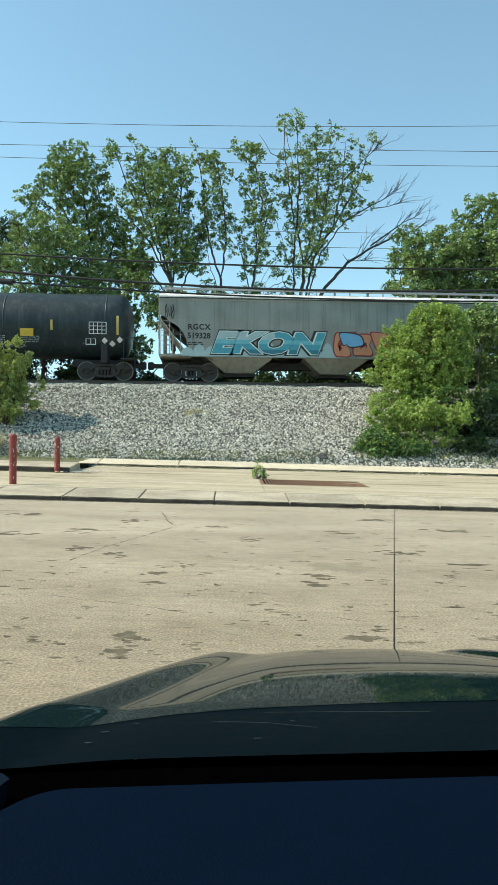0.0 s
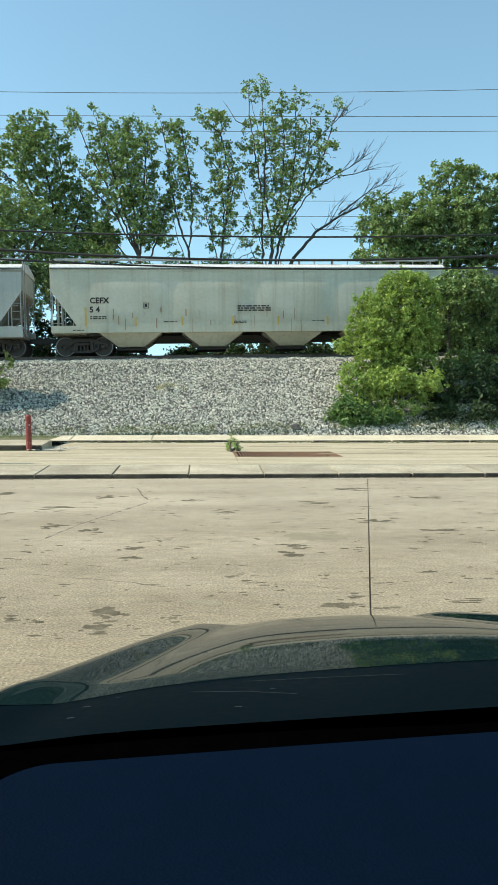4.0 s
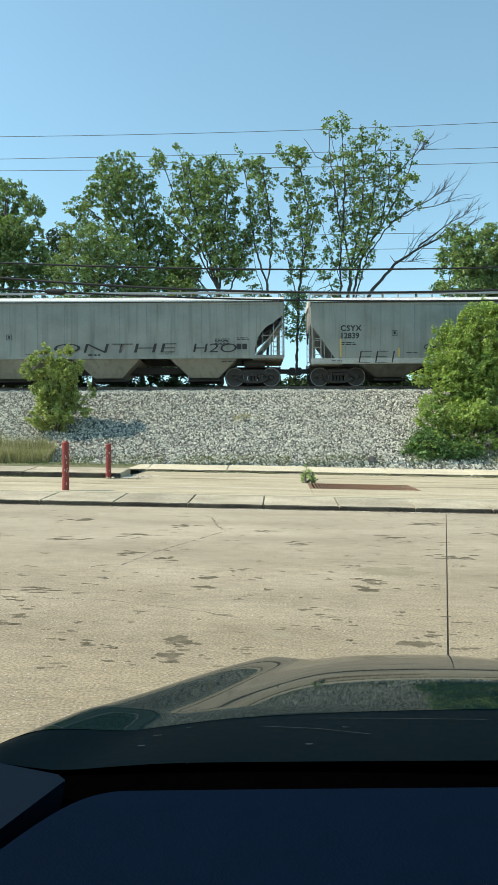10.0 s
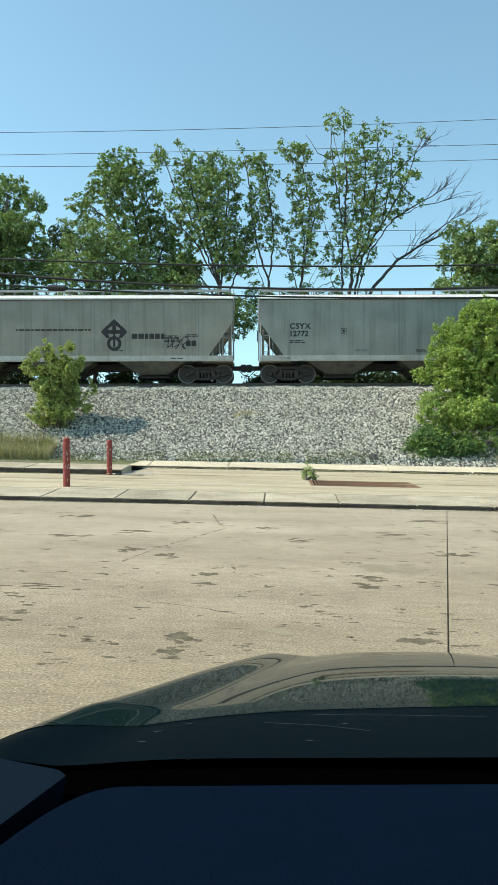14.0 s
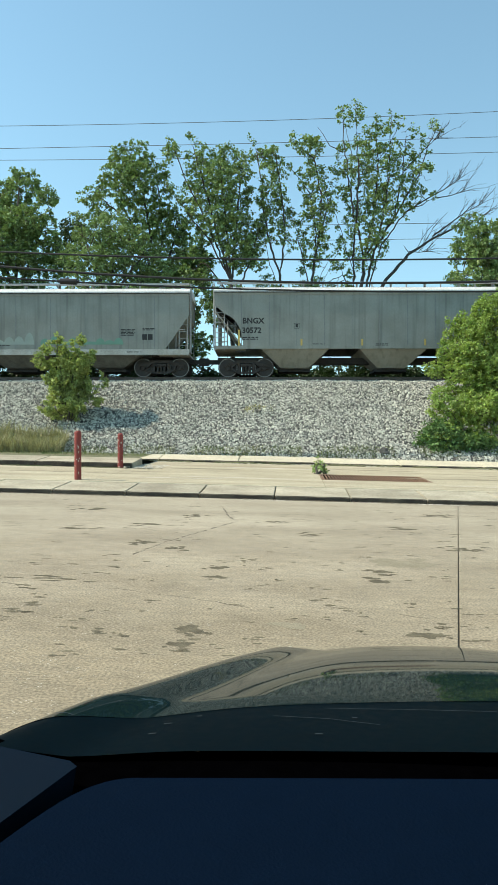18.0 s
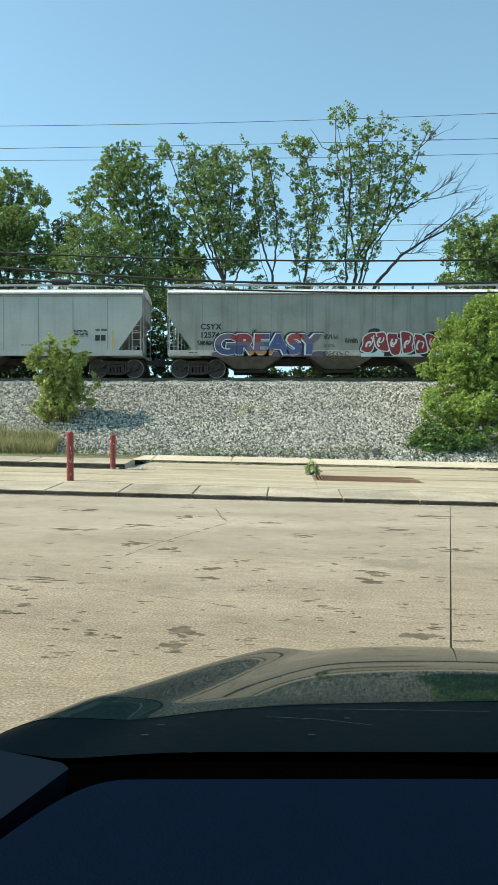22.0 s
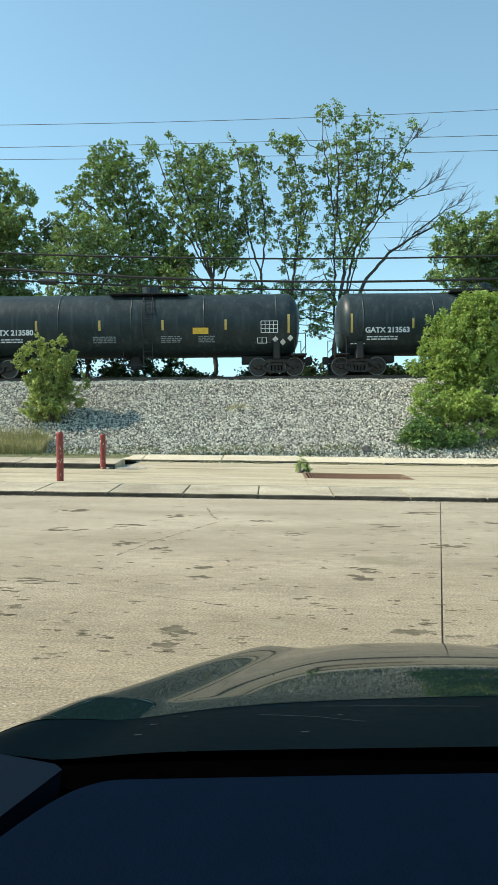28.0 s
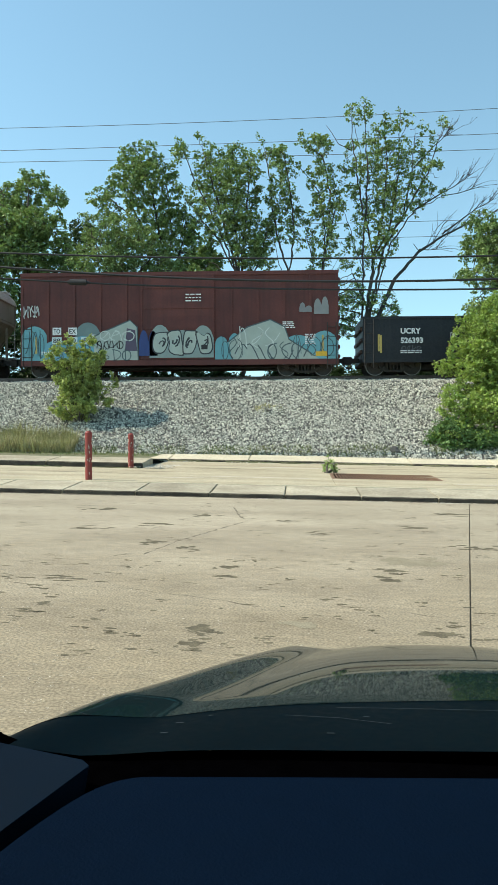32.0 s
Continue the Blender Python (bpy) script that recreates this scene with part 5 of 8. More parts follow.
def art_onthe(car, y):
    sprayed(car, "ONTHE", -2.49, 3.4, 1.58, 2.02, y, BLACK, -0.012, 0.1, "graffiti_tag", "wide black sprayed words")
    sprayed(car, "H2O", 4.2, 6.3, 1.58, 2.0, y, BLACK, -0.005, 0.1, "graffiti_tag", "black sprayed letters")


def art_emblem(car, y):
    bm = bmesh.new()
    cx = 2.62
    def arrow(px, pz, a):
        c, s = math.cos(a), math.sin(a)
        pts = [(-0.09, -0.2), (0.09, -0.2), (0.09, 0.18), (0.3, 0.08), (0.3, 0.24), (0.0, 0.52), (-0.3, 0.24), (-0.3, 0.08), (-0.09, 0.18)]
        q = [(px + x * c - z * s, pz + x * s + z * c) for x, z in pts]
        fill_poly(bm, q, y + 0.03)
    arrow(cx, 2.52, 0)
    arrow(cx - 0.12, 2.42, 1.571)
    arrow(cx + 0.12, 2.42, -1.571)
    n = 24
    ring = [[bm.verts.new((cx + r * math.cos(2 * math.pi * i / n), y + 0.03, 1.86 + r * math.sin(2 * math.pi * i / n))) for i in range(n)] for r in (0.35, 0.2)]
    for i in range(n):
        bm.faces.new((ring[0][i], ring[0][(i + 1) % n], ring[1][(i + 1) % n], ring[1][i]))
    box(bm, cx - 0.05, cx + 0.05, y + 0.026, y + 0.03, 1.68, 2.5)
    part("emblem", bm, BLACK, car, "black emblem of three arrows over a ring")
    small_print(car, 3.46, 2.08, y + 0.03, 1, 1.57, BLACK, 0.25, 4, "name_bars")
    scribble(car, 5.13, 6.2, 1.6, 2.2, y, BLACK, 33, 0.04, letters=3)
    small_print(car, -2.1, 2.48, y + 0.02, 1, 3.6, UNDER, 0.07, 7, "grime_marks")


def art_outline(car, y):
    bubbles(car, -6.0, -3.06, 1.3, 2.0, y, GREYCAR, BLACK, 41, 5)
    scribble(car, -2.68, -1.76, 1.6, 2.3, y, BLACK, 42, 0.045, letters=4)
    scribble(car, -1.31, -0.32, 1.5, 2.35, y, BLACK, 43, 0.045, letters=3)
    scribble(car, 1.6, 2.7, 1.42, 1.62, y, BLACK, 44, 0.03, letters=6)


def art_smear(car, y):
    cloud(car, 1.2, 5.2, 1.5, 2.2, y + 0.03, paint(110, 150, 130), 45, 9, label="faded green smear of paint", low=0.2)
    cloud(car, -3.0, 0.9, 1.5, 2.1, y + 0.03, paint(150, 160, 150), 46, 8, label="faded pale smear of paint", low=0.2)


def art_dink(car, y):
    for a, b in ((-3.38, -2.38), (-0.55, 0.52), (1.79, 2.81)):
        sprayed(car, "DINK", a, b, 1.4, 1.8, y, BLACK, -0.004, 0.35, "graffiti_tag", "black sprayed tag")


def art_greasy(car, y):
    cloud(car, -6.2, -0.7, 0.95, 1.3, y + 0.004, paint(95, 80, 95), 51, 8, low=0.6)
    burner(car, "GREASY", -6.1, -0.85, 1.0, 2.1, y, paint(30, 32, 48), PALE, paint(105, 90, 110), [(SPRAYRED, 0.16, 0.5, 0.6, 1.0), (SPRAYBLUE, 0.46, 0.62, 0.35, 1.0), (paint(60, 70, 110), 0.0, 0.3, 0.0, 0.45), (paint(150, 60, 60), 0.64, 0.82, 0.55, 1.0), (paint(70, 85, 130), 0.6, 1.0, 0.1, 0.5), (paint(165, 120, 70), 0.3, 0.6, 0.0, 0.2)], 0.05)
    cloud(car, 0.95, 5.6, 0.95, 1.35, y + 0.004, PALE, 55, 9, low=0.5)
    bubbles(car, 0.95, 4.75, 1.0, 2.2, y, BLACK, BLACK, 52, 4, False)
    bubbles(car, 1.0, 4.7, 1.06, 2.14, y - 0.01, SPRAYRED, PALE, 53, 6)
    for a, b, z, q in ((5.03, 6.6, 1.75, 56), (-0.8, -0.1, 1.8, 57), (0.2, 0.8, 1.6, 58), (-0.9, 0.4, 1.0, 59), (-6.9, -6.2, 1.5, 60)):
        scribble(car, a, b, z, z + 0.22, y, BLACK, q, 0.03, letters=5)


def art_b1(car, y):
    W = paint(205, 200, 190)
    bubbles(car, 1.68, 6.0, 0.72, 1.85, y, OXIDE_FADED, W, 61, 6)
    bubbles(car, -3.5, -1.7, 0.72, 1.8, y, OXIDE_FADED, W, 62, 3)
    scribble(car, -7.3, -4.9, 0.8, 1.85, y, W, 63, 0.06, letters=5)
    for k, (a, b, c, d) in enumerate(((-6.75, -6.45, 0.75, 1.9), (-5.75, -5.5, 0.85, 1.7), (-5.4, -4.6, 0.65, 1.05), (-3.4, -3.15, 0.7, 1.5), (-2.8, -2.3, 0.65, 0.95), (-1.9, -1.75, 0.8, 1.3), (1.85, 2.0, 0.8, 1.6), (4.95, 5.15, 0.7, 1.2))):
        cloud(car, a, b, c, d, y - 0.012, W, 160 + k, 1 if b - a < 0.5 else 3, label="patch of pale spray paint", low=0.6)
    cloud(car, 1.7, 3.2, 0.64, 0.84, y - 0.015, W, 64, 5)
    scribble(car, 5.4, 6.8, 1.95, 2.3, y, W, 65, 0.03, letters=6)
    plate(car, -1.95, 2.25, 0.3, 0.35, y, WHITE, "placard", "white paper placard")


def art_b2(car, y):
    W = paint(190, 200, 195)
    cloud(car, -6.3, -0.3, 0.52, 1.5, y + 0.004, W, 66, 9, low=0.6)
    burner(car, "ACHE", -6.0, -0.5, 0.66, 2.0, y - 0.07, paint(25, 38, 75), W, paint(70, 115, 160), [(DEEPBLUE, 0.0, 1.0, 0.0, 0.4), (ICE, 0.2, 0.9, 0.72, 1.0)], 0.3)
    cloud(car, 1.3, 6.4, 0.5, 2.25, y + 0.004, paint(60, 82, 135), 67, 9, low=0.8)
    burner(car, "STATE", 1.5, 6.2, 0.66, 2.1, y, paint(25, 42, 92), paint(205, 210, 205), paint(58, 84, 150), [(paint(38, 58, 115), 0.0, 1.0, 0.0, 0.3), (paint(85, 120, 175), 0.0, 1.0, 0.82, 1.0)], 0.0)
    for a, b, z0, z1, q in ((1.8, 2.4, 2.3, 2.8, 68), (2.55, 3.05, 2.35, 2.6, 69), (6.95, 7.6, 2.6, 3.4, 70), (-7.3, -6.9, 2.8, 3.3, 71), (-0.4, 0.5, 1.1, 1.8, 72)):
        scribble(car, a, b, z0, z1, y - 0.06, W, q, 0.035, letters=4)
    plate(car, 6.5, 0.98, 0.5, 0.42, y, YELLOW_PLATE, "placard", "yellow instruction plate")
    for k in range(5):
        small_print(car, -1.0 + 0.5 * (k % 3), 1.2 + 0.4 * k, y - 0.07, 1 + k % 2, 1.0, WHITE, 0.04, 73 + k)


def art_b3(car, y):
    cloud(car, -7.1, -5.0, 0.65, 1.9, y + 0.006, SKYTEAL, 80, 4)
    cloud(car, -5.2, -1.75, 0.62, 2.5, y + 0.006, SKYTEAL, 81, 7, low=0.8)
    bubbles(car, -5.2, -1.8, 0.65, 2.2, y, CREAMW, BLACK, 82, 5)
    cloud(car, -1.65, 2.15, 0.85, 2.45, y - 0.075, paint(95, 130, 150), 83, 7, low=0.4)
    bubbles(car, -1.6, 0.4, 0.85, 2.1, y - 0.078, CREAMW, BLACK, 84, 2)
    bubbles(car, 0.5, 2.1, 0.9, 1.9, y - 0.078, SKYTEAL, DEEPBLUE, 85, 3)
    cloud(car, 2.25, 7.55, 0.62, 2.55, y + 0.006, SKYTEAL, 86, 9, low=0.8)
    bubbles(car, 2.3, 7.3, 0.65, 2.3, y, CREAMW, BLACK, 87, 7)
    for a, b, c, d, m, q in ((-5.1, -1.9, 0.7, 1.9, BLACK, 181), (2.4, 7.2, 0.7, 1.9, BLACK, 182), (-1.5, 2.0, 0.9, 1.7, BLACK, 183), (-6.9, -5.3, 0.75, 1.6, paint(190, 150, 70), 184)):
        scribble(car, a, b, c, d, y - 0.016 - (0.075 if q == 183 else 0), m, q, 0.04, letters=7 if q < 183 else 4)
    plate(car, 6.4, 3.83, 2.0, 0.46, y, NAVY, "sign_panel", "black sign panel")
    for k in range(3):
        plate(car, 5.75 + 0.62 * k, 3.83, 0.45, 0.28, y - 0.008, WHITE, "sign_mark")
    sprayed(car, "Railcar Pooling", 5.3, 7.4, 3.3, 3.54, y, BLACK, 0.015, 0.2, "lettering", "black italic lettering")
    sprayed(car, "Experts", 5.65, 6.75, 3.02, 3.25, y, BLACK, 0.015, 0.2, "lettering", "black italic lettering")
    small_print(car, 5.62, 2.62, y, 1, 1.2, BLACK, 0.16, 88, "name_bars")
    sprayed(car, "next", -6.87, -6.27, 3.6, 3.78, y, BLACK, 0.015, 0.2, "lettering", "black italic lettering")
    sprayed(car, "load", -6.87, -6.32, 3.36, 3.56, y, BLACK, 0.015, 0.2, "lettering", "black italic lettering")
    sprayed(car, "any", -4.21, -3.72, 3.56, 3.76, y, BLACK, 0.015, 0.2, "lettering", "black italic lettering")
    sprayed(car, "road", -4.21, -3.63, 3.33, 3.53, y, BLACK, 0.015, 0.2, "lettering", "black italic lettering")
    bm = bmesh.new()
    BR = paint(95, 65, 45)
    for s in (-1, 1):
        for reach, tip in ((0.60, 0.05), (0.60, 0.30)):
            up = 0.50 if tip < 0.1 else 0.27
            ribbon(bm, [(-5.2 + s * reach, 3.57 + up), (-5.2 + s * tip, 3.57)], 0.11, y)
            ribbon(bm, [(-5.2 + s * tip, 3.57), (-5.2 + s * reach, 3.57 - up)], 0.11, y)
    part("emblem", bm, BR, car, "brown crossed-arrow emblem")
    for k in range(4):
        plate(car, -6.7 + 0.62 * k, 1.86, 0.56, 0.33, y + 0.001, NAVY, "number_panel")
    sprayed(car, "50 5172", -6.85, -4.5, 1.74, 1.97, y - 0.012, WHITE, 0.012, 0.0, "lettering", "white stencilled number")
    for z in (2.55, 4.25):
        for a, b in ((-7.6, -1.75), (2.25, 7.6)):
            part("side_belt", box(bmesh.new(), a, b, y + 0.02, y + 0.05, z - 0.035, z + 0.035), GOLD, car)
    for k in range(3):
        small_print(car, 0.3, 3.1 - 0.16 * k, y - 0.07, 1, 1.1, WHITE, 0.06, 89 + k)
    plate(car, -1.5, 2.35, 0.28, 0.12, y - 0.07, WHITE, "placard")


def art_b4(car, y):
    W = paint(170, 180, 170)
    cloud(car, -7.62, -6.4, 0.7, 2.5, y + 0.006, SKYTEAL, 101, 1, low=0.9)
    cloud(car, -6.5, -4.0, 0.7, 2.1, y + 0.004, paint(110, 165, 180), 102, 2, low=0.7)
    cloud(car, -5.0, -3.8, 1.2, 2.6, y + 0.005, paint(110, 130, 130), 103, 1, low=0.8)
    bm = bmesh.new()
    fill_poly(bm, [(-4.1, 0.65), (-4.1, 1.9), (-3.6, 2.15), (-2.35, 2.68), (-2.0, 2.35), (-1.95, 0.65)][::-1], y)
    part("graffiti_fill", bm, W, car, "pale sprayed form")
    bm = bmesh.new()
    fill_poly(bm, [(-2.6, 1.2), (-2.5, 2.3), (-2.1, 2.2), (-2.0, 1.2)][::-1], y - 0.002)
    part("graffiti_fill", bm, paint(85, 75, 95), car)
    cloud(car, -1.9, -1.0, 0.95, 2.2, y - 0.062, DEEPBLUE, 104, 2, low=0.7)
    cloud(car, -1.4, 1.7, 0.85, 2.5, y - 0.062, paint(140, 155, 150), 105, 3, low=0.7)
    bubbles(car, -1.2, 1.6, 0.95, 2.2, y - 0.066, W, paint(50, 55, 60), 106, 4)
    cloud(car, 1.75, 3.0, 0.7, 2.2, y + 0.004, SKYTEAL, 107, 2, low=0.7)
    bm = bmesh.new()
    fill_poly(bm, [(2.6, 0.65), (2.4, 1.6), (3.3, 2.3), (4.4, 2.65), (5.1, 2.3), (5.3, 1.7), (6.4, 1.0), (6.9, 0.65)][::-1], y)
    part("graffiti_fill", bm, W, car, "pale sprayed form")
    cloud(car, 5.1, 7.62, 0.7, 2.15, y + 0.003, SKYTEAL, 108, 2, low=0.8)
    bm = bmesh.new()
    for q in range(7):
        x = 2.7 + q * 0.55
        ribbon(bm, [(x + 0.5 * t, 1.0 + 0.5 * math.sin(2.2 * t + q)) for t in (0, 0.3, 0.6, 0.9, 1.2)], 0.05, y - 0.003)
    part("graffiti_outline", bm, paint(70, 80, 85), car)
    scribble(car, -4.0, -2.7, 1.3, 1.7, y - 0.004, BLACK, 109, 0.05, letters=4)
    DIM, LIT = paint(75, 92, 95), paint(205, 212, 205)
    for a, b, c, d, m, q, wd in ((-7.5, -6.5, 0.9, 2.2, DIM, 171, 0.035), (-6.3, -4.2, 0.8, 1.6, DIM, 172, 0.04), (-4.0, -2.1, 0.75, 1.3, DIM, 173, 0.05), (2.0, 3.2, 0.8, 1.8, DIM, 174, 0.04),
                                 (2.8, 4.8, 1.3, 2.3, LIT, 175, 0.04), (4.2, 6.0, 0.8, 1.6, DIM, 176, 0.045), (5.4, 7.4, 0.9, 1.9, DIM, 177, 0.035), (-3.9, -2.2, 1.7, 2.2, LIT, 178, 0.04)):
        scribble(car, a, b, c, d, y - 0.006, m, q, wd, letters=3)
    for pts in ([(-4.1, 1.9), (-3.6, 2.15), (-2.35, 2.68), (-2.0, 2.35), (-1.95, 0.7)], [(2.4, 1.6), (3.3, 2.3), (4.4, 2.65), (5.1, 2.3), (5.3, 1.7), (6.4, 1.0)]):
        bm = bmesh.new()
        ribbon(bm, pts, 0.06, y - 0.005)
        part("graffiti_outline", bm, DIM, car, "grey sprayed outline")
    scribble(car, -7.55, -6.75, 2.85, 3.4, y, paint(200, 200, 195), 110, 0.05, letters=4)
    cloud(car, 5.8, 6.4, 3.0, 3.5, y, paint(130, 130, 130), 111, 2)
    cloud(car, 6.5, 7.2, 2.9, 3.9, y, paint(140, 140, 138), 112, 2)
    for a in (-5.9, -5.13):
        plate(car, a, 2.17, 0.42, 0.36, y - 0.005, WHITE, "stencil_panel", "white stencil panel")
    for a in (-5.9, -5.13, -4.5):
        plate(car, a, 1.72, 0.46, 0.34, y - 0.005, paint(200, 215, 215), "stencil_panel")
    for t, a in (("TO", -6.06), ("EX", -5.29)):
        sprayed(car, t, a, a + 0.32, 2.06, 2.28, y - 0.015, BLACK, 0.012, 0, "lettering", "black stencilled letters")
    for t, a in (("88", -6.08), ("70", -5.32), ("9", -4.6)):
        sprayed(car, t, a, a + (0.34 if len(t) > 1 else 0.16), 1.61, 1.83, y - 0.015, BLACK, 0.012, 0, "lettering", "black stencilled number")
    plate(car, 6.85, 1.0, 0.55, 0.22, y - 0.01, YELLOW_PLATE, "placard", "yellow instruction plate")
    plate(car, 1.25, 1.35, 0.3, 0.22, y - 0.08, BLACK, "placard")
    for k in range(3):
        small_print(car, 0.35, 3.85 - 0.15 * k, y - 0.06, 1, 0.75, WHITE, 0.06, 113 + k)
    small_print(car, 5.0, 2.5, y, 4, 0.6, WHITE, 0.05, 118)


def art_gon(car, y):
    G = paint(95, 98, 100)
    for a, b, q in ((-2.93, -2.32, 121), (-0.95, -0.33, 122), (2.0, 2.3, 123), (3.1, 3.4, 124), (-6.3, -5.3, 125)):
        scribble(car, a, b, 1.0 if q < 125 else 1.1, 1.55 if q < 125 else 1.35, y, G, q, 0.035, letters=4)
    for x in (-7.25, -4.0, -1.7, 1.4, 3.7, 7.2):
        stripe(car, x, 1.0, 1.85 if abs(x) > 7 else 1.45, y)


def tags_tank(car, h, r, zc):
    G = paint(130, 135, 135)
    for a, b, z, q in ((-3.87, -2.67, 1.6, 131), (-0.31, 0.7, 1.5, 132), (0.8, 1.5, 1.3, 133), (2.2, 3.4, 1.5, 134)):
        scribble(car, a, b, z, z + 0.42, -math.sqrt(r * r - (z + 0.2 - zc) ** 2) - 0.06, G, q, 0.035, letters=4)


def with_tags(put):
    def both(car, h, r, zc):
        put(car, h, r, zc)
        tags_tank(car, h, r, zc)
    return both


def run_streaks(car, y):
    r = random.Random(9)
    bm = bmesh.new()
    for i in range(26):
        x, z = r.uniform(-7, 8.2), r.uniform(1.5, 2.3)
        ribbon(bm, [(x, z), (x + r.uniform(-0.01, 0.01), z - r.uniform(0.2, 0.75))], r.uniform(0.015, 0.05), y - 0.03)
    part("rust_runs", bm, RUSTRUN, car, "brown rust runs down the side")
    small_print(car, -0.77, 2.2, y - 0.03, 3, 1.6, BLACK, 0.06, 14)


def dusty(car, y):
    scribble(car, 1.67, 5.2, 1.4, 1.85, y - 0.03, paint(95, 100, 100), 141, 0.035, letters=10)


# the consist, from the head of the clip to its end; u is the place along the train
CSX = (-6.9, -4.1, -1.4, 1.4, 4.2, 6.9)
hopper("covered_hopper", "grey ribbed covered hopper car with teal graffiti", 6.56, 17.1, 14.1, GREYCAR, "round", (-4.7, 0, 4.7), 13, marks_of("RGCX", "519328", -7.2, 2.43, spacing=1.1, extra=art_rgcx), sill_z=(1.12, 1.24), top=3.98, low=GREYCAR_TAN, seam_m=JOINT)
tank_car("tank_car", "long black tank car with white lettering and graffiti", -11.70, 16.7, 14.13, TANK, 1.60, 4.30, 4, with_tags(tank_marks("CRDX 290036", 6, -1.73, lx=1.4, text_z=2.08, plate_z=-0.78, plates=((3.48, 2.25),))), dome=-0.67)
tank_car("tank_car", "black insulated tank car with rib bands and yellow lettering", -29.70, 16.14, 13.69, TANK, 1.60, 4.28, 13, tank_marks("WCHX 29312", 6, 1.9, colour=YELLOW, lx=1.42, text_z=1.72, plate_z=-0.78), dome=0.65, ring=TANK_GREY)
hopper("covered_hopper", "cream bulge-sided covered hopper car with rust runs", -48.6, 19.0, 16.2, CREAM, "slant", (-5.85, -1.95, 1.95, 5.85), 0, marks_of("CEFX", "5 4", -7.7, 2.4, strips=(-7.9, -5.6, -3.4, -1.0, 1.2, 3.6, 5.9, 8.2), extra=run_streaks), sill_z=(1.02, 1.36), top=4.05, bulge=4, sill=CREAM, low=CREAM)
hopper("covered_hopper", "pale grey bulge-sided covered hopper car", -69.0, 19.2, 16.4, GREYCAR_LIGHT, "slant", (-5.85, -1.95, 1.95, 5.85), 11, marks_of("CEFX", "5 461", -7.83, 2.40, extra=dusty), sill_z=(0.86, 1.36), top=4.05, bulge=11, sill=GREYCAR_LIGHT, low=GREYCAR_TAN, seam_m=JOINT)
tank_car("tank_car", "plain black tank car with white lettering", -87.43, 15.04, 12.64, TANK, 1.50, 3.98, 6, tank_marks("GBRX 709482", 6, 3.6, lx=0.82, text_z=1.96, size=0.42), dome=0.40)
tank_car("tank_car", "dusty black streaked tank car with white lettering", -103.33, 13.42, 11.09, TANK_GREY, 1.48, 4.03, 3, tank_marks("CGTX 22007", 5, 1.5, lx=1.45, text_z=1.81), dome=0.56)
CS = dict(kind="slant", outlets=(-4.4, 0, 4.4), seams=10, seam_m=JOINT, low=GREYCAR_TAN)
BN = dict(kind="round", outlets=(-4.7, 0, 4.7), seams=13, sill_z=(1.28, 1.44), top=4.05, seam_m=JOINT, low=GREYCAR_TAN)
hopper("covered_hopper", "grey covered hopper car with thin black scrawl", -119.86, 16.65, 13.89, GREYCAR, marks=marks_of("CSYX", "12839", -6.9, 2.59, 0.36, spacing=1.15, strips=CSX, extra=art_3), sill=SILL, **CS)
hopper("covered_hopper", "grey covered hopper car with round end openings and scrawl", -138.04, 17.1, 14.13, GREYCAR, marks=marks_of("BNGX", "31460", -7.24, 2.47, 0.46, extra=art_onthe), **BN)
hopper("covered_hopper", "grey covered hopper car with round end openings", -156.43, 17.2, 14.13, GREYCAR, marks=marks_of("BNGX", "31616", -7.24, 2.47, 0.46), **BN)
hopper("covered_hopper", "grey stained covered hopper car", -174.68, 16.7, 13.88, GREYCAR, marks=marks_of("CSYX", "12772", -6.9, 2.55, 0.36, spacing=1.15), sill=SILL, **CS)
hopper("covered_hopper", "weathered tan-grey covered hopper car with black emblem", -192.62, 16.65, 13.9, GREYCAR_TAN, marks=marks_of("CSYX", "12733", -6.85, 2.28, 0.44, extra=art_emblem), sill=SILL, **CS)
hopper("covered_hopper", "grey covered hopper car with round openings and outline graffiti", -210.84, 17.18, 14.13, GREYCAR, marks=marks_of("BNGX", "31260", -7.23, 2.51, 0.46, strips=(-7.4, -4.4, -1.5, 1.5, 4.4, 7.4), extra=art_outline), **BN)
hopper("covered_hopper", "grey streaked covered hopper car with round openings", -229.25, 17.18, 14.13, GREYCAR, marks=marks_of("BNGX", "30572", -7.23, 2.51, 0.46, strips=(-7.4, -4.4, -1.5, 1.5, 4.4, 7.4)), **BN)
hopper("covered_hopper", "grey covered hopper car with faded green smears", -247.41, 16.75, 13.86, GREYCAR, marks=marks_of("CSYX", "12552", -6.85, 2.5, 0.36, spacing=1.15, extra=art_smear), sill=SILL, **CS)
hopper("covered_hopper", "grey covered hopper car with three black tags", -265.41, 16.6, 13.84, GREYCAR, marks=marks_of("CSYX", "13406", -6.84, 2.49, 0.36, spacing=1.15, strips=CSX, extra=art_dink), sill=SILL, **CS)
hopper("covered_hopper", "grey covered hopper car with large red and blue graffiti", -283.34, 16.6, 13.83, GREYCAR, marks=marks_of("CSYX", "12574", -6.74, 2.27, 0.40, spacing=1.15, extra=art_greasy), sill=SILL, **CS)
hopper("covered_hopper", "clean pale grey covered hopper car", -301.20, 16.65, 13.84, GREYCAR_LIGHT, marks=marks_of("CSYX", "13429", -6.85, 2.45, 0.36, spacing=1.15, strips=CSX), sill=GREYCAR_LIGHT, **CS)
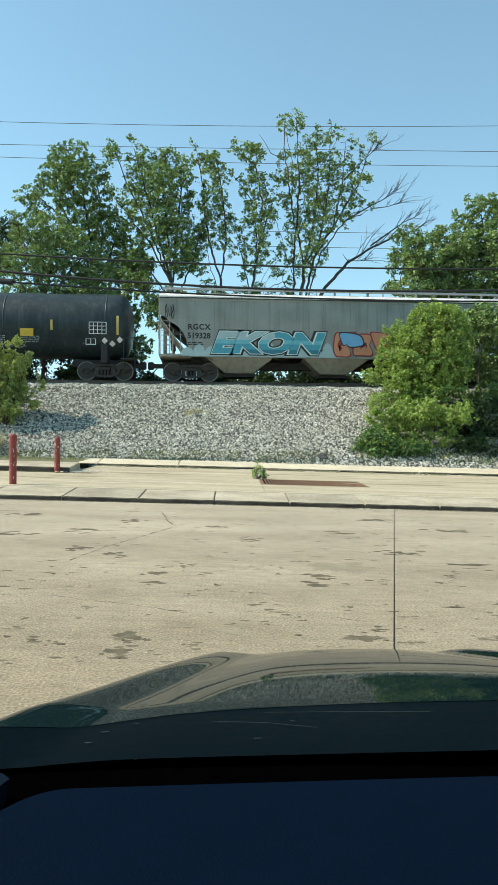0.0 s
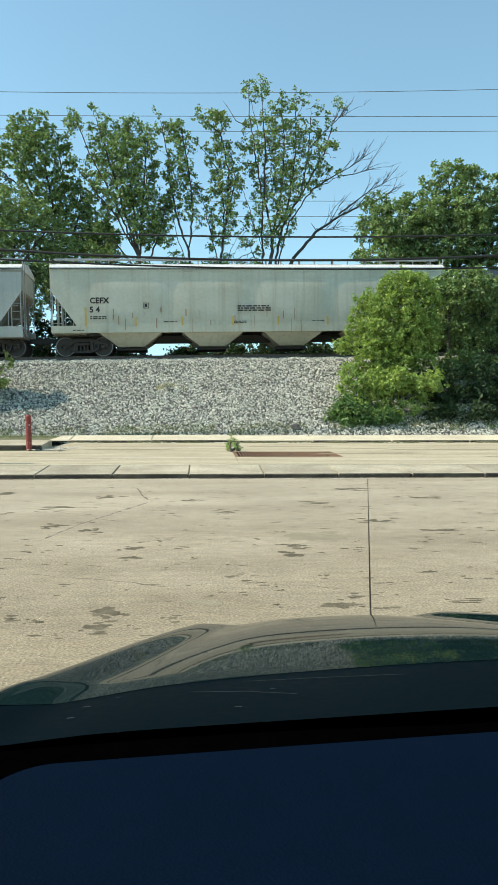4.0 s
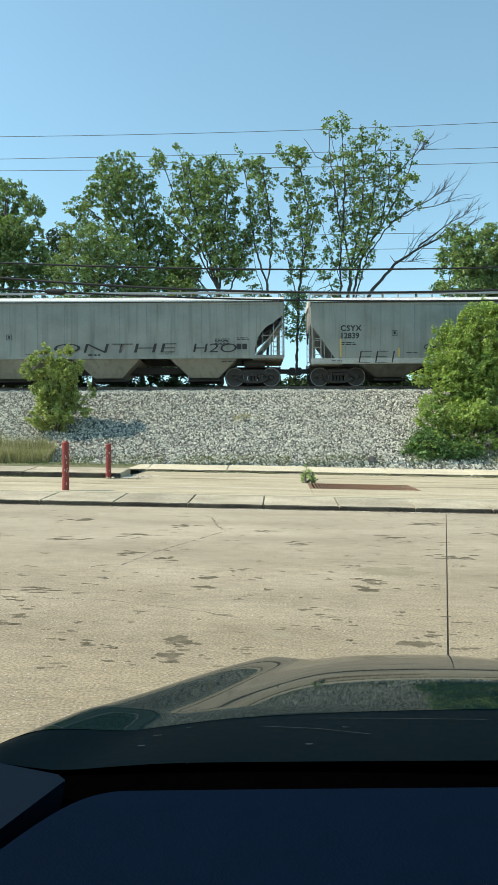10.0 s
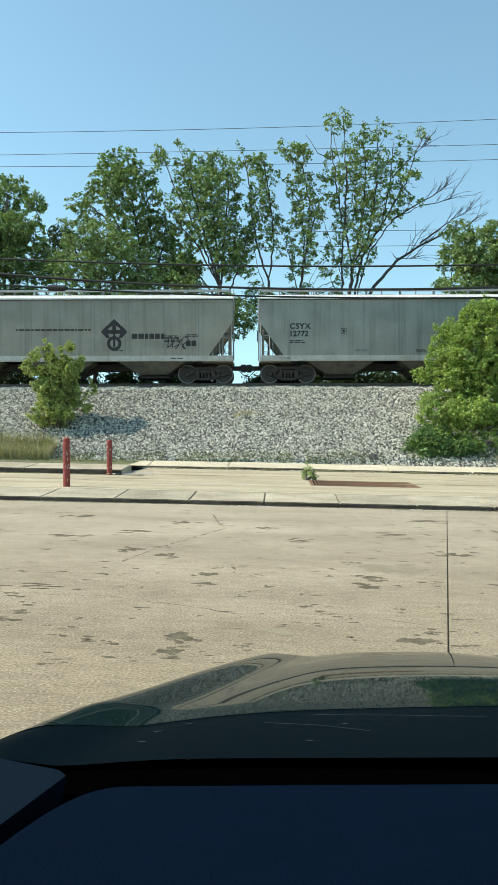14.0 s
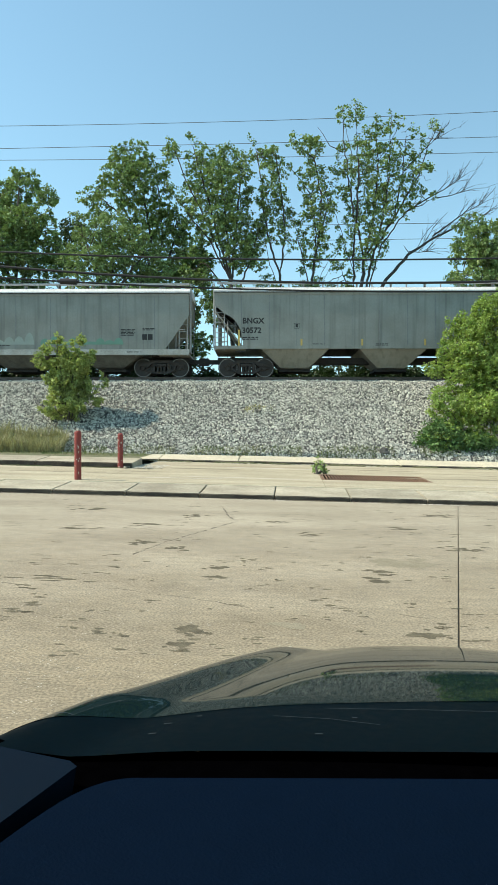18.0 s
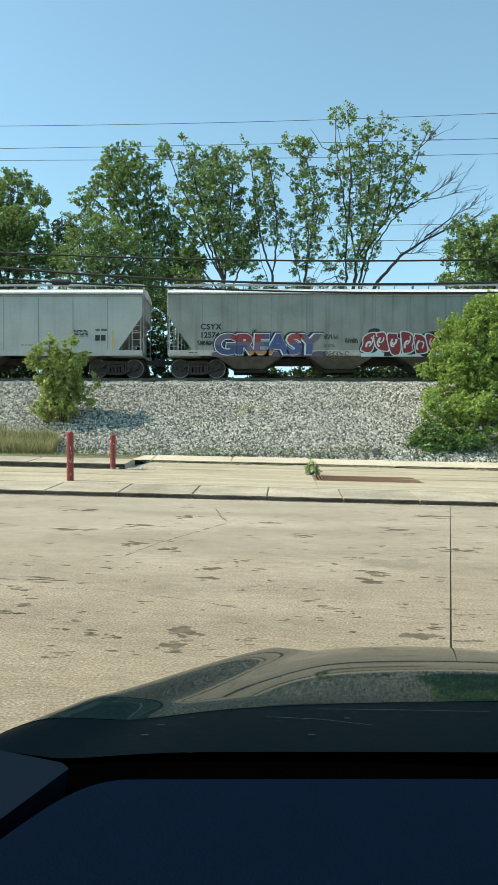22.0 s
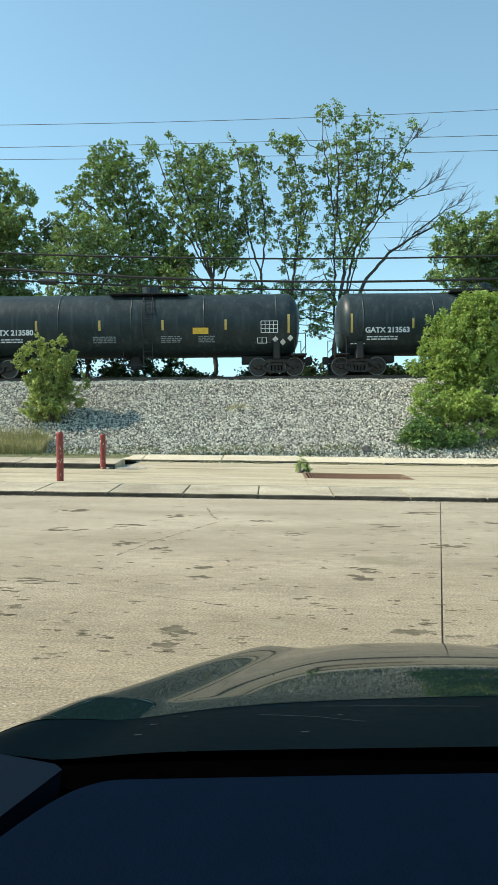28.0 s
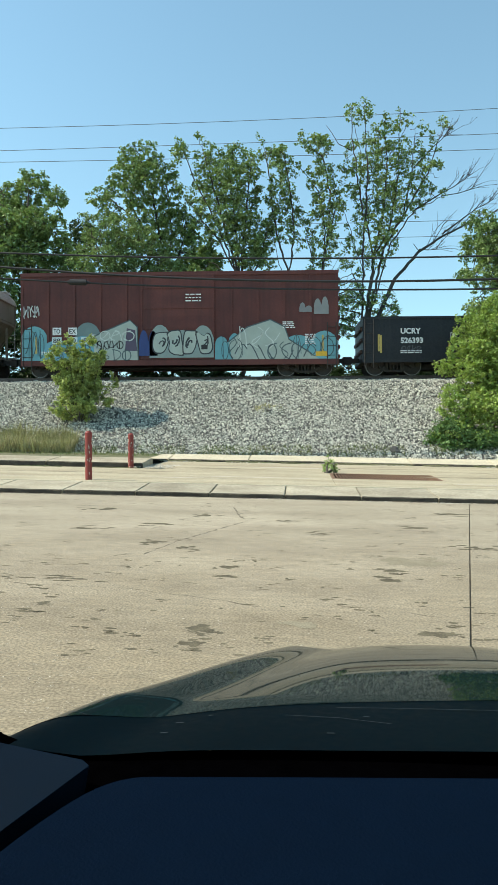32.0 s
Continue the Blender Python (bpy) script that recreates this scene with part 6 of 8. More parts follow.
box_car("boxcar", "rust red boxcar with white graffiti along the bottom", -318.53, 15.0, 12.16, OXIDE_FADED, 4.43, 14, box_marks("LR S", "430", lx=0.78, lz=2.15, extra=art_b1), door=(-1.63, 1.49), door_m=OXIDE_DOOR)
box_car("boxcar", "tall rust red boxcar with large blue graffiti", -335.09, 15.41, 12.19, OXIDE, 5.02, 8, box_marks("BK TY", "156 629", lx=0.9, lz=2.38, extra=art_b2), door=(-1.63, 1.43))
tank_car("tank_car", "black tank car with white lettering", -352.45, 16.0, 13.9, TANK, 1.56, 4.15, 5, tank_marks("GATX 213563", 6, None, lx=1.26, text_z=2.0, plates=((0.3, 1.75),)), dome=-0.6)
tank_car("tank_car", "black tank car with white lettering and small placards", -370.44, 16.37, 13.99, TANK, 1.56, 4.15, 5, tank_marks("GATX 213580", 6, 3.33, lx=1.34, text_z=2.0), dome=0.77)
box_car("boxcar", "yellow boxcar with a black door and pale graffiti", -387.68, 15.3, 12.07, GOLD, 5.05, 16, box_marks("FB  OX", "", BLACK, lx=0.78, lz=2.24, extra=art_b3), door=(-1.78, 2.0), door_m=NAVY)
gondola("gondola_car", "low black gondola car with white lettering", -404.52, 16.2, 13.05, GONDOLA, 2.74, box_marks("UCRY", "526393", lx=1.78, lz=1.93, extra=art_gon))
box_car("boxcar", "rust red boxcar with pale blue and white graffiti", -421.45, 15.33, 12.19, OXIDE, 5.02, 12, box_marks("", "", lx=1.0, lz=2.0, extra=art_b4), door=(-1.84, 1.75))
hopper("covered_hopper", "brownish grey weathered covered hopper car", -438.8, 16.65, 13.84, GREYCAR_TAN, marks=marks_of("CSYX", "12", -6.85, 2.5), sill=SILL, **CS)


# ---- trees and shrubs ----
def leaf_mesh(name, clumps, per, size, material, seed, droop=0.3):
    """Many small folded leaves in uneven clumps. clumps: (x, y, z, radius)."""
    r = np.random.RandomState(seed)
    c = np.array(clumps)
    idx = np.repeat(np.arange(len(c)), np.maximum(3, (per * (c[:, 3] / c[:, 3].mean()) ** 2).astype(int)))
    n = len(idx)
    d = r.normal(size=(n, 3))
    d /= np.linalg.norm(d, axis=1)[:, None]
    rad = c[idx, 3] * (0.15 + 1.15 * r.random_sample(n) ** 0.9)
    squash = r.uniform(0.55, 1.35, (len(c), 3))      # no two sprays have the same shape
    p = c[idx, :3] + d * rad[:, None] * squash[idx] * np.array([1, 1, 0.8])
    # leaf frames: tip direction and across
    t = d + r.normal(scale=0.7, size=(n, 3)) + np.array([0, 0, -droop])
    t /= np.linalg.norm(t, axis=1)[:, None]
    up = r.normal(scale=0.55, size=(n, 3)) + np.array([0, 0, 1.0])
    a = np.cross(t, up)
    a /= np.maximum(1e-6, np.linalg.norm(a, axis=1))[:, None]
    nn = np.cross(a, t)
    s = (size * r.uniform(0.6, 1.3, n))[:, None]
    v = np.stack([p - t * s * 0.5, p + a * s * 0.42 + nn * s * 0.12, p + t * s * 0.6, p - a * s * 0.42 + nn * s * 0.12], 1).reshape(-1, 3)
    k = np.arange(n)[:, None] * 4
    f = np.concatenate([k + np.array([[0, 1, 2]]), k + np.array([[0, 2, 3]])])
    me = bpy.data.meshes.new(name)
    me.vertices.add(len(v))
    me.vertices.foreach_set("co", v.ravel())
    me.loops.add(f.size)
    me.loops.foreach_set("vertex_index", f.ravel().astype(np.int32))
    me.polygons.add(len(f))
    me.polygons.foreach_set("loop_start", np.arange(0, f.size, 3, dtype=np.int32))
    me.polygons.foreach_set("loop_total", np.full(len(f), 3, dtype=np.int32))
    me.update(calc_edges=True)
    me.validate()
    me.materials.append(material)
    return me


def limb(bm, path, r0, r1, n=6):
    """A tapered limb along a path."""
    rings = []
    m = len(path)
    for i, p in enumerate(path):
        d = (path[min(i + 1, m - 1)] - path[max(i - 1, 0)])
        q = d.to_track_quat("Z", "Y")
        rr = r0 + (r1 - r0) * i / (m - 1)
        rings.append([bm.verts.new(p + q @ Vector((rr * math.cos(2 * math.pi * k / n), rr * math.sin(2 * math.pi * k / n), 0))) for k in range(n)])
    for a, b in zip(rings, rings[1:]):
        for k in range(n):
            bm.faces.new((a[k], a[(k + 1) % n], b[(k + 1) % n], b[k]))
    bm.faces.new(rings[-1])


def bent(a, b, r, sag=0.0, n=7, wob=0.05):
    """A slightly crooked path from a to b."""
    L = (b - a).length
    out = []
    for i in range(n + 1):
        t = i / n
        p = a.lerp(b, t)
        p += Vector((r.gauss(0, wob), r.gauss(0, wob), r.gauss(0, wob))) * L * 0.35 * math.sin(math.pi * t)
        p.z += sag * L * math.sin(math.pi * t)
        out.append(p)
    return out


def colonise(starts, ends, targets, step, r, reach=0.9, rise=0.12):
    """Branches that grow from given limbs towards targets: each node's place and parent."""
    pos, parent = list(starts), list(ends)
    near = np.full(len(targets), 1e9)
    who = np.zeros(len(targets), int)
    alive = np.ones(len(targets), bool)
    fresh = 0
    for _ in range(70):
        new_p = np.array(pos[fresh:])
        for k0 in range(0, len(new_p), 400):
            q = new_p[k0:k0 + 400]
            d = np.linalg.norm(targets[:, None] - q[None], axis=2)
            i = d.argmin(1)
            dm = d[np.arange(len(d)), i]
            better = dm < near
            near[better], who[better] = dm[better], i[better] + fresh + k0
        alive &= near > reach * step
        if not alive.any():
            break
        fresh = len(pos)
        pull = {}
        for t in np.nonzero(alive)[0]:
            pull.setdefault(int(who[t]), []).append(t)
        for k, ts in pull.items():
            p = np.array(pos[k])
            d = targets[ts] - p
            d = (d / np.linalg.norm(d, axis=1)[:, None]).mean(0) + np.array([0, 0, rise]) + r.normal(scale=0.16, size=3)
            n = np.linalg.norm(d)
            if n > 0.05:
                pos.append(tuple(p + d / n * step))
                parent.append(k)
    return np.array(pos), parent


def grown(name, label, base, limbs, crown, seed, leaf=LEAF, trunk_r=0.2, clump=0.3, per=14, size=0.17, density=6.0, depth=1.8, step=0.3, tip=0.011, thin=0.0, bare=(), group="", category="tree"):
    """A tree whose main limbs (in elevation) are given, branching out into rounded volumes of leaves (x, z, half width, half height, share of the usual density)."""
    r = np.random.RandomState(seed)
    ob = new(name)
    ob.location = base
    tagged(ob, label, category, group)
    bx, by, bz = base
    # targets for the twigs, at a depth of its own for each spray
    targets = []
    for x, z, rx, rz, *share in crown:
        ry = clamp(0.9 * max(rx, rz), 0.3 * depth, depth)
        yc = r.uniform(-0.45, 0.45) * depth
        n = max(4, int(density * 4.19 * rx * ry * rz * (share[0] if share else 1.0)))
        q = r.normal(size=(n, 3))
        q /= np.linalg.norm(q, axis=1)[:, None]
        q *= (r.random_sample((n, 1)) ** 0.45) * np.array([rx, ry, rz])
        targets.append(q + (x - bx, yc, z - bz))
    targets = np.concatenate(targets)
    # main limbs; each leaves the one that it starts nearest to
    pos, parent = [(0.0, 0.0, 0.0)], [-1]
    for path in limbs:
        pts = [np.array((x - bx, 0.0, z - bz)) for x, z in path]
        lean = r.uniform(-0.5, 0.5) * depth
        for k, p in enumerate(pts):
            p[1] = lean * k / (len(pts) - 1)
        last = int(np.linalg.norm(np.array(pos) - pts[0], axis=1).argmin())
        pts[0] = np.array(pos[last])
        for a, b in zip(pts, pts[1:]):
            n = max(1, int(np.linalg.norm(b - a) / step))
            for i in range(1, n + 1):
                w = r.normal(scale=0.10 * step, size=3) if i < n else 0
                pos.append(tuple(a + (b - a) * i / n + w))
                parent.append(last)
                last = len(pos) - 1
    pos, parent = colonise(pos, parent, targets, step, r)
    n = len(pos)
    kids = [[] for _ in range(n)]
    for i in range(1, n):
        kids[parent[i]].append(i)
    rad = np.zeros(n)
    height = np.zeros(n, int)
    for i in range(n - 1, -1, -1):
        if kids[i]:
            rad[i] = sum(rad[k] ** 2.4 for k in kids[i]) ** (1 / 2.4)
            height[i] = 1 + max(height[k] for k in kids[i])
        else:
            rad[i] = tip
    rad = np.minimum(rad * min(1.0, trunk_r / rad[0] * 1.5), trunk_r)
    bm = bmesh.new()
    for i in range(n):
        main = max(kids[i], key=lambda k: rad[k], default=None)
        for k in kids[i]:
            if k == main and i and parent[i] >= 0:
                continue
            path, rr = [Vector(pos[i])], [rad[k]]
            while True:
                path.append(Vector(pos[k]))
                rr.append(rad[k])
                if not kids[k]:
                    break
                k = max(kids[k], key=lambda q: rad[q])
            taper(bm, path, rr)
    part("trunk", bm, BARK, ob, smooth=True)
    for pts, rr in bare:
        knots = [Vector((x - bx, 0.2 * k, z - bz)) for k, (x, z) in enumerate(pts)]
        part("dead_limb", dead_limb(knots, rr, random.Random(seed + len(knots))), DEADWOOD, ob, "bare grey dead limb", smooth=True)
    clumps = []
    for i in range(n):
        if height[i] <= 3 and i > 1 and not (thin and noise.noise(Vector(pos[i]) * 0.9) < thin - 0.35):
            w = clump * r.uniform(0.6, 1.15) * (1.0 if height[i] == 0 else 0.8)
            clumps.append((*(pos[i] + r.normal(scale=0.25 * clump, size=3)), w))
    part("crown", None, leaf, ob, mesh=leaf_mesh("crown", clumps, per, size, leaf, seed))
    return ob


def taper(bm, path, rr):
    """A limb with a radius at each point."""
    m = len(path)
    n = 7 if max(rr) > 0.07 else 4
    rings = []
    for i, p in enumerate(path):
        q = (path[min(i + 1, m - 1)] - path[max(i - 1, 0)]).to_track_quat("Z", "Y")
        rings.append([bm.verts.new(p + q @ Vector((rr[i] * math.cos(2 * math.pi * k / n), rr[i] * math.sin(2 * math.pi * k / n), 0))) for k in range(n)])
    for a, b in zip(rings, rings[1:]):
        for k in range(n):
            bm.faces.new((a[k], a[(k + 1) % n], b[(k + 1) % n], b[k]))
    bm.faces.new(rings[-1])


def dead_limb(knots, r0, r):
    """A leafless limb with thin twigs that reach on along it."""
    path = []
    for k, (p, q) in enumerate(zip(knots, knots[1:])):
        path += bent(p, q, r, n=5, wob=0.03)[0 if k == 0 else 1:]
    bm = bmesh.new()
    limb(bm, path, r0, 0.012)
    if r0 < 0.033:
        return bm
    m = len(path)
    for k in range(int(0.8 * m)):
        f = r.uniform(0.4, 1.0)
        i = min(m - 2, int(f * m))
        along = (path[i + 1] - path[i]).normalized()
        side = Vector((-along.z, 0, along.x)) * r.choice((-0.5, 0.8, 1.0))
        ln = r.uniform(0.5, 2.2) * (1.3 - 0.6 * f)
        d = (along + side * r.uniform(0.15, 0.8) + Vector((0, r.gauss(0, 0.3), 0.15))).normalized()
        pp = bent(path[i], path[i] + d * ln, r, sag=0.05, n=4)
        limb(bm, pp, 0.02, 0.006, 4)
        for _ in range(3):
            e = pp[r.randint(1, 4)]
            d2 = (d + Vector((r.gauss(0, 0.4), r.gauss(0, 0.3), r.gauss(0.15, 0.35)))).normalized()
            limb(bm, bent(e, e + d2 * ln * r.uniform(0.25, 0.5), r, n=2), 0.011, 0.005, 4)
    return bm


def shrub(name, label, base, blobs, seed, leaf, per=120, size=0.15, count=60, clump=0.4, category="shrub", stems=9, group=""):
    """A shrub: stems from one foot and clumps inside rounded volumes. blobs: (x, y, z, rx, ry, rz) from the foot."""
    r = random.Random(seed)
    ob = new(name)
    ob.location = base
    tagged(ob, label, category, group)
    clumps = []
    tot = sum(b[3] * b[5] for b in blobs)
    for x, y, z, rx, ry, rz in blobs:
        for i in range(max(3, int(count * rx * rz / tot))):
            while True:
                a, b, c = (r.uniform(-1, 1) for _ in range(3))
                if 0.25 < a * a + b * b + c * c < 1.0:
                    break
            clumps.append((x + a * rx, y + b * ry, z + c * rz, clump * r.uniform(0.5, 1.2)))
    for i in range(stems):
        bm = bmesh.new()
        c = r.choice(clumps)
        limb(bm, bent(Vector((r.uniform(-0.2, 0.2), r.uniform(-0.2, 0.2), -0.05)), Vector(c[:3]), r, sag=-0.05, n=6), 0.045, 0.008, 5)
        part("stem", bm, BARK, ob, smooth=True)
    part("foliage", None, leaf, ob, mesh=leaf_mesh("foliage", clumps, per, size, leaf, seed))
    return ob


ROW = "trees behind the railway"
grown("tree", "broad leafy maple behind the track", (-15.6, 46, 3.3),
      [[(-15.6, 7.0), (-15.5, 12.0), (-15.4, 14.9), (-15.2, 17.8)], [(-15.6, 9.9), (-14.7, 13.1), (-13.4, 16.3)], [(-15.6, 9.9), (-16.5, 13.8), (-17.0, 17.1)], [(-15.6, 9.9), (-18.0, 13.1), (-18.7, 14.9)]],
      [(-15.2, 17.6, 1.22, 1.08), (-16.7, 16.7, 1.98, 1.62), (-16.5, 14.9, 2.33, 1.80), (-13.4, 16.4, 0.79, 0.93), (-14.7, 14.5, 2.15, 1.29), (-16.2, 12.7, 2.87, 1.44), (-13.6, 12.4, 1.62, 1.08), (-18.3, 14.2, 1.80, 2.15), (-15.8, 10.4, 3.23, 1.29), (-15.1, 8.2, 3.23, 1.29), (-13.3, 13.8, 0.86, 0.86)], 3, group=ROW, density=16, per=27, size=0.15, clump=0.25, depth=2.2)
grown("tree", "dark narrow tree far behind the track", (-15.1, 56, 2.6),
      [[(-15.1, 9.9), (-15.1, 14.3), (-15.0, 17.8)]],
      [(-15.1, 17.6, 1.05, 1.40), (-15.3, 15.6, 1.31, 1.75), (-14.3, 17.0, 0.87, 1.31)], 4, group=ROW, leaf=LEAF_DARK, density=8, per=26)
grown("tree", "tall leafy tree with an uneven crown behind the track", (-6.7, 46.5, 3.3),
      [[(-6.7, 7.0), (-7.2, 12.8), (-8.5, 15.4), (-10.5, 17.0)], [(-6.8, 9.9), (-7.0, 13.9), (-7.6, 17.6), (-8.5, 19.8)], [(-6.7, 9.9), (-6.3, 14.6), (-6.7, 17.9), (-7.0, 19.2)], [(-6.7, 9.9), (-5.6, 13.9), (-5.4, 15.3)], [(-7.2, 12.8), (-8.9, 16.5), (-9.4, 19.0)]],
      [(-8.7, 19.9, 0.51, 0.36), (-7.8, 20.0, 0.54, 0.36), (-9.5, 19.5, 0.29, 0.18), (-8.5, 19.2, 1.45, 0.65), (-9.2, 18.3, 1.16, 0.94), (-8.1, 17.7, 1.82, 1.16), (-7.0, 19.0, 0.65, 0.65), (-10.8, 17.0, 1.16, 0.94), (-6.3, 18.2, 0.51, 0.73), (-5.9, 17.2, 0.51, 0.65), (-8.7, 16.3, 0.73, 0.58), (-6.9, 15.9, 1.63, 1.45), (-6.7, 14.3, 1.82, 1.31), (-5.6, 15.0, 1.16, 1.31), (-6.0, 12.4, 2.00, 0.73), (-10.1, 15.7, 1.27, 0.51), (-8.1, 16.3, 2.54, 3.45, 0.2), (-6.5, 11.0, 2.18, 1.09), (-4.7, 12.6, 1.67, 1.31, 0.8), (-6.0, 9.3, 2.40, 1.31), (-5.1, 7.5, 2.18, 1.09), (-4.7, 12.6, 1.67, 1.31, 0.8), (-4.7, 12.6, 1.67, 1.31, 0.8), (-4.7, 12.6, 1.67, 1.31, 0.8), (-4.7, 12.6, 1.67, 1.31, 0.8), (-8.7, 12.8, 2.18, 1.82, 0.3)], 5, group=ROW, density=14, per=23, size=0.15, clump=0.24, depth=2.0)
grown("tree", "low rounded dense tree behind the track", (-8.9, 41.5, 3.3),
      [[(-8.9, 6.1), (-8.9, 9.6), (-10.0, 12.6)], [(-8.9, 9.0), (-8.4, 12.6)], [(-8.9, 9.0), (-6.9, 11.6)], [(-8.9, 8.7), (-10.7, 11.0)]],
      [(-10.0, 12.9, 1.46, 0.97), (-8.4, 12.9, 1.68, 1.17), (-6.8, 12.0, 1.36, 0.97), (-10.8, 11.7, 1.17, 0.97), (-9.1, 11.3, 1.94, 0.97), (-10.2, 13.8, 0.71, 0.52), (-7.1, 10.9, 1.62, 0.65), (-5.5, 10.9, 0.97, 0.65), (-9.4, 9.6, 2.59, 0.97), (-9.4, 7.7, 2.92, 1.17), (-6.5, 9.6, 1.94, 0.78)], 6, group=ROW, density=23, per=27, size=0.12, depth=2.2, clump=0.24)
grown("tree", "leaning multi-stemmed tree with long bare lower limbs", (-1.6, 44, 3.3),
      [[(-1.6, 6.6), (-1.8, 10.9), (-3.2, 13.5), (-4.8, 15.5), (-5.7, 16.7)], [(-1.8, 10.9), (-3.0, 13.9), (-4.4, 16.7), (-5.2, 18.7)], [(-1.8, 10.9), (-2.7, 14.2), (-3.5, 17.0), (-4.1, 19.1)], [(-1.7, 10.8), (-2.1, 14.2), (-2.4, 17.3), (-2.5, 18.9)], [(-1.5, 10.4), (-1.6, 13.5), (-1.3, 16.3), (-1.1, 18.4)], [(-1.5, 9.4), (-0.5, 12.3), (-0.1, 14.0)], [(-1.8, 10.1), (-3.2, 11.9), (-4.2, 12.5)]],
      [(-5.3, 18.6, 0.55, 0.89), (-5.3, 19.4, 0.24, 0.21), (-4.3, 19.5, 0.34, 0.34), (-3.9, 18.6, 0.96, 0.82), (-3.2, 17.7, 0.86, 0.86), (-2.2, 18.7, 0.89, 0.76), (-1.8, 19.1, 0.34, 0.27), (-2.3, 16.6, 1.03, 1.44), (-1.1, 17.7, 0.55, 1.10), (-0.8, 16.0, 0.41, 0.82), (-4.1, 16.6, 0.62, 0.55), (-2.2, 14.4, 1.31, 1.24), (-4.1, 14.9, 0.55, 0.41), (-1.3, 12.7, 1.03, 1.24), (-0.3, 13.5, 0.69, 1.10), (-3.9, 12.4, 0.76, 0.45), (-3.8, 11.4, 1.03, 0.34), (-0.3, 12.0, 0.62, 0.62), (-6.1, 18.1, 0.24, 0.17), (-3.2, 16.0, 2.13, 2.92, 0.35), (-1.3, 13.5, 1.44, 2.06, 0.5), (-2.2, 9.9, 1.89, 0.82, 0.8), (-1.4, 9.0, 2.06, 1.37, 0.8), (-3.8, 10.8, 1.37, 0.76, 0.7)], 7, group=ROW, density=24, per=20, size=0.145, clump=0.25)
grown("tree", "slender upright tree with tufted leaves", (1.2, 44.5, 3.3),
      [[(1.2, 6.7), (1.2, 11.4), (0.6, 13.3), (0.2, 15.2), (0.1, 16.8), (-0.3, 19.1)], [(1.2, 11.4), (1.5, 13.8), (1.3, 16.1), (0.9, 18.5)], [(1.2, 12.3), (1.9, 13.1), (2.3, 13.8)], [(1.2, 10.2), (0.5, 12.3), (0.2, 13.7)]],
      [(0.1, 19.1, 0.90, 0.49), (-0.5, 19.4, 0.28, 0.21), (0.6, 18.7, 0.76, 0.76), (1.1, 17.7, 0.42, 0.90), (1.3, 15.9, 0.42, 0.90), (1.6, 14.9, 0.56, 0.63), (0.2, 15.8, 0.35, 1.39), (1.4, 13.8, 0.49, 0.76), (-0.0, 14.7, 0.42, 0.76), (0.7, 13.7, 0.42, 0.56), (0.1, 16.8, 0.31, 0.76), (-0.2, 11.9, 0.42, 0.49), (0.7, 16.3, 0.94, 3.20, 0.4), (0.6, 10.5, 1.04, 0.97, 0.7)], 8, group=ROW, density=30, per=19, size=0.14, clump=0.24, depth=1.1)
grown("tree", "slender forked tree with tufted leaves", (2.8, 44, 3.3),
      [[(2.8, 6.6), (3.1, 11.0), (3.5, 13.5), (3.7, 15.9), (3.2, 18.3), (2.2, 18.9)], [(3.1, 11.0), (3.4, 13.8), (3.0, 16.3), (1.7, 18.2)], [(2.6, 10.1), (2.5, 12.6), (2.1, 14.4)], [(3.0, 9.4), (3.7, 11.4), (4.7, 13.0)], [(3.0, 8.0), (4.0, 11.3), (4.9, 13.1)], [(3.5, 13.5), (4.1, 15.6), (3.7, 18.0)]],
      [(2.0, 19.1, 0.48, 0.41), (2.9, 18.9, 0.96, 0.62), (3.4, 19.4, 0.27, 0.31), (2.8, 17.4, 0.69, 0.69), (3.6, 17.0, 0.55, 0.76), (3.9, 15.8, 0.55, 1.03), (3.2, 14.7, 0.55, 0.82), (3.7, 13.8, 0.45, 1.10), (4.2, 15.2, 0.34, 0.76), (2.6, 13.0, 0.48, 0.48), (2.5, 11.8, 0.48, 0.41), (3.5, 12.1, 0.27, 0.55), (2.0, 14.8, 0.27, 0.17), (3.2, 15.2, 1.03, 3.78, 0.4), (3.0, 10.4, 1.03, 0.96, 0.7)], 9, group=ROW, density=30, per=19, size=0.14, clump=0.24, depth=1.1)
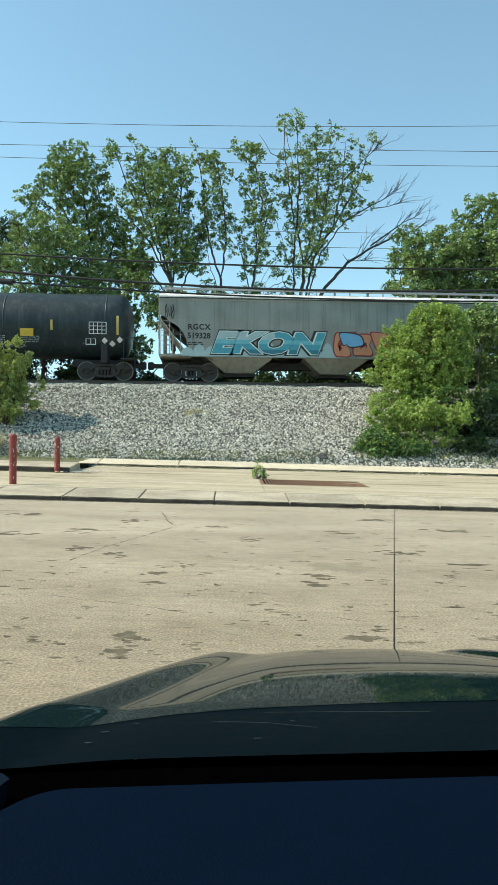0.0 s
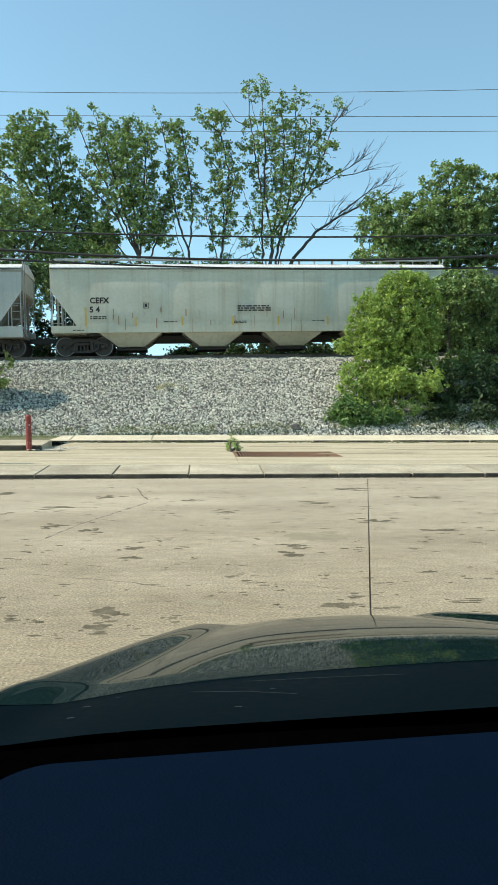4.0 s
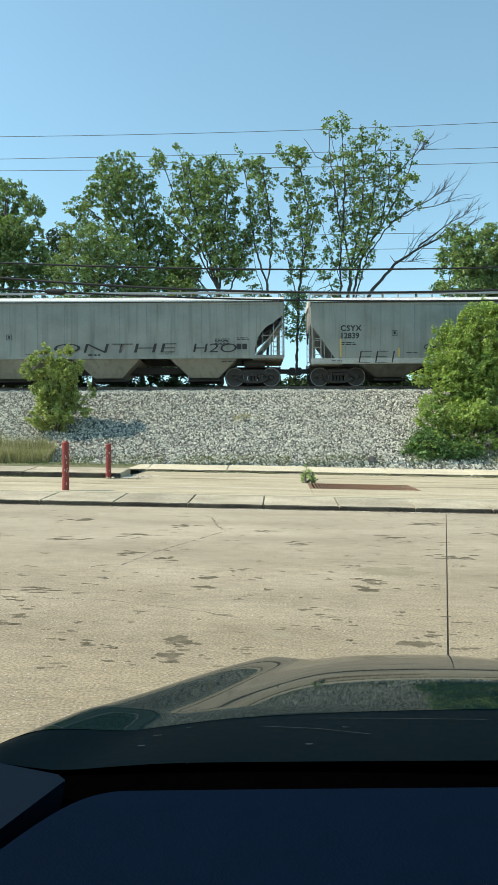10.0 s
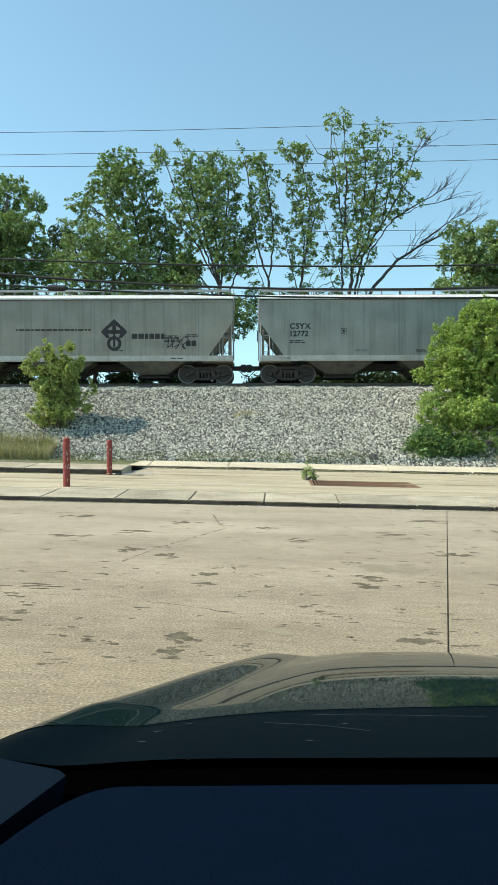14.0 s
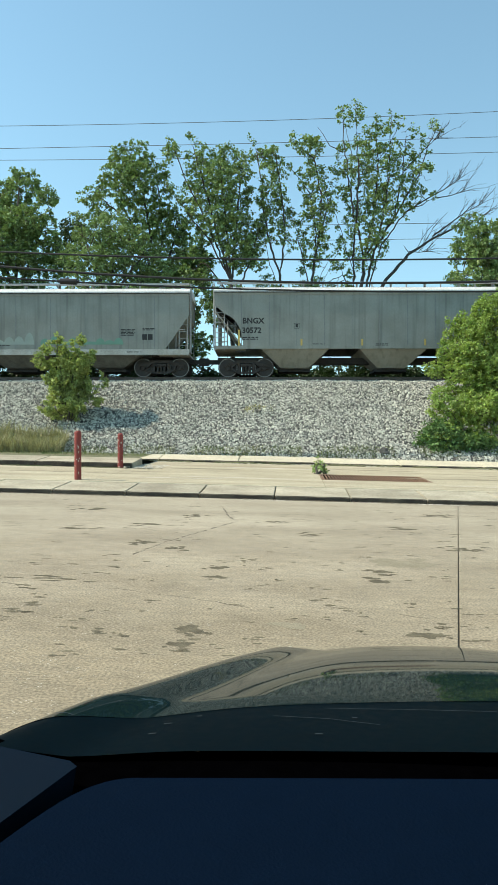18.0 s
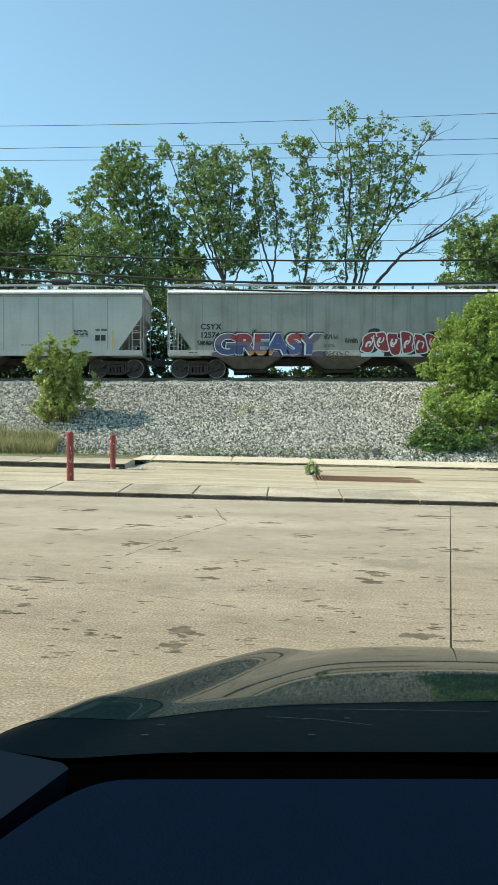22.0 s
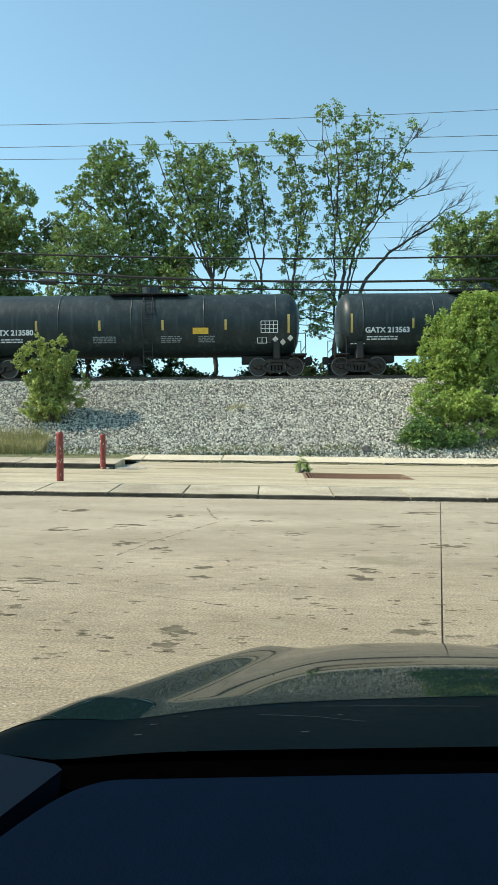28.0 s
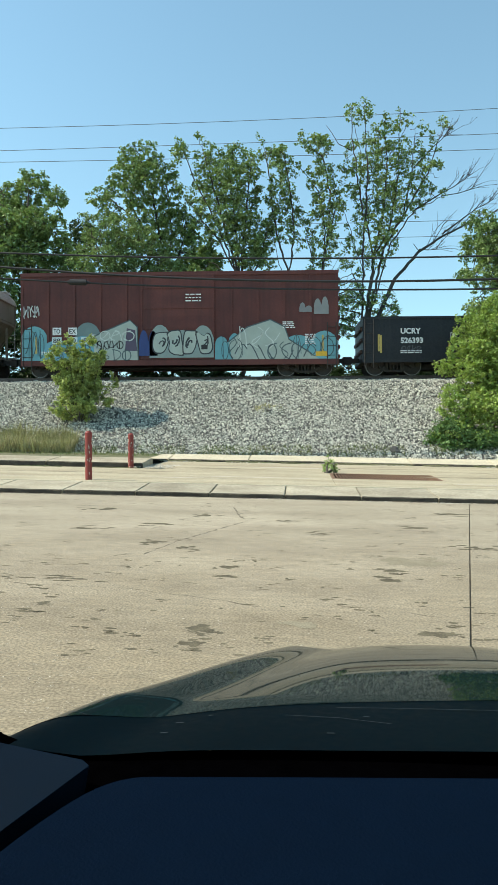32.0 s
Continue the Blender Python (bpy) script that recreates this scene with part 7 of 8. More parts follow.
grown("tree", "tall spreading tree with a dead bare limb", (5.6, 44, 3.3),
      [[(5.6, 6.6), (5.6, 12.1), (5.7, 14.5), (5.3, 16.9), (5.0, 19.0), (4.9, 21.0)], [(5.6, 11.4), (5.0, 13.1), (4.4, 15.2)], [(6.1, 6.6), (6.3, 12.3), (6.9, 15.2), (7.2, 18.3), (7.0, 20.5)], [(6.1, 7.3), (6.9, 12.8), (8.1, 14.8), (8.7, 17.6), (8.9, 20.2)], [(6.2, 8.0), (7.3, 13.1), (8.8, 15.1), (10.4, 15.9)], [(6.3, 12.3), (7.2, 13.8), (7.7, 16.9), (7.9, 21.1)], [(8.1, 14.8), (9.6, 17.3), (10.2, 19.3), (10.7, 20.3)], [(6.4, 12.4), (5.8, 14.5), (5.9, 17.6), (5.7, 20.9)], [(5.9, 9.3), (4.9, 11.6)]],
      [(4.8, 21.2, 0.31, 0.55), (4.6, 20.4, 0.38, 0.24), (5.3, 21.4, 0.34, 0.27), (6.0, 21.3, 0.31, 0.27), (5.6, 20.4, 0.76, 0.48), (6.3, 19.9, 0.27, 0.34), (7.0, 20.6, 0.41, 0.41), (7.9, 21.4, 0.27, 0.27), (7.5, 20.2, 0.55, 0.41), (8.7, 20.5, 0.34, 0.38), (9.1, 19.9, 0.48, 0.41), (10.3, 20.2, 0.69, 0.31), (10.9, 20.3, 0.38, 0.31), (9.9, 19.5, 0.41, 0.41), (4.6, 18.8, 0.31, 0.34), (6.0, 17.6, 0.52, 0.96), (4.9, 17.6, 0.82, 0.55), (7.0, 18.4, 0.58, 0.96), (7.8, 18.0, 0.52, 0.76), (9.0, 17.4, 1.31, 0.62), (9.9, 17.6, 0.62, 0.55), (5.2, 16.4, 0.89, 0.76), (7.0, 16.2, 1.13, 1.24), (9.0, 16.2, 1.17, 0.82), (10.4, 15.9, 0.41, 0.27), (5.9, 14.9, 0.55, 0.69), (7.3, 14.8, 0.82, 0.89), (8.4, 15.1, 0.62, 0.55), (6.8, 13.5, 0.76, 0.76), (4.4, 15.4, 0.45, 0.55), (4.7, 13.5, 0.31, 0.55), (4.8, 11.7, 0.62, 0.55), (6.4, 12.1, 0.79, 0.89), (7.6, 13.0, 0.31, 0.31), (5.5, 11.3, 0.62, 0.34), (7.3, 17.5, 3.16, 3.26, 0.32), (6.4, 13.8, 1.65, 2.40, 0.45), (5.5, 10.0, 1.37, 0.89, 0.8), (4.7, 9.2, 1.37, 1.89, 0.8), (6.9, 9.0, 1.03, 1.55, 0.6), (2.8, 9.0, 1.37, 1.37, 0.5)], 10, group=ROW, density=24, per=17, size=0.135, clump=0.23, thin=0.05, trunk_r=0.24, depth=1.5,
      bare=list(zip([[(6.5, 8.6), (7.6, 11.0), (9.0, 12.6), (10.5, 13.6), (12.0, 14.4), (13.4, 14.9), (14.4, 15.6)], [(10.4, 13.6), (11.6, 14.5), (12.5, 15.2), (13.8, 15.9)], [(8.8, 15.1), (10.2, 16.0), (11.4, 16.7), (12.3, 17.4)], [(10.4, 15.9), (11.4, 16.1), (12.5, 16.5)], [(8.7, 17.6), (9.8, 18.8), (10.6, 19.6), (10.9, 19.8)], [(5.0, 18.7), (4.2, 19.2), (3.8, 20.0), (3.5, 20.5)], [(9.0, 12.6), (8.7, 13.1)], [(9.0, 12.7), (9.6, 12.7), (10.2, 12.8)], [(5.6, 18.3), (5.3, 19.7), (5.1, 20.7)], [(7.2, 18.3), (8.0, 19.6), (8.4, 20.4)]],
                    (0.13, 0.06, 0.05, 0.035, 0.035, 0.03, 0.03, 0.035, 0.02, 0.02))))
grown("tree", "dense dark tree behind the track", (16.3, 41.5, 3.3),
      [[(16.3, 4.9), (16.1, 8.2), (13.9, 11.5), (12.4, 13.3)], [(16.2, 6.2), (16.3, 11.2), (16.3, 14.7)], [(16.3, 6.2), (17.4, 11.6), (17.8, 14.7)], [(16.3, 6.2), (19.1, 11.6), (19.8, 14.3)], [(16.3, 6.2), (20.9, 10.6), (22.0, 12.3)], [(16.1, 7.5), (13.2, 10.2), (11.7, 11.0)]],
      [(16.3, 15.0, 1.17, 0.84), (17.8, 15.0, 0.97, 0.91), (15.2, 14.5, 0.58, 0.58), (19.6, 14.5, 0.84, 0.91), (12.2, 13.5, 1.04, 0.65), (13.3, 13.3, 0.78, 0.58), (11.8, 12.3, 0.78, 0.97), (13.9, 11.8, 1.88, 1.17), (16.7, 12.9, 1.81, 1.30), (19.1, 12.6, 1.43, 1.62), (11.4, 11.0, 0.58, 0.45), (14.6, 10.5, 1.94, 0.84), (17.3, 10.6, 1.94, 0.84), (20.9, 13.0, 1.62, 1.94), (22.7, 11.6, 1.94, 1.94), (20.2, 10.3, 1.94, 0.97), (16.3, 11.9, 4.21, 2.59, 0.6), (13.2, 8.5, 2.27, 0.97), (13.5, 11.5, 1.81, 1.81, 0.8), (12.3, 11.8, 1.10, 1.49), (12.2, 10.2, 1.30, 0.97), (17.0, 8.2, 2.92, 1.30)], 11, group=ROW, density=20, per=34, size=0.14, clump=0.26, depth=2.2)
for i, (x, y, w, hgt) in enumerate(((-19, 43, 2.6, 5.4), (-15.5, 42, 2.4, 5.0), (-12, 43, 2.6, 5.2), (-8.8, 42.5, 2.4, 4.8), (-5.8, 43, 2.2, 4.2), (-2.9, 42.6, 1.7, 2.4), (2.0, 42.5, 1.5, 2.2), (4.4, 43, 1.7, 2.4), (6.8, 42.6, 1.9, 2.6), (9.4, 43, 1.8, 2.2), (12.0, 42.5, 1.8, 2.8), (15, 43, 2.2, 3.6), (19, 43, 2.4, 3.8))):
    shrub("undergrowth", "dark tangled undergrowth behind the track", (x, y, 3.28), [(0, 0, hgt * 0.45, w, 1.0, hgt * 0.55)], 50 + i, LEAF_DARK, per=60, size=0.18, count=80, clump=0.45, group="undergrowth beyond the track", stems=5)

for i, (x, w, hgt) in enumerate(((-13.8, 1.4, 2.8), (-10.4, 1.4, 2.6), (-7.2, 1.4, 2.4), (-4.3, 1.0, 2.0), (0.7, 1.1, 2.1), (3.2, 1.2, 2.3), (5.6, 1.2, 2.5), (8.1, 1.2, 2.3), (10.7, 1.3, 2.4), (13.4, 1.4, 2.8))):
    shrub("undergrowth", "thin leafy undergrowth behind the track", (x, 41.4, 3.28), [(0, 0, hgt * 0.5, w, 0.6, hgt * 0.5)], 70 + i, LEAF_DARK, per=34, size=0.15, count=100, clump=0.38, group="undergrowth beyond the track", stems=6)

# large shrubs before the track, hollow and dark below, and the small one at the other end
grown("large_shrub", "tall leafy shrub growing from the embankment foot, shaded below", (9.9, 30.6, 1.9),
      [[(9.9, 0.7), (9.9, 3.0), (10.0, 5.9)], [(10.0, 0.7), (8.9, 3.0), (8.7, 5.4)], [(10.0, 0.7), (11.0, 3.4), (11.1, 5.7)], [(9.9, 1.0), (8.7, 2.0), (8.0, 3.7)], [(10.0, 0.7), (11.3, 2.4)]],
      [(10.0, 6.7, 1.31, 0.67), (10.8, 6.1, 1.00, 0.76), (9.1, 5.9, 0.86, 0.81), (8.3, 5.1, 0.53, 0.48), (10.6, 5.2, 1.05, 0.67), (8.7, 4.0, 1.05, 0.81), (9.9, 3.9, 1.00, 0.86), (9.4, 2.7, 1.34, 0.81), (11.3, 2.7, 0.81, 0.57), (8.7, 1.9, 1.10, 0.53), (8.2, 5.9, 0.57, 0.48), (7.6, 4.3, 0.62, 0.38), (10.2, 7.2, 0.72, 0.29), (7.7, 3.3, 0.57, 0.38), (10.5, 1.6, 0.81, 0.43), (9.6, 4.7, 1.86, 2.51, 0.6), (8.1, 4.9, 0.72, 0.96, 0.5)], 90, leaf=SHRUB_LEAF, density=105, per=25, size=0.088, clump=0.16, depth=1.35, trunk_r=0.06, tip=0.005, step=0.16, category="shrub")
grown("large_shrub", "dark shaded shrub with bare stems at the embankment", (13.3, 32.0, 2.0),
      [[(13.3, 0.9), (13.5, 3.8), (13.4, 6.9)], [(13.4, 0.9), (12.5, 4.0), (12.4, 5.9)], [(15.0, 0.9), (14.9, 3.8), (15.3, 6.6)], [(16.1, 0.6), (16.2, 4.0), (16.9, 6.1)], [(17.7, 0.6), (18.5, 4.0), (18.9, 6.1)]],
      [(13.4, 6.8, 1.40, 1.00), (15.0, 6.1, 1.25, 1.37), (12.5, 5.3, 1.00, 1.00), (13.9, 4.8, 1.50, 1.00), (16.1, 5.1, 1.50, 1.75), (17.8, 6.1, 1.50, 1.75), (13.1, 3.5, 1.25, 0.60), (15.0, 3.3, 1.25, 0.65), (17.2, 3.5, 1.50, 1.00), (12.3, 6.8, 0.75, 0.75), (19.2, 4.5, 1.50, 2.00)], 91, leaf=LEAF, density=26, per=38, size=0.12, clump=0.26, depth=1.2, trunk_r=0.07, tip=0.006, step=0.2, category="shrub")
grown("low_shrub", "leafy suckers crowding the tall shrub's foot", (8.5, 28.4, 1.0),
      [[(8.5, 0.7), (8.0, 1.7), (7.3, 2.6)], [(8.5, 0.7), (8.6, 1.9), (8.7, 2.6)], [(8.5, 0.7), (9.4, 1.7), (10.4, 2.5)], [(8.4, 0.7), (7.3, 1.3)]],
      [(8.0, 1.9, 1.02, 0.53), (7.2, 2.6, 0.67, 0.62), (8.2, 1.2, 1.02, 0.35), (7.1, 1.4, 0.84, 0.49), (9.6, 1.6, 0.89, 0.35, 0.5), (8.7, 2.6, 1.11, 0.62), (9.9, 2.4, 0.89, 0.53, 0.7), (10.5, 2.6, 0.58, 0.49)], 97, leaf=SHRUB_LEAF, density=105, per=25, size=0.088, clump=0.16, depth=0.7, trunk_r=0.04, tip=0.005, step=0.16, category="shrub")
# the shaded hollow below the shrubs is painted with near-black leaves
shrub("brush", "low brush with bare stems, the hollow's shade painted into its leaves", (14.6, 29.0, 1.3), [(-2.6, 0.3, 1.0, 2.0, 0.7, 1.1), (0.6, 0.3, 1.1, 2.2, 0.7, 1.2), (3.8, 0.2, 1.2, 2.2, 0.7, 1.2), (-3.0, -1.0, -0.1, 1.6, 0.4, 0.4), (0.2, -1.0, -0.1, 2.0, 0.4, 0.45), (3.2, -1.0, -0.1, 2.2, 0.4, 0.5)], 96, LEAF_DARK, per=60, size=0.13, count=430, clump=0.4, stems=22)
shrub("vine_patch", "low creeping vines at the foot of the embankment", (7.3, 27.7, 0.75), [(0, 0.5, 0.5, 1.2, 0.7, 0.75), (0.9, 0.3, 0.3, 0.8, 0.5, 0.5)], 92, VINE, per=60, size=0.10, count=150, clump=0.28, stems=4)
grown("small_shrub", "small bright green shrub on the ballast slope", (-8.0, 30.1, 1.95),
      [[(-8.00, 2.0), (-8.20, 3.5), (-8.40, 5.3)], [(-8.00, 2.0), (-7.90, 3.5), (-7.50, 5.2)], [(-8.00, 2.0), (-8.50, 3.5), (-9.10, 4.6)], [(-8.00, 2.0), (-7.40, 3.5), (-7.10, 4.7)], [(-8.00, 2.0), (-7.20, 2.9), (-6.60, 3.7)], [(-8.00, 2.0), (-8.60, 2.6)]],
      [(-8.40, 5.3, 0.24, 0.28), (-8.80, 4.9, 0.33, 0.24), (-7.50, 5.3, 0.21, 0.28), (-7.90, 5.0, 0.33, 0.24), (-9.10, 4.6, 0.28, 0.19), (-7.20, 4.7, 0.21, 0.21), (-8.40, 4.4, 0.62, 0.33), (-7.50, 4.3, 0.52, 0.38), (-8.00, 3.7, 0.85, 0.47), (-8.70, 3.8, 0.33, 0.33), (-8.00, 3.1, 0.95, 0.43), (-7.10, 3.5, 0.19, 0.33), (-8.80, 2.6, 0.33, 0.28), (-7.70, 2.6, 0.66, 0.33), (-8.50, 2.2, 0.24, 0.14), (-7.90, 2.2, 0.33, 0.14), (-6.60, 3.7, 0.19, 0.24), (-8.10, 3.7, 0.95, 1.47, 0.55), (-8.40, 2.4, 0.62, 0.33), (-7.40, 4.4, 0.47, 0.57), (-6.80, 2.9, 0.28, 0.38, 0.6), (-8.45, 5.65, 0.10, 0.26), (-8.85, 5.2, 0.10, 0.28), (-7.5, 5.6, 0.09, 0.26), (-7.95, 5.4, 0.10, 0.25), (-9.2, 4.85, 0.10, 0.2), (-7.15, 4.95, 0.10, 0.22), (-6.55, 4.0, 0.12, 0.2), (-9.3, 4.3, 0.14, 0.12)], 93, leaf=YOUNG_LEAF, density=120, per=26, size=0.09, clump=0.13, depth=1.1, trunk_r=0.035, tip=0.004, step=0.12, category="shrub")


def grass(name, label, n, area, height, material, seed, bend=0.5, keep=None, frame_m=None, zf=None):
    """Blades of grass, joined."""
    r = np.random.RandomState(seed)
    vs, fs = [], []
    for i in range(n):
        x, y = r.uniform(area[0], area[1]), r.uniform(area[2], area[3])
        if keep and not keep(x, y):
            continue
        z = zf(x, y)
        h = height * r.uniform(0.25, 1.15) * (0.8 + 0.5 * noise.noise((x * 0.9, y * 0.9, 7.0)))
        a = r.uniform(0, 6.28)
        dx, dy = math.cos(a) * h * bend * r.random_sample(), math.sin(a) * h * bend * r.random_sample()
        w = 0.006 + 0.007 * height
        k = len(vs)
        c, s = math.cos(a + 1.57) * w, math.sin(a + 1.57) * w
        vs += [(x - c, y - s, z), (x + c, y + s, z), (x + dx * 0.5 + c * 0.7, y + dy * 0.5 + s * 0.7, z + h * 0.6), (x + dx * 0.5 - c * 0.7, y + dy * 0.5 - s * 0.7, z + h * 0.6), (x + dx, y + dy, z + h)]
        fs += [(k, k + 1, k + 2, k + 3), (k + 3, k + 2, k + 4)]
    me = bpy.data.meshes.new(name)
    me.from_pydata(vs, [], fs)
    me.materials.append(material)
    ob = new(name, me)
    if frame_m is not None:
        ob.matrix_basis = frame_m
    return tagged(ob, label, "grass", kind="stuff")


def verge_w(x, y):
    return 0.575 + 0.03 * (y - 23.4)


grass("dry_grass", "tall dry yellowing grass at the embankment foot", 26000, (-17.5, -7.6, 25.6, 28.6), 0.85, DRYGRASS, 21, 0.9, lambda x, y: noise.noise((x * 0.7, y * 0.7, 1)) > -0.35 - 0.25 * (x < -9), None, lambda x, y: max(bank_height(x, y), 0.8) - 0.05)
grass("short_grass", "short rough grass on the verge", 2600, (-18, -5.05, 24.3, 25.9), 0.10, GRASS, 22, 0.8, None, LOT, verge_w)
grass("foot_weeds", "thin weeds along the foot of the ballast", 9000, (-9, 16, 27.15, 28.0), 0.19, GRASS, 23, 0.9, lambda x, y: noise.noise((x * 0.8, 3, 1)) > -0.2, None, lambda x, y: bank_height(x, y))
grass("kerb_weeds", "weeds growing along the kerb joint", 1500, (-5.2, 16, 25.82, 25.93), 0.09, GRASS, 24, 0.9, lambda x, y: noise.noise((x * 1.7, 3, 1)) > 0.05, LOT, lambda x, y: SLAB_W(25.88))
shrub("weed", "small leafy weed sprouting beside the drain", tuple(LOT @ Vector((0.86, 21.5, SLAB_W(21.5)))), [(0, 0, 0.20, 0.24, 0.18, 0.16), (-0.05, 0, 0.36, 0.12, 0.1, 0.1)], 94, LEAF_LIGHT, per=7, size=0.08, count=24, clump=0.10, stems=7, category="weed")
shrub("weed", "yellowish weeds thinly scattered on ballast", (-0.1, 31.2, 2.5), [(0, 0, 0.08, 0.75, 0.55, 0.22)], 95, DRYGRASS, per=10, size=0.06, count=46, clump=0.12, stems=0, category="weed")

# ---- bollards, stone, cables ----
def bollard(u, v, h):
    ob = new("bollard")
    ob.matrix_basis = Matrix.Translation(LOT @ Vector((u, v, SLAB_W(v))))
    tagged(ob, "chipped red-painted steel pipe bollard on concrete", "bollard", "pair of bollards")
    bm = bmesh.new()
    rod(bm, (0, 0, -0.1), (0, 0, h), 0.084, 20)
    part("pipe", bm, RED, ob, smooth=False)
    bm = bmesh.new()
    n = 20
    rings = [[bm.verts.new((0.084 * k * math.cos(2 * math.pi * i / n), 0.084 * k * math.sin(2 * math.pi * i / n), h + dz)) for i in range(n)] for k, dz in ((1.03, -0.03), (1.03, 0.0), (0.8, 0.03), (0.4, 0.045))]
    for a, b in zip(rings, rings[1:]):
        for i in range(n):
            bm.faces.new((a[i], a[(i + 1) % n], b[(i + 1) % n], b[i]))
    bm.faces.new(rings[-1])
    part("cap", bm, RED, ob)
    r = random.Random(int(v * 10))
    for i in range(16):
        bm = bmesh.new()
        a, z = r.uniform(3.4, 6.0), r.uniform(0.1, h - 0.1)
        w, hh = r.uniform(0.08, 0.25), r.uniform(0.01, 0.04)
        pts = [(0.0855 * math.cos(a + q * w), 0.0855 * math.sin(a + q * w), z + e * hh) for q, e in ((-0.5, -1), (0.5, -0.7), (0.6, 0.8), (-0.4, 1))]
        bm.faces.new([bm.verts.new(p) for p in pts])
        part("paint_chip", bm, CHIP, ob, "bare pale chip in the paint")


bollard(-5.2, 17.4, 1.15)
bollard(-5.2, 21.8, 1.02)
bm = bmesh.new()
bmesh.ops.create_icosphere(bm, subdivisions=2, radius=0.3)
for v in bm.verts:
    v.co *= 0.75 + 0.35 * noise.noise(v.co * 4)
    v.co.z *= 0.9
rock = part("boulder", bm, mat("dark_rock", (0.10, 0.095, 0.085), (0.05, 0.05, 0.045), rough=0.9, scale=6, bump=0.6), None)
rock.location = (4.72, 27.6, 0.80)
tagged(rock, "dark lump of rock at the foot of the ballast", "rock")


def line(name, label, y, pts, radius, far=60.0, category="cable", tilt=0.0):
    """A cable across the view at depth y. pts: three (x, z) that its curve passes."""
    (xa, za), (xb, zb), (xc, zc) = pts
    m = np.linalg.solve(np.array([[x * x, x, 1] for x in (xa, xb, xc)]), np.array([za, zb, zc]))
    bm = bmesh.new()
    path = [Vector((x, y, m[0] * x * x + m[1] * x + m[2])) for x in even(-far, far, 60)]
    limb(bm, path, radius, radius, 6)
    return tagged(part(name, bm, LINE if name == "power_line" else CABLE, None, smooth=True), label, category)


line("utility_cable", "black utility cable strung before the train", 27.0, [(-9.27, 8.31), (0.05, 8.02), (9.36, 8.04)], 0.034)
line("utility_cable", "thick black utility cable sagging before the train", 27.0, [(-9.27, 7.74), (0.04, 7.19), (9.36, 7.19)], 0.045)
line("utility_cable", "black communication cable with a splice box", 27.0, [(-9.27, 7.33), (0.04, 6.89), (9.36, 6.81)], 0.034)
for x, z, w in ((-7.2, 7.21, 0.62),):
    bm = bmesh.new()
    rod(bm, (-w / 2, 0, 0), (w / 2, 0, 0), 0.11, 14)
    rod(bm, (-w / 2 - 0.09, 0, 0), (-w / 2, 0, 0), 0.06, 10)
    rod(bm, (w / 2, 0, 0), (w / 2 + 0.09, 0, 0), 0.06, 10)
    ob = part("splice_box", bm, CABLE)
    ob.location = (x, 27.0, z)
    ob.rotation_euler = (0, radians(2), 0)
    tagged(ob, "black cylindrical splice box on a cable", "cable box")
for pts in ([(-22.6, 30.0), (-8.1, 30.17), (23.0, 31.1)], [(-22.6, 27.95), (0, 28.3), (23.0, 28.78)], [(-22.6, 26.87), (0, 27.0), (23.0, 27.4)], [(-22, 20.6), (13.1, 20.92), (22.7, 21.03)], [(-22, 19.2), (11.4, 19.5), (22.7, 19.6)]):
    line("power_line", "thin overhead power line far behind the trees", 66.0, pts, 0.024, 120)


# ---- the parked car from which the view is taken ----
PAINT = mat("dark_car_paint", (0.004, 0.0125, 0.014), (0.0065, 0.017, 0.0185), rough=0.6, scale=3, fine=0.05, coat=1.0)
_b = PAINT.node_tree.nodes["Principled BSDF"]
_b.inputs["Coat Roughness"].default_value = 0.03
_b.inputs["Coat IOR"].default_value = 1.08
_b.inputs["Specular IOR Level"].default_value = 0.0
DASH = mat("dashboard_vinyl", (0.0018, 0.0062, 0.0158), (0.0015, 0.0054, 0.014), rough=0.75, scale=2, fine=0.05, bump=0.15, bump_scale=300)
TRIM = mat("dashboard_trim", (0.0028, 0.0085, 0.0175), (0.0024, 0.0075, 0.0155), rough=0.8, scale=2, fine=0.04)
FRIT = mat("black_plastic", (0.0006, 0.0006, 0.0008), rough=0.85)
FRIT.node_tree.nodes["Principled BSDF"].inputs["Specular IOR Level"].default_value = 0.0
# dark teal that paints in what the bonnet's rear reflects; hardly any specular
COWL = mat("cowl_dark_reflection", (0.0015, 0.005, 0.0076), (0.0022, 0.0064, 0.0092), rough=0.45, scale=4, fine=0.2)
COWL.node_tree.nodes["Principled BSDF"].inputs["Specular IOR Level"].default_value = 0.008
DASH.node_tree.nodes["Principled BSDF"].inputs["Specular IOR Level"].default_value = 0.01
TRIM.node_tree.nodes["Principled BSDF"].inputs["Specular IOR Level"].default_value = 0.04
GLASS = mat("window_glass", (1, 1, 1), (1, 1, 1), rough=0.1, fine=0.0)
GLASS.node_tree.nodes["Principled BSDF"].inputs["Transmission Weight"].default_value = 1.0
RUBBER = mat("tyre_rubber", (0.018, 0.018, 0.018), rough=0.85, scale=8)
ALLOY = mat("alloy_rim", (0.42, 0.42, 0.43), rough=0.35, metal=0.9, scale=6)
parked = new("parked_car")
tagged(parked, "dark glossy car with a dusty bonnet, parked on the lot", "car")
CX = 0.42


def ease(d, r):
    """A rounded ramp: 0 below, d above, with a bend of radius r."""
    return 0.5 * (d + math.sqrt(d * d + r * r))


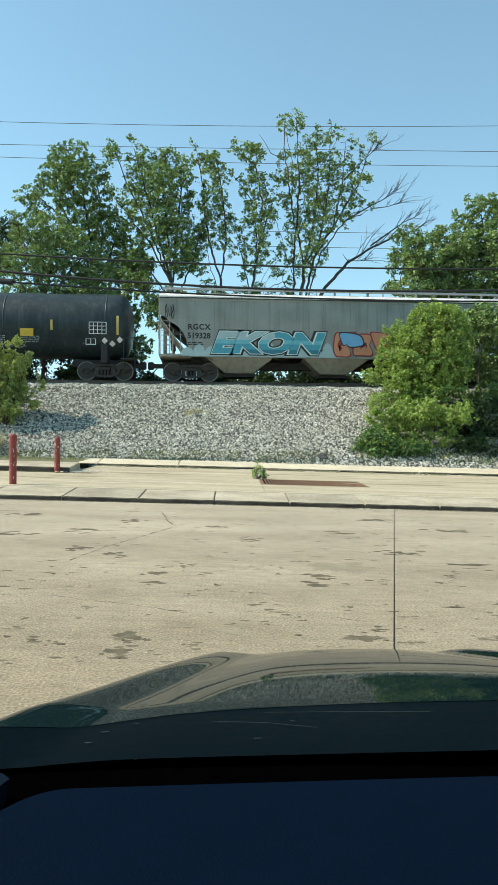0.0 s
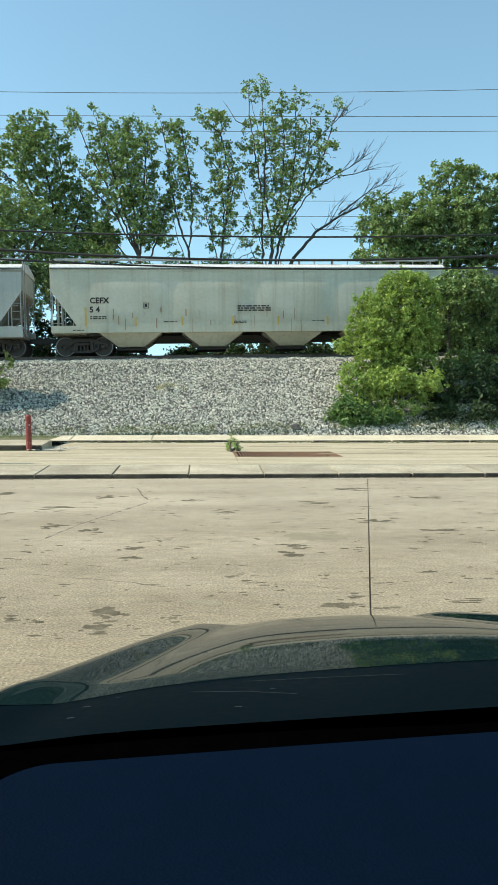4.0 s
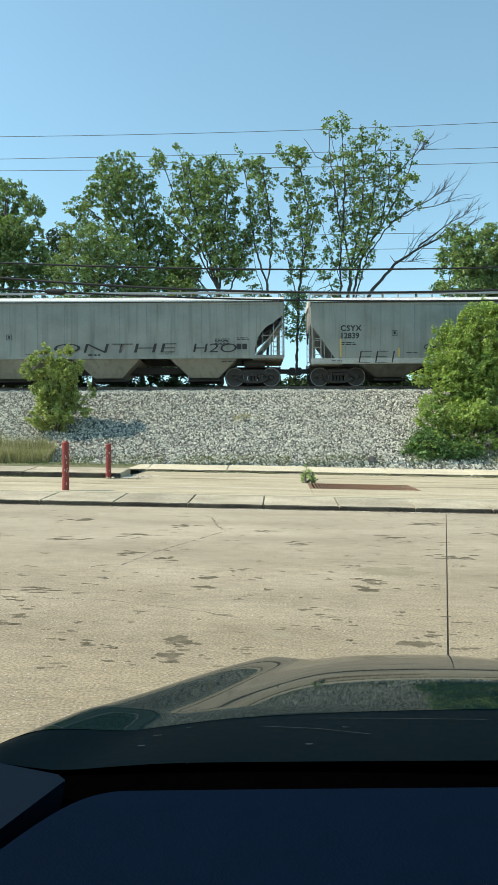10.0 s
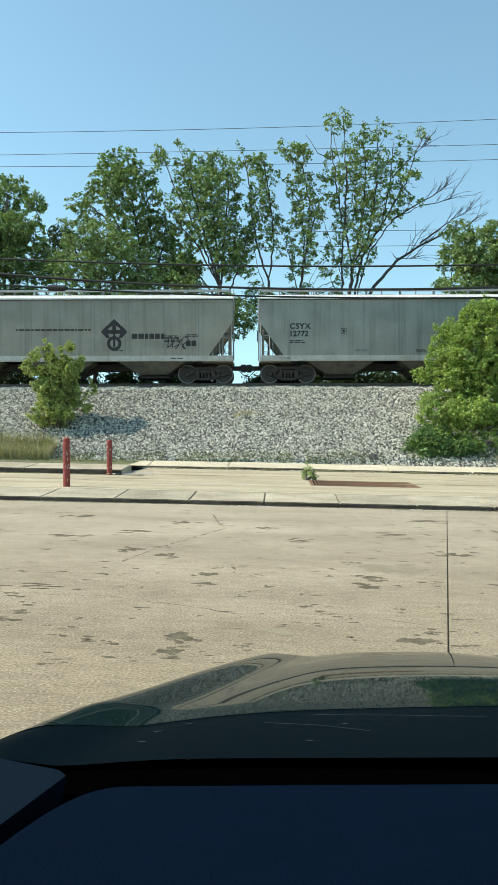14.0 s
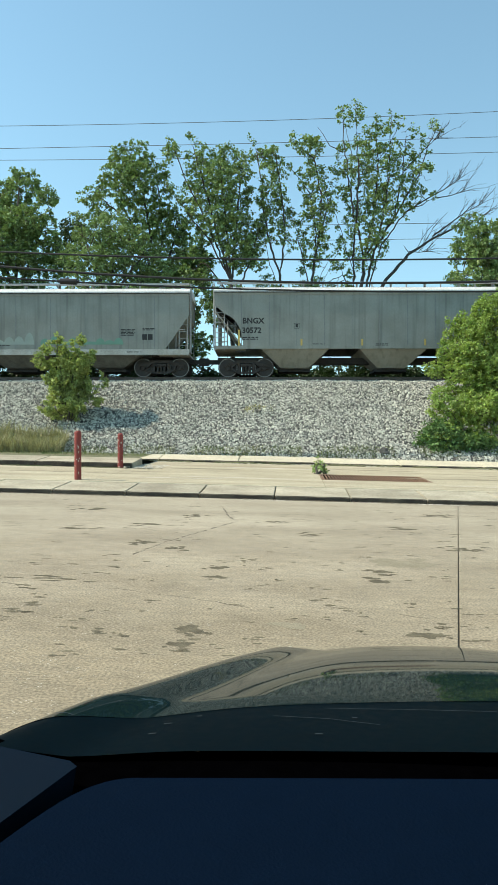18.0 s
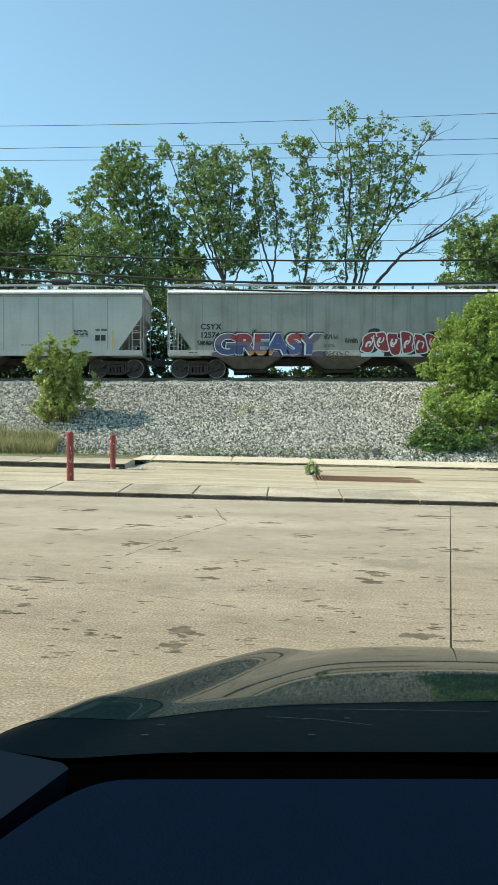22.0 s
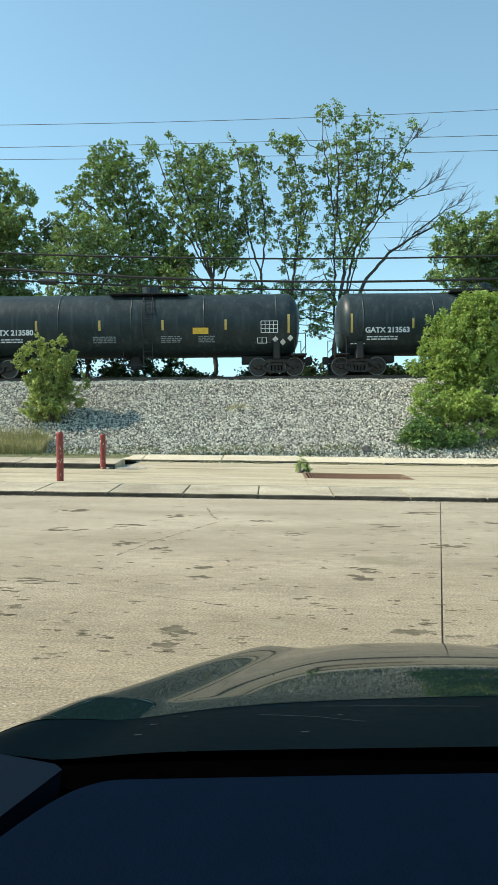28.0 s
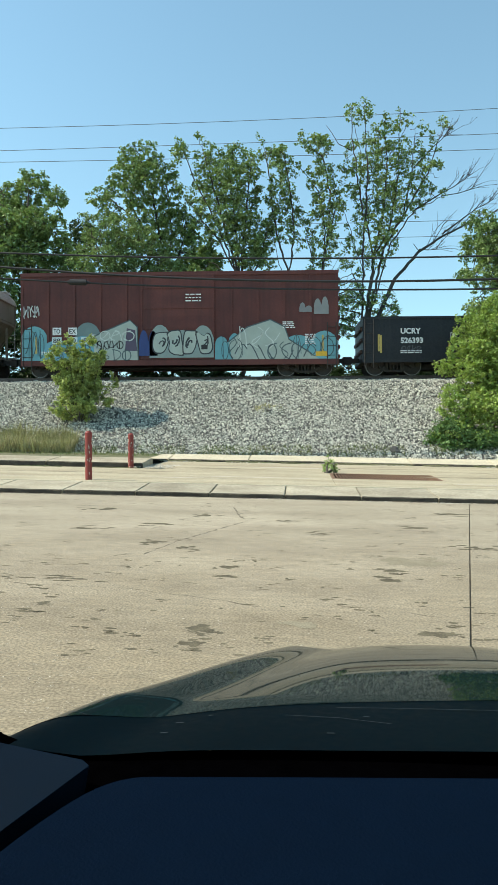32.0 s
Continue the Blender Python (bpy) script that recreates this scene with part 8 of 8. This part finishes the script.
def hood_z(x, y):
    """The bonnet: falls to the front, creased along each side, rolled over at its edge."""
    t = y - 1.2
    z = 0.873 - 0.13 * t - 0.062 * t * t
    if t > 0.82:
        z -= 1.3 * (t - 0.82) ** 2
    run = 0.25 * (1 - math.exp(-max(0.0, t) / 0.25))
    z -= 0.2 * (x - CX) ** 2 * run       # crowned towards the front
    q = CX - abs(x - CX)                 # the right side mirrors the left
    d = (q + 0.155) * -0.9395 + (y - 1.17) * 0.3426
    z += 0.26 * ease(d, 0.015) - 0.09 * ease(d + 0.12, 0.05)      # a valley along the crease, the wing rising beyond it
    e = ease(d - 0.10, 0.02)
    z -= 3.0 * e * e + 0.4 * e
    return z


def grid_bm(us, vs, f):
    bm = bmesh.new()
    g = [[bm.verts.new(f(u, v)) for u in us] for v in vs]
    for a, b in zip(g, g[1:]):
        for i in range(len(us) - 1):
            bm.faces.new((a[i], a[i + 1], b[i + 1], b[i]))
    return bm


def hood_edge(y):
    """Half width of the bonnet's panel at a distance."""
    return 0.93 - 0.22 * max(0.0, y - 1.2) ** 1.5


def hood_pt(k, v):
    y0 = 1.178 - 0.23 * (0.93 * k) ** 2
    y = y0 + (2.32 - y0) * v
    x = CX + k * hood_edge(y)
    return (x, y, max(0.35, hood_z(x, y)))


hood = part("bonnet", grid_bm(even(-1, 1, 160), even(0, 1, 70), hood_pt), PAINT, parked, "glossy dark bonnet reflecting the lot", smooth=True)
# carries on the bonnet's surface, its dark reflection given as plain colour
part("cowl", grid_bm(even(-1, 1, 60), even(0.0, 1.0, 8), lambda k, v: (lambda y: (CX + k * 0.91, y, hood_z(CX + k * 0.91, y) - 0.0008))(0.92 + (0.262 - 0.23 * (0.91 * k) ** 2) * v)), COWL, parked, "cowl panel under the windscreen, dark reflection put into its colour", smooth=True)


# thin pale lines and specks laid just above the cowl
PALE_MARK = mat("pale_mark", (0.012, 0.019, 0.022), rough=0.7)
for pts in ([(0.10, 1.12), (0.22, 1.115), (0.36, 1.105)], [(0.02, 1.075), (0.1, 1.06), (0.17, 1.03)], [(-0.095, 1.083), (-0.088, 1.083)], [(0.135, 1.068), (0.143, 1.066)], [(-0.14, 1.05), (-0.128, 1.05)], [(-0.155, 1.0), (-0.145, 1.0)], [(0.075, 0.985), (0.085, 0.985)], [(-0.31, 1.085), (-0.29, 1.075), (-0.275, 1.065)]):
    bm = bmesh.new()
    w = 0.0006 if len(pts) > 2 else 0.0014
    rows = [[bm.verts.new((x, y + s * w, hood_z(x, y) + 0.0015)) for s in (-1, 1)] for x, y in pts]
    for a, b in zip(rows, rows[1:]):
        bm.faces.new((a[0], b[0], b[1], a[1]))
    part("cowl_mark", bm, PALE_MARK, parked, "thin pale mark on the cowl")


def dash_z(x, y):
    k = abs((x - CX) / 0.80)
    z = 0.902 + 0.03 * (0.86 - y) - 0.004 * k * k
    if y > 0.80:
        z -= 1.2 * (y - 0.80) ** 2
    return z


def dash_pt(k, y):
    # the pad's far corner is rounded on its left
    far = 0.86 - 10.0 * max(0.0, -k - 0.66) ** 2
    far = max(far, 0.2)
    yy = 0.15 + (far - 0.15) * (y - 0.15) / 0.71
    x = CX + k * 0.86
    return (x, yy, dash_z(x, yy))


part("dashboard", grid_bm(even(-1, 1, 180), even(0.15, 0.86, 30), dash_pt), DASH, parked, "dark navy dashboard top", smooth=True)
END_TRIM = ((-0.5394, 0.95, 0.9376), (-0.336, 0.9, 0.9171), (-0.2281, 0.862, 0.9146), (-0.2169, 0.85, 0.9133), (-0.2841, 0.76, 0.8872), (-0.3752, 0.66, 0.8389))
bm = bmesh.new()
top = [bm.verts.new(p) for p in END_TRIM]
low = [bm.verts.new((x - 0.01, y + 0.01, z - 0.05)) for x, y, z in END_TRIM]
bm.faces.new(top)
for i in range(len(top)):
    j = (i + 1) % len(top)
    bm.faces.new((top[j], top[i], low[i], low[j]))
bmesh.ops.recalc_face_normals(bm, faces=bm.faces)
part("dashboard_end", bm, TRIM, parked, "blue-grey dashboard end trim")


def strip_pt(x, k):
    """The black strip at the windscreen's foot, bowed a little and turned up at its end."""
    y, z = ((0.862, 0.80), (0.862, 0.880), (0.90, 0.887), (0.945, 0.889), (0.950, 0.80))[k]
    return (x, y, z + (0 if k in (0, 4) else 0.002 - 0.06 * min(0.35, abs(x)) ** 2 + 2.5 * max(0.0, -x - 0.25) ** 2))


part("vent_strip", grid_bm(even(CX - 0.86, CX + 0.86, 60), range(5), strip_pt), FRIT, parked, "black strip at the windscreen's foot", smooth=False)
# shell: doors, roof, pillars, rear
bm = bmesh.new()
for s in (-1, 1):
    x = CX + s * 0.90
    extrude_outline(bm, [(-2.25, 0.42), (-2.25, 0.95), (-1.9, 0.99), (0.6, 0.80), (1.0, 0.62), (1.95, 0.47), (2.3, 0.42), (2.3, 0.30), (1.86, 0.30), (1.78, 0.40), (1.5, 0.46), (1.24, 0.42), (1.12, 0.28), (-1.0, 0.28), (-1.1, 0.62), (-1.36, 0.72), (-1.64, 0.62), (-1.76, 0.30)], -0.03, 0.03)
    for v in bm.verts:
        if not v.tag:
            a, y, z = v.co
            v.co = Vector((x + y, a, z))
            v.tag = True
bmesh.ops.recalc_face_normals(bm, faces=bm.faces)
part("body_sides", bm, PAINT, parked)
part("floor_pan", box(bmesh.new(), CX - 0.87, CX + 0.87, -2.2, 2.2, 0.24, 0.32), FRIT, parked)
part("bulkhead", box(bmesh.new(), CX - 0.86, CX + 0.86, 0.90, 0.94, 0.32, 0.78), FRIT, parked)
part("front_bumper", box(bmesh.new(), CX - 0.86, CX + 0.86, 2.24, 2.36, 0.26, 0.50, 0.04), PAINT, parked)
part("tailgate", box(bmesh.new(), CX - 0.87, CX + 0.87, -2.3, -2.22, 0.3, 1.58, 0.03), PAINT, parked)
part("roof", grid_bm(even(-1, 1, 16), even(-2.28, 0.28, 14), lambda k, y: (CX + k * (0.72 + 0.0 * y), y, 1.66 - 0.05 * k * k - 0.05 * ((y + 1.0) / 1.28) ** 2)), PAINT, parked, smooth=True)
part("headliner", grid_bm(even(-1, 1, 6), even(-2.2, 0.26, 6), lambda k, y: (CX + k * 0.70, y, 1.60 - 0.05 * k * k - 0.05 * ((y + 1.0) / 1.28) ** 2)), FRIT, parked)
for s in (-1, 1):
    bm = bmesh.new()
    limb(bm, [Vector((CX + s * x, y, z)) for x, y, z in ((0.72, 0.1, 1.58), (0.78, 0.2, 1.5), (0.86, 0.42, 1.28), (0.89, 0.62, 1.08), (0.89, 0.9, 0.93), (0.88, 1.12, 0.83))], 0.035, 0.035, 8)
    part("front_pillar", bm, FRIT, parked)
    bm = bmesh.new()
    rod(bm, (CX + s * 0.72, -0.75, 1.6), (CX + s * 0.88, -0.72, 0.92), 0.05, 8)
    part("middle_pillar", bm, FRIT, parked)
    bm = bmesh.new()
    box(bm, min(CX + s * 0.74, CX + s * 0.86), max(CX + s * 0.74, CX + s * 0.86), -2.2, -1.55, 0.9, 1.58)
    part("rear_quarter", bm, PAINT, parked)
for s in (-1, 1):
    bm = bmesh.new()
    extrude_outline(bm, [(-1.56, 0.93), (0.62, 0.80), (1.1, 0.64), (1.1, 0.82), (0.9, 0.92), (0.62, 1.07), (0.42, 1.27), (0.2, 1.49), (0.1, 1.57), (-1.56, 1.62)], -0.004, 0.004)
    for v in bm.verts:
        a, y, z = v.co
        v.co = Vector((CX + s * (0.885 - 0.14 * (z - 0.9) / 0.66) + y, a, z))
    bmesh.ops.recalc_face_normals(bm, faces=bm.faces)
    part("side_window", bm, GLASS, parked, "clear side window").visible_shadow = False
for k in (-0.40, 0.40):
    seat = part("seat", box(bmesh.new(), CX + k - 0.26, CX + k + 0.26, -0.75, -0.25, 0.32, 0.62, 0.05), FRIT, parked)
    part("backrest", box(bmesh.new(), CX + k - 0.25, CX + k + 0.25, -0.92, -0.74, 0.6, 1.2, 0.05), FRIT, seat)
for s in (-1, 1):
    for y in (1.5, -1.36):
        bm = bmesh.new()
        rod(bm, (-0.1, 0, 0), (0.1, 0, 0), 0.335, 28)
        w = part("wheel", bm, RUBBER, parked, at=pose(CX + s * 0.83, y, 0.335))
        bm = bmesh.new()
        rod(bm, (-0.108, 0, 0), (0.108, 0, 0), 0.21, 20)
        part("rim", bm, ALLOY, w)


# ---- movement ----
TRAVEL = [(0, 0), (1, 13.11), (2, 26.23), (3, 39.38), (4.5, 59.13), (6, 78.84), (7, 91.95), (8, 105.06), (9, 118.13), (10, 131.19), (11, 144.26),
          (12, 157.36), (13, 170.44), (14, 183.50), (15.5, 203.07), (17, 222.60), (18, 235.61), (19, 248.62), (20, 261.61), (21, 274.58),
          (22, 287.55), (23, 300.50), (24, 313.43), (25, 326.33), (26.5, 345.70), (28, 365.10), (29, 378.06), (30, 391.01), (31, 404.0), (32, 417.05)]


def travel(t):
    """How far the train has come, in metres."""
    for (t0, s0), (t1, s1) in zip(TRAVEL, TRAVEL[1:]):
        if t <= t1:
            return s0 + (s1 - s0) * (t - t0) / (t1 - t0)
    return TRAVEL[-1][1]


def motions():
    for car, u in CARS:
        walk(car, [(t, pose(u + travel(t), TRACK_Y, RAIL_TOP)) for t, _ in TRAVEL])
    turn = math.degrees(1 / 0.457)
    for w, u, ax in AXLES:
        # the wheels turn while their car is before the camera
        t0, t1 = -(u + 17) / 13.1, -(u - 17) / 13.1
        a, b = max(0, int(t0 * 30)), min(960, int(t1 * 30))
        rows = [] if a == 0 else [(0.0, pose(ax, 0, 0.457))]
        start = travel(a / 30)
        rows += [(k / 30, pose(ax, 0, 0.457, 0, (travel(k / 30) - start) * turn, 0)) for k in range(a, b + 1)]
        if b < 960 and rows:
            rows.append((32.0, rows[-1][1]))
        if b <= a:
            rows = [(0.0, pose(ax, 0, 0.457)), (32.0, pose(ax, 0, 0.457))]
        walk(w, rows)


motions()
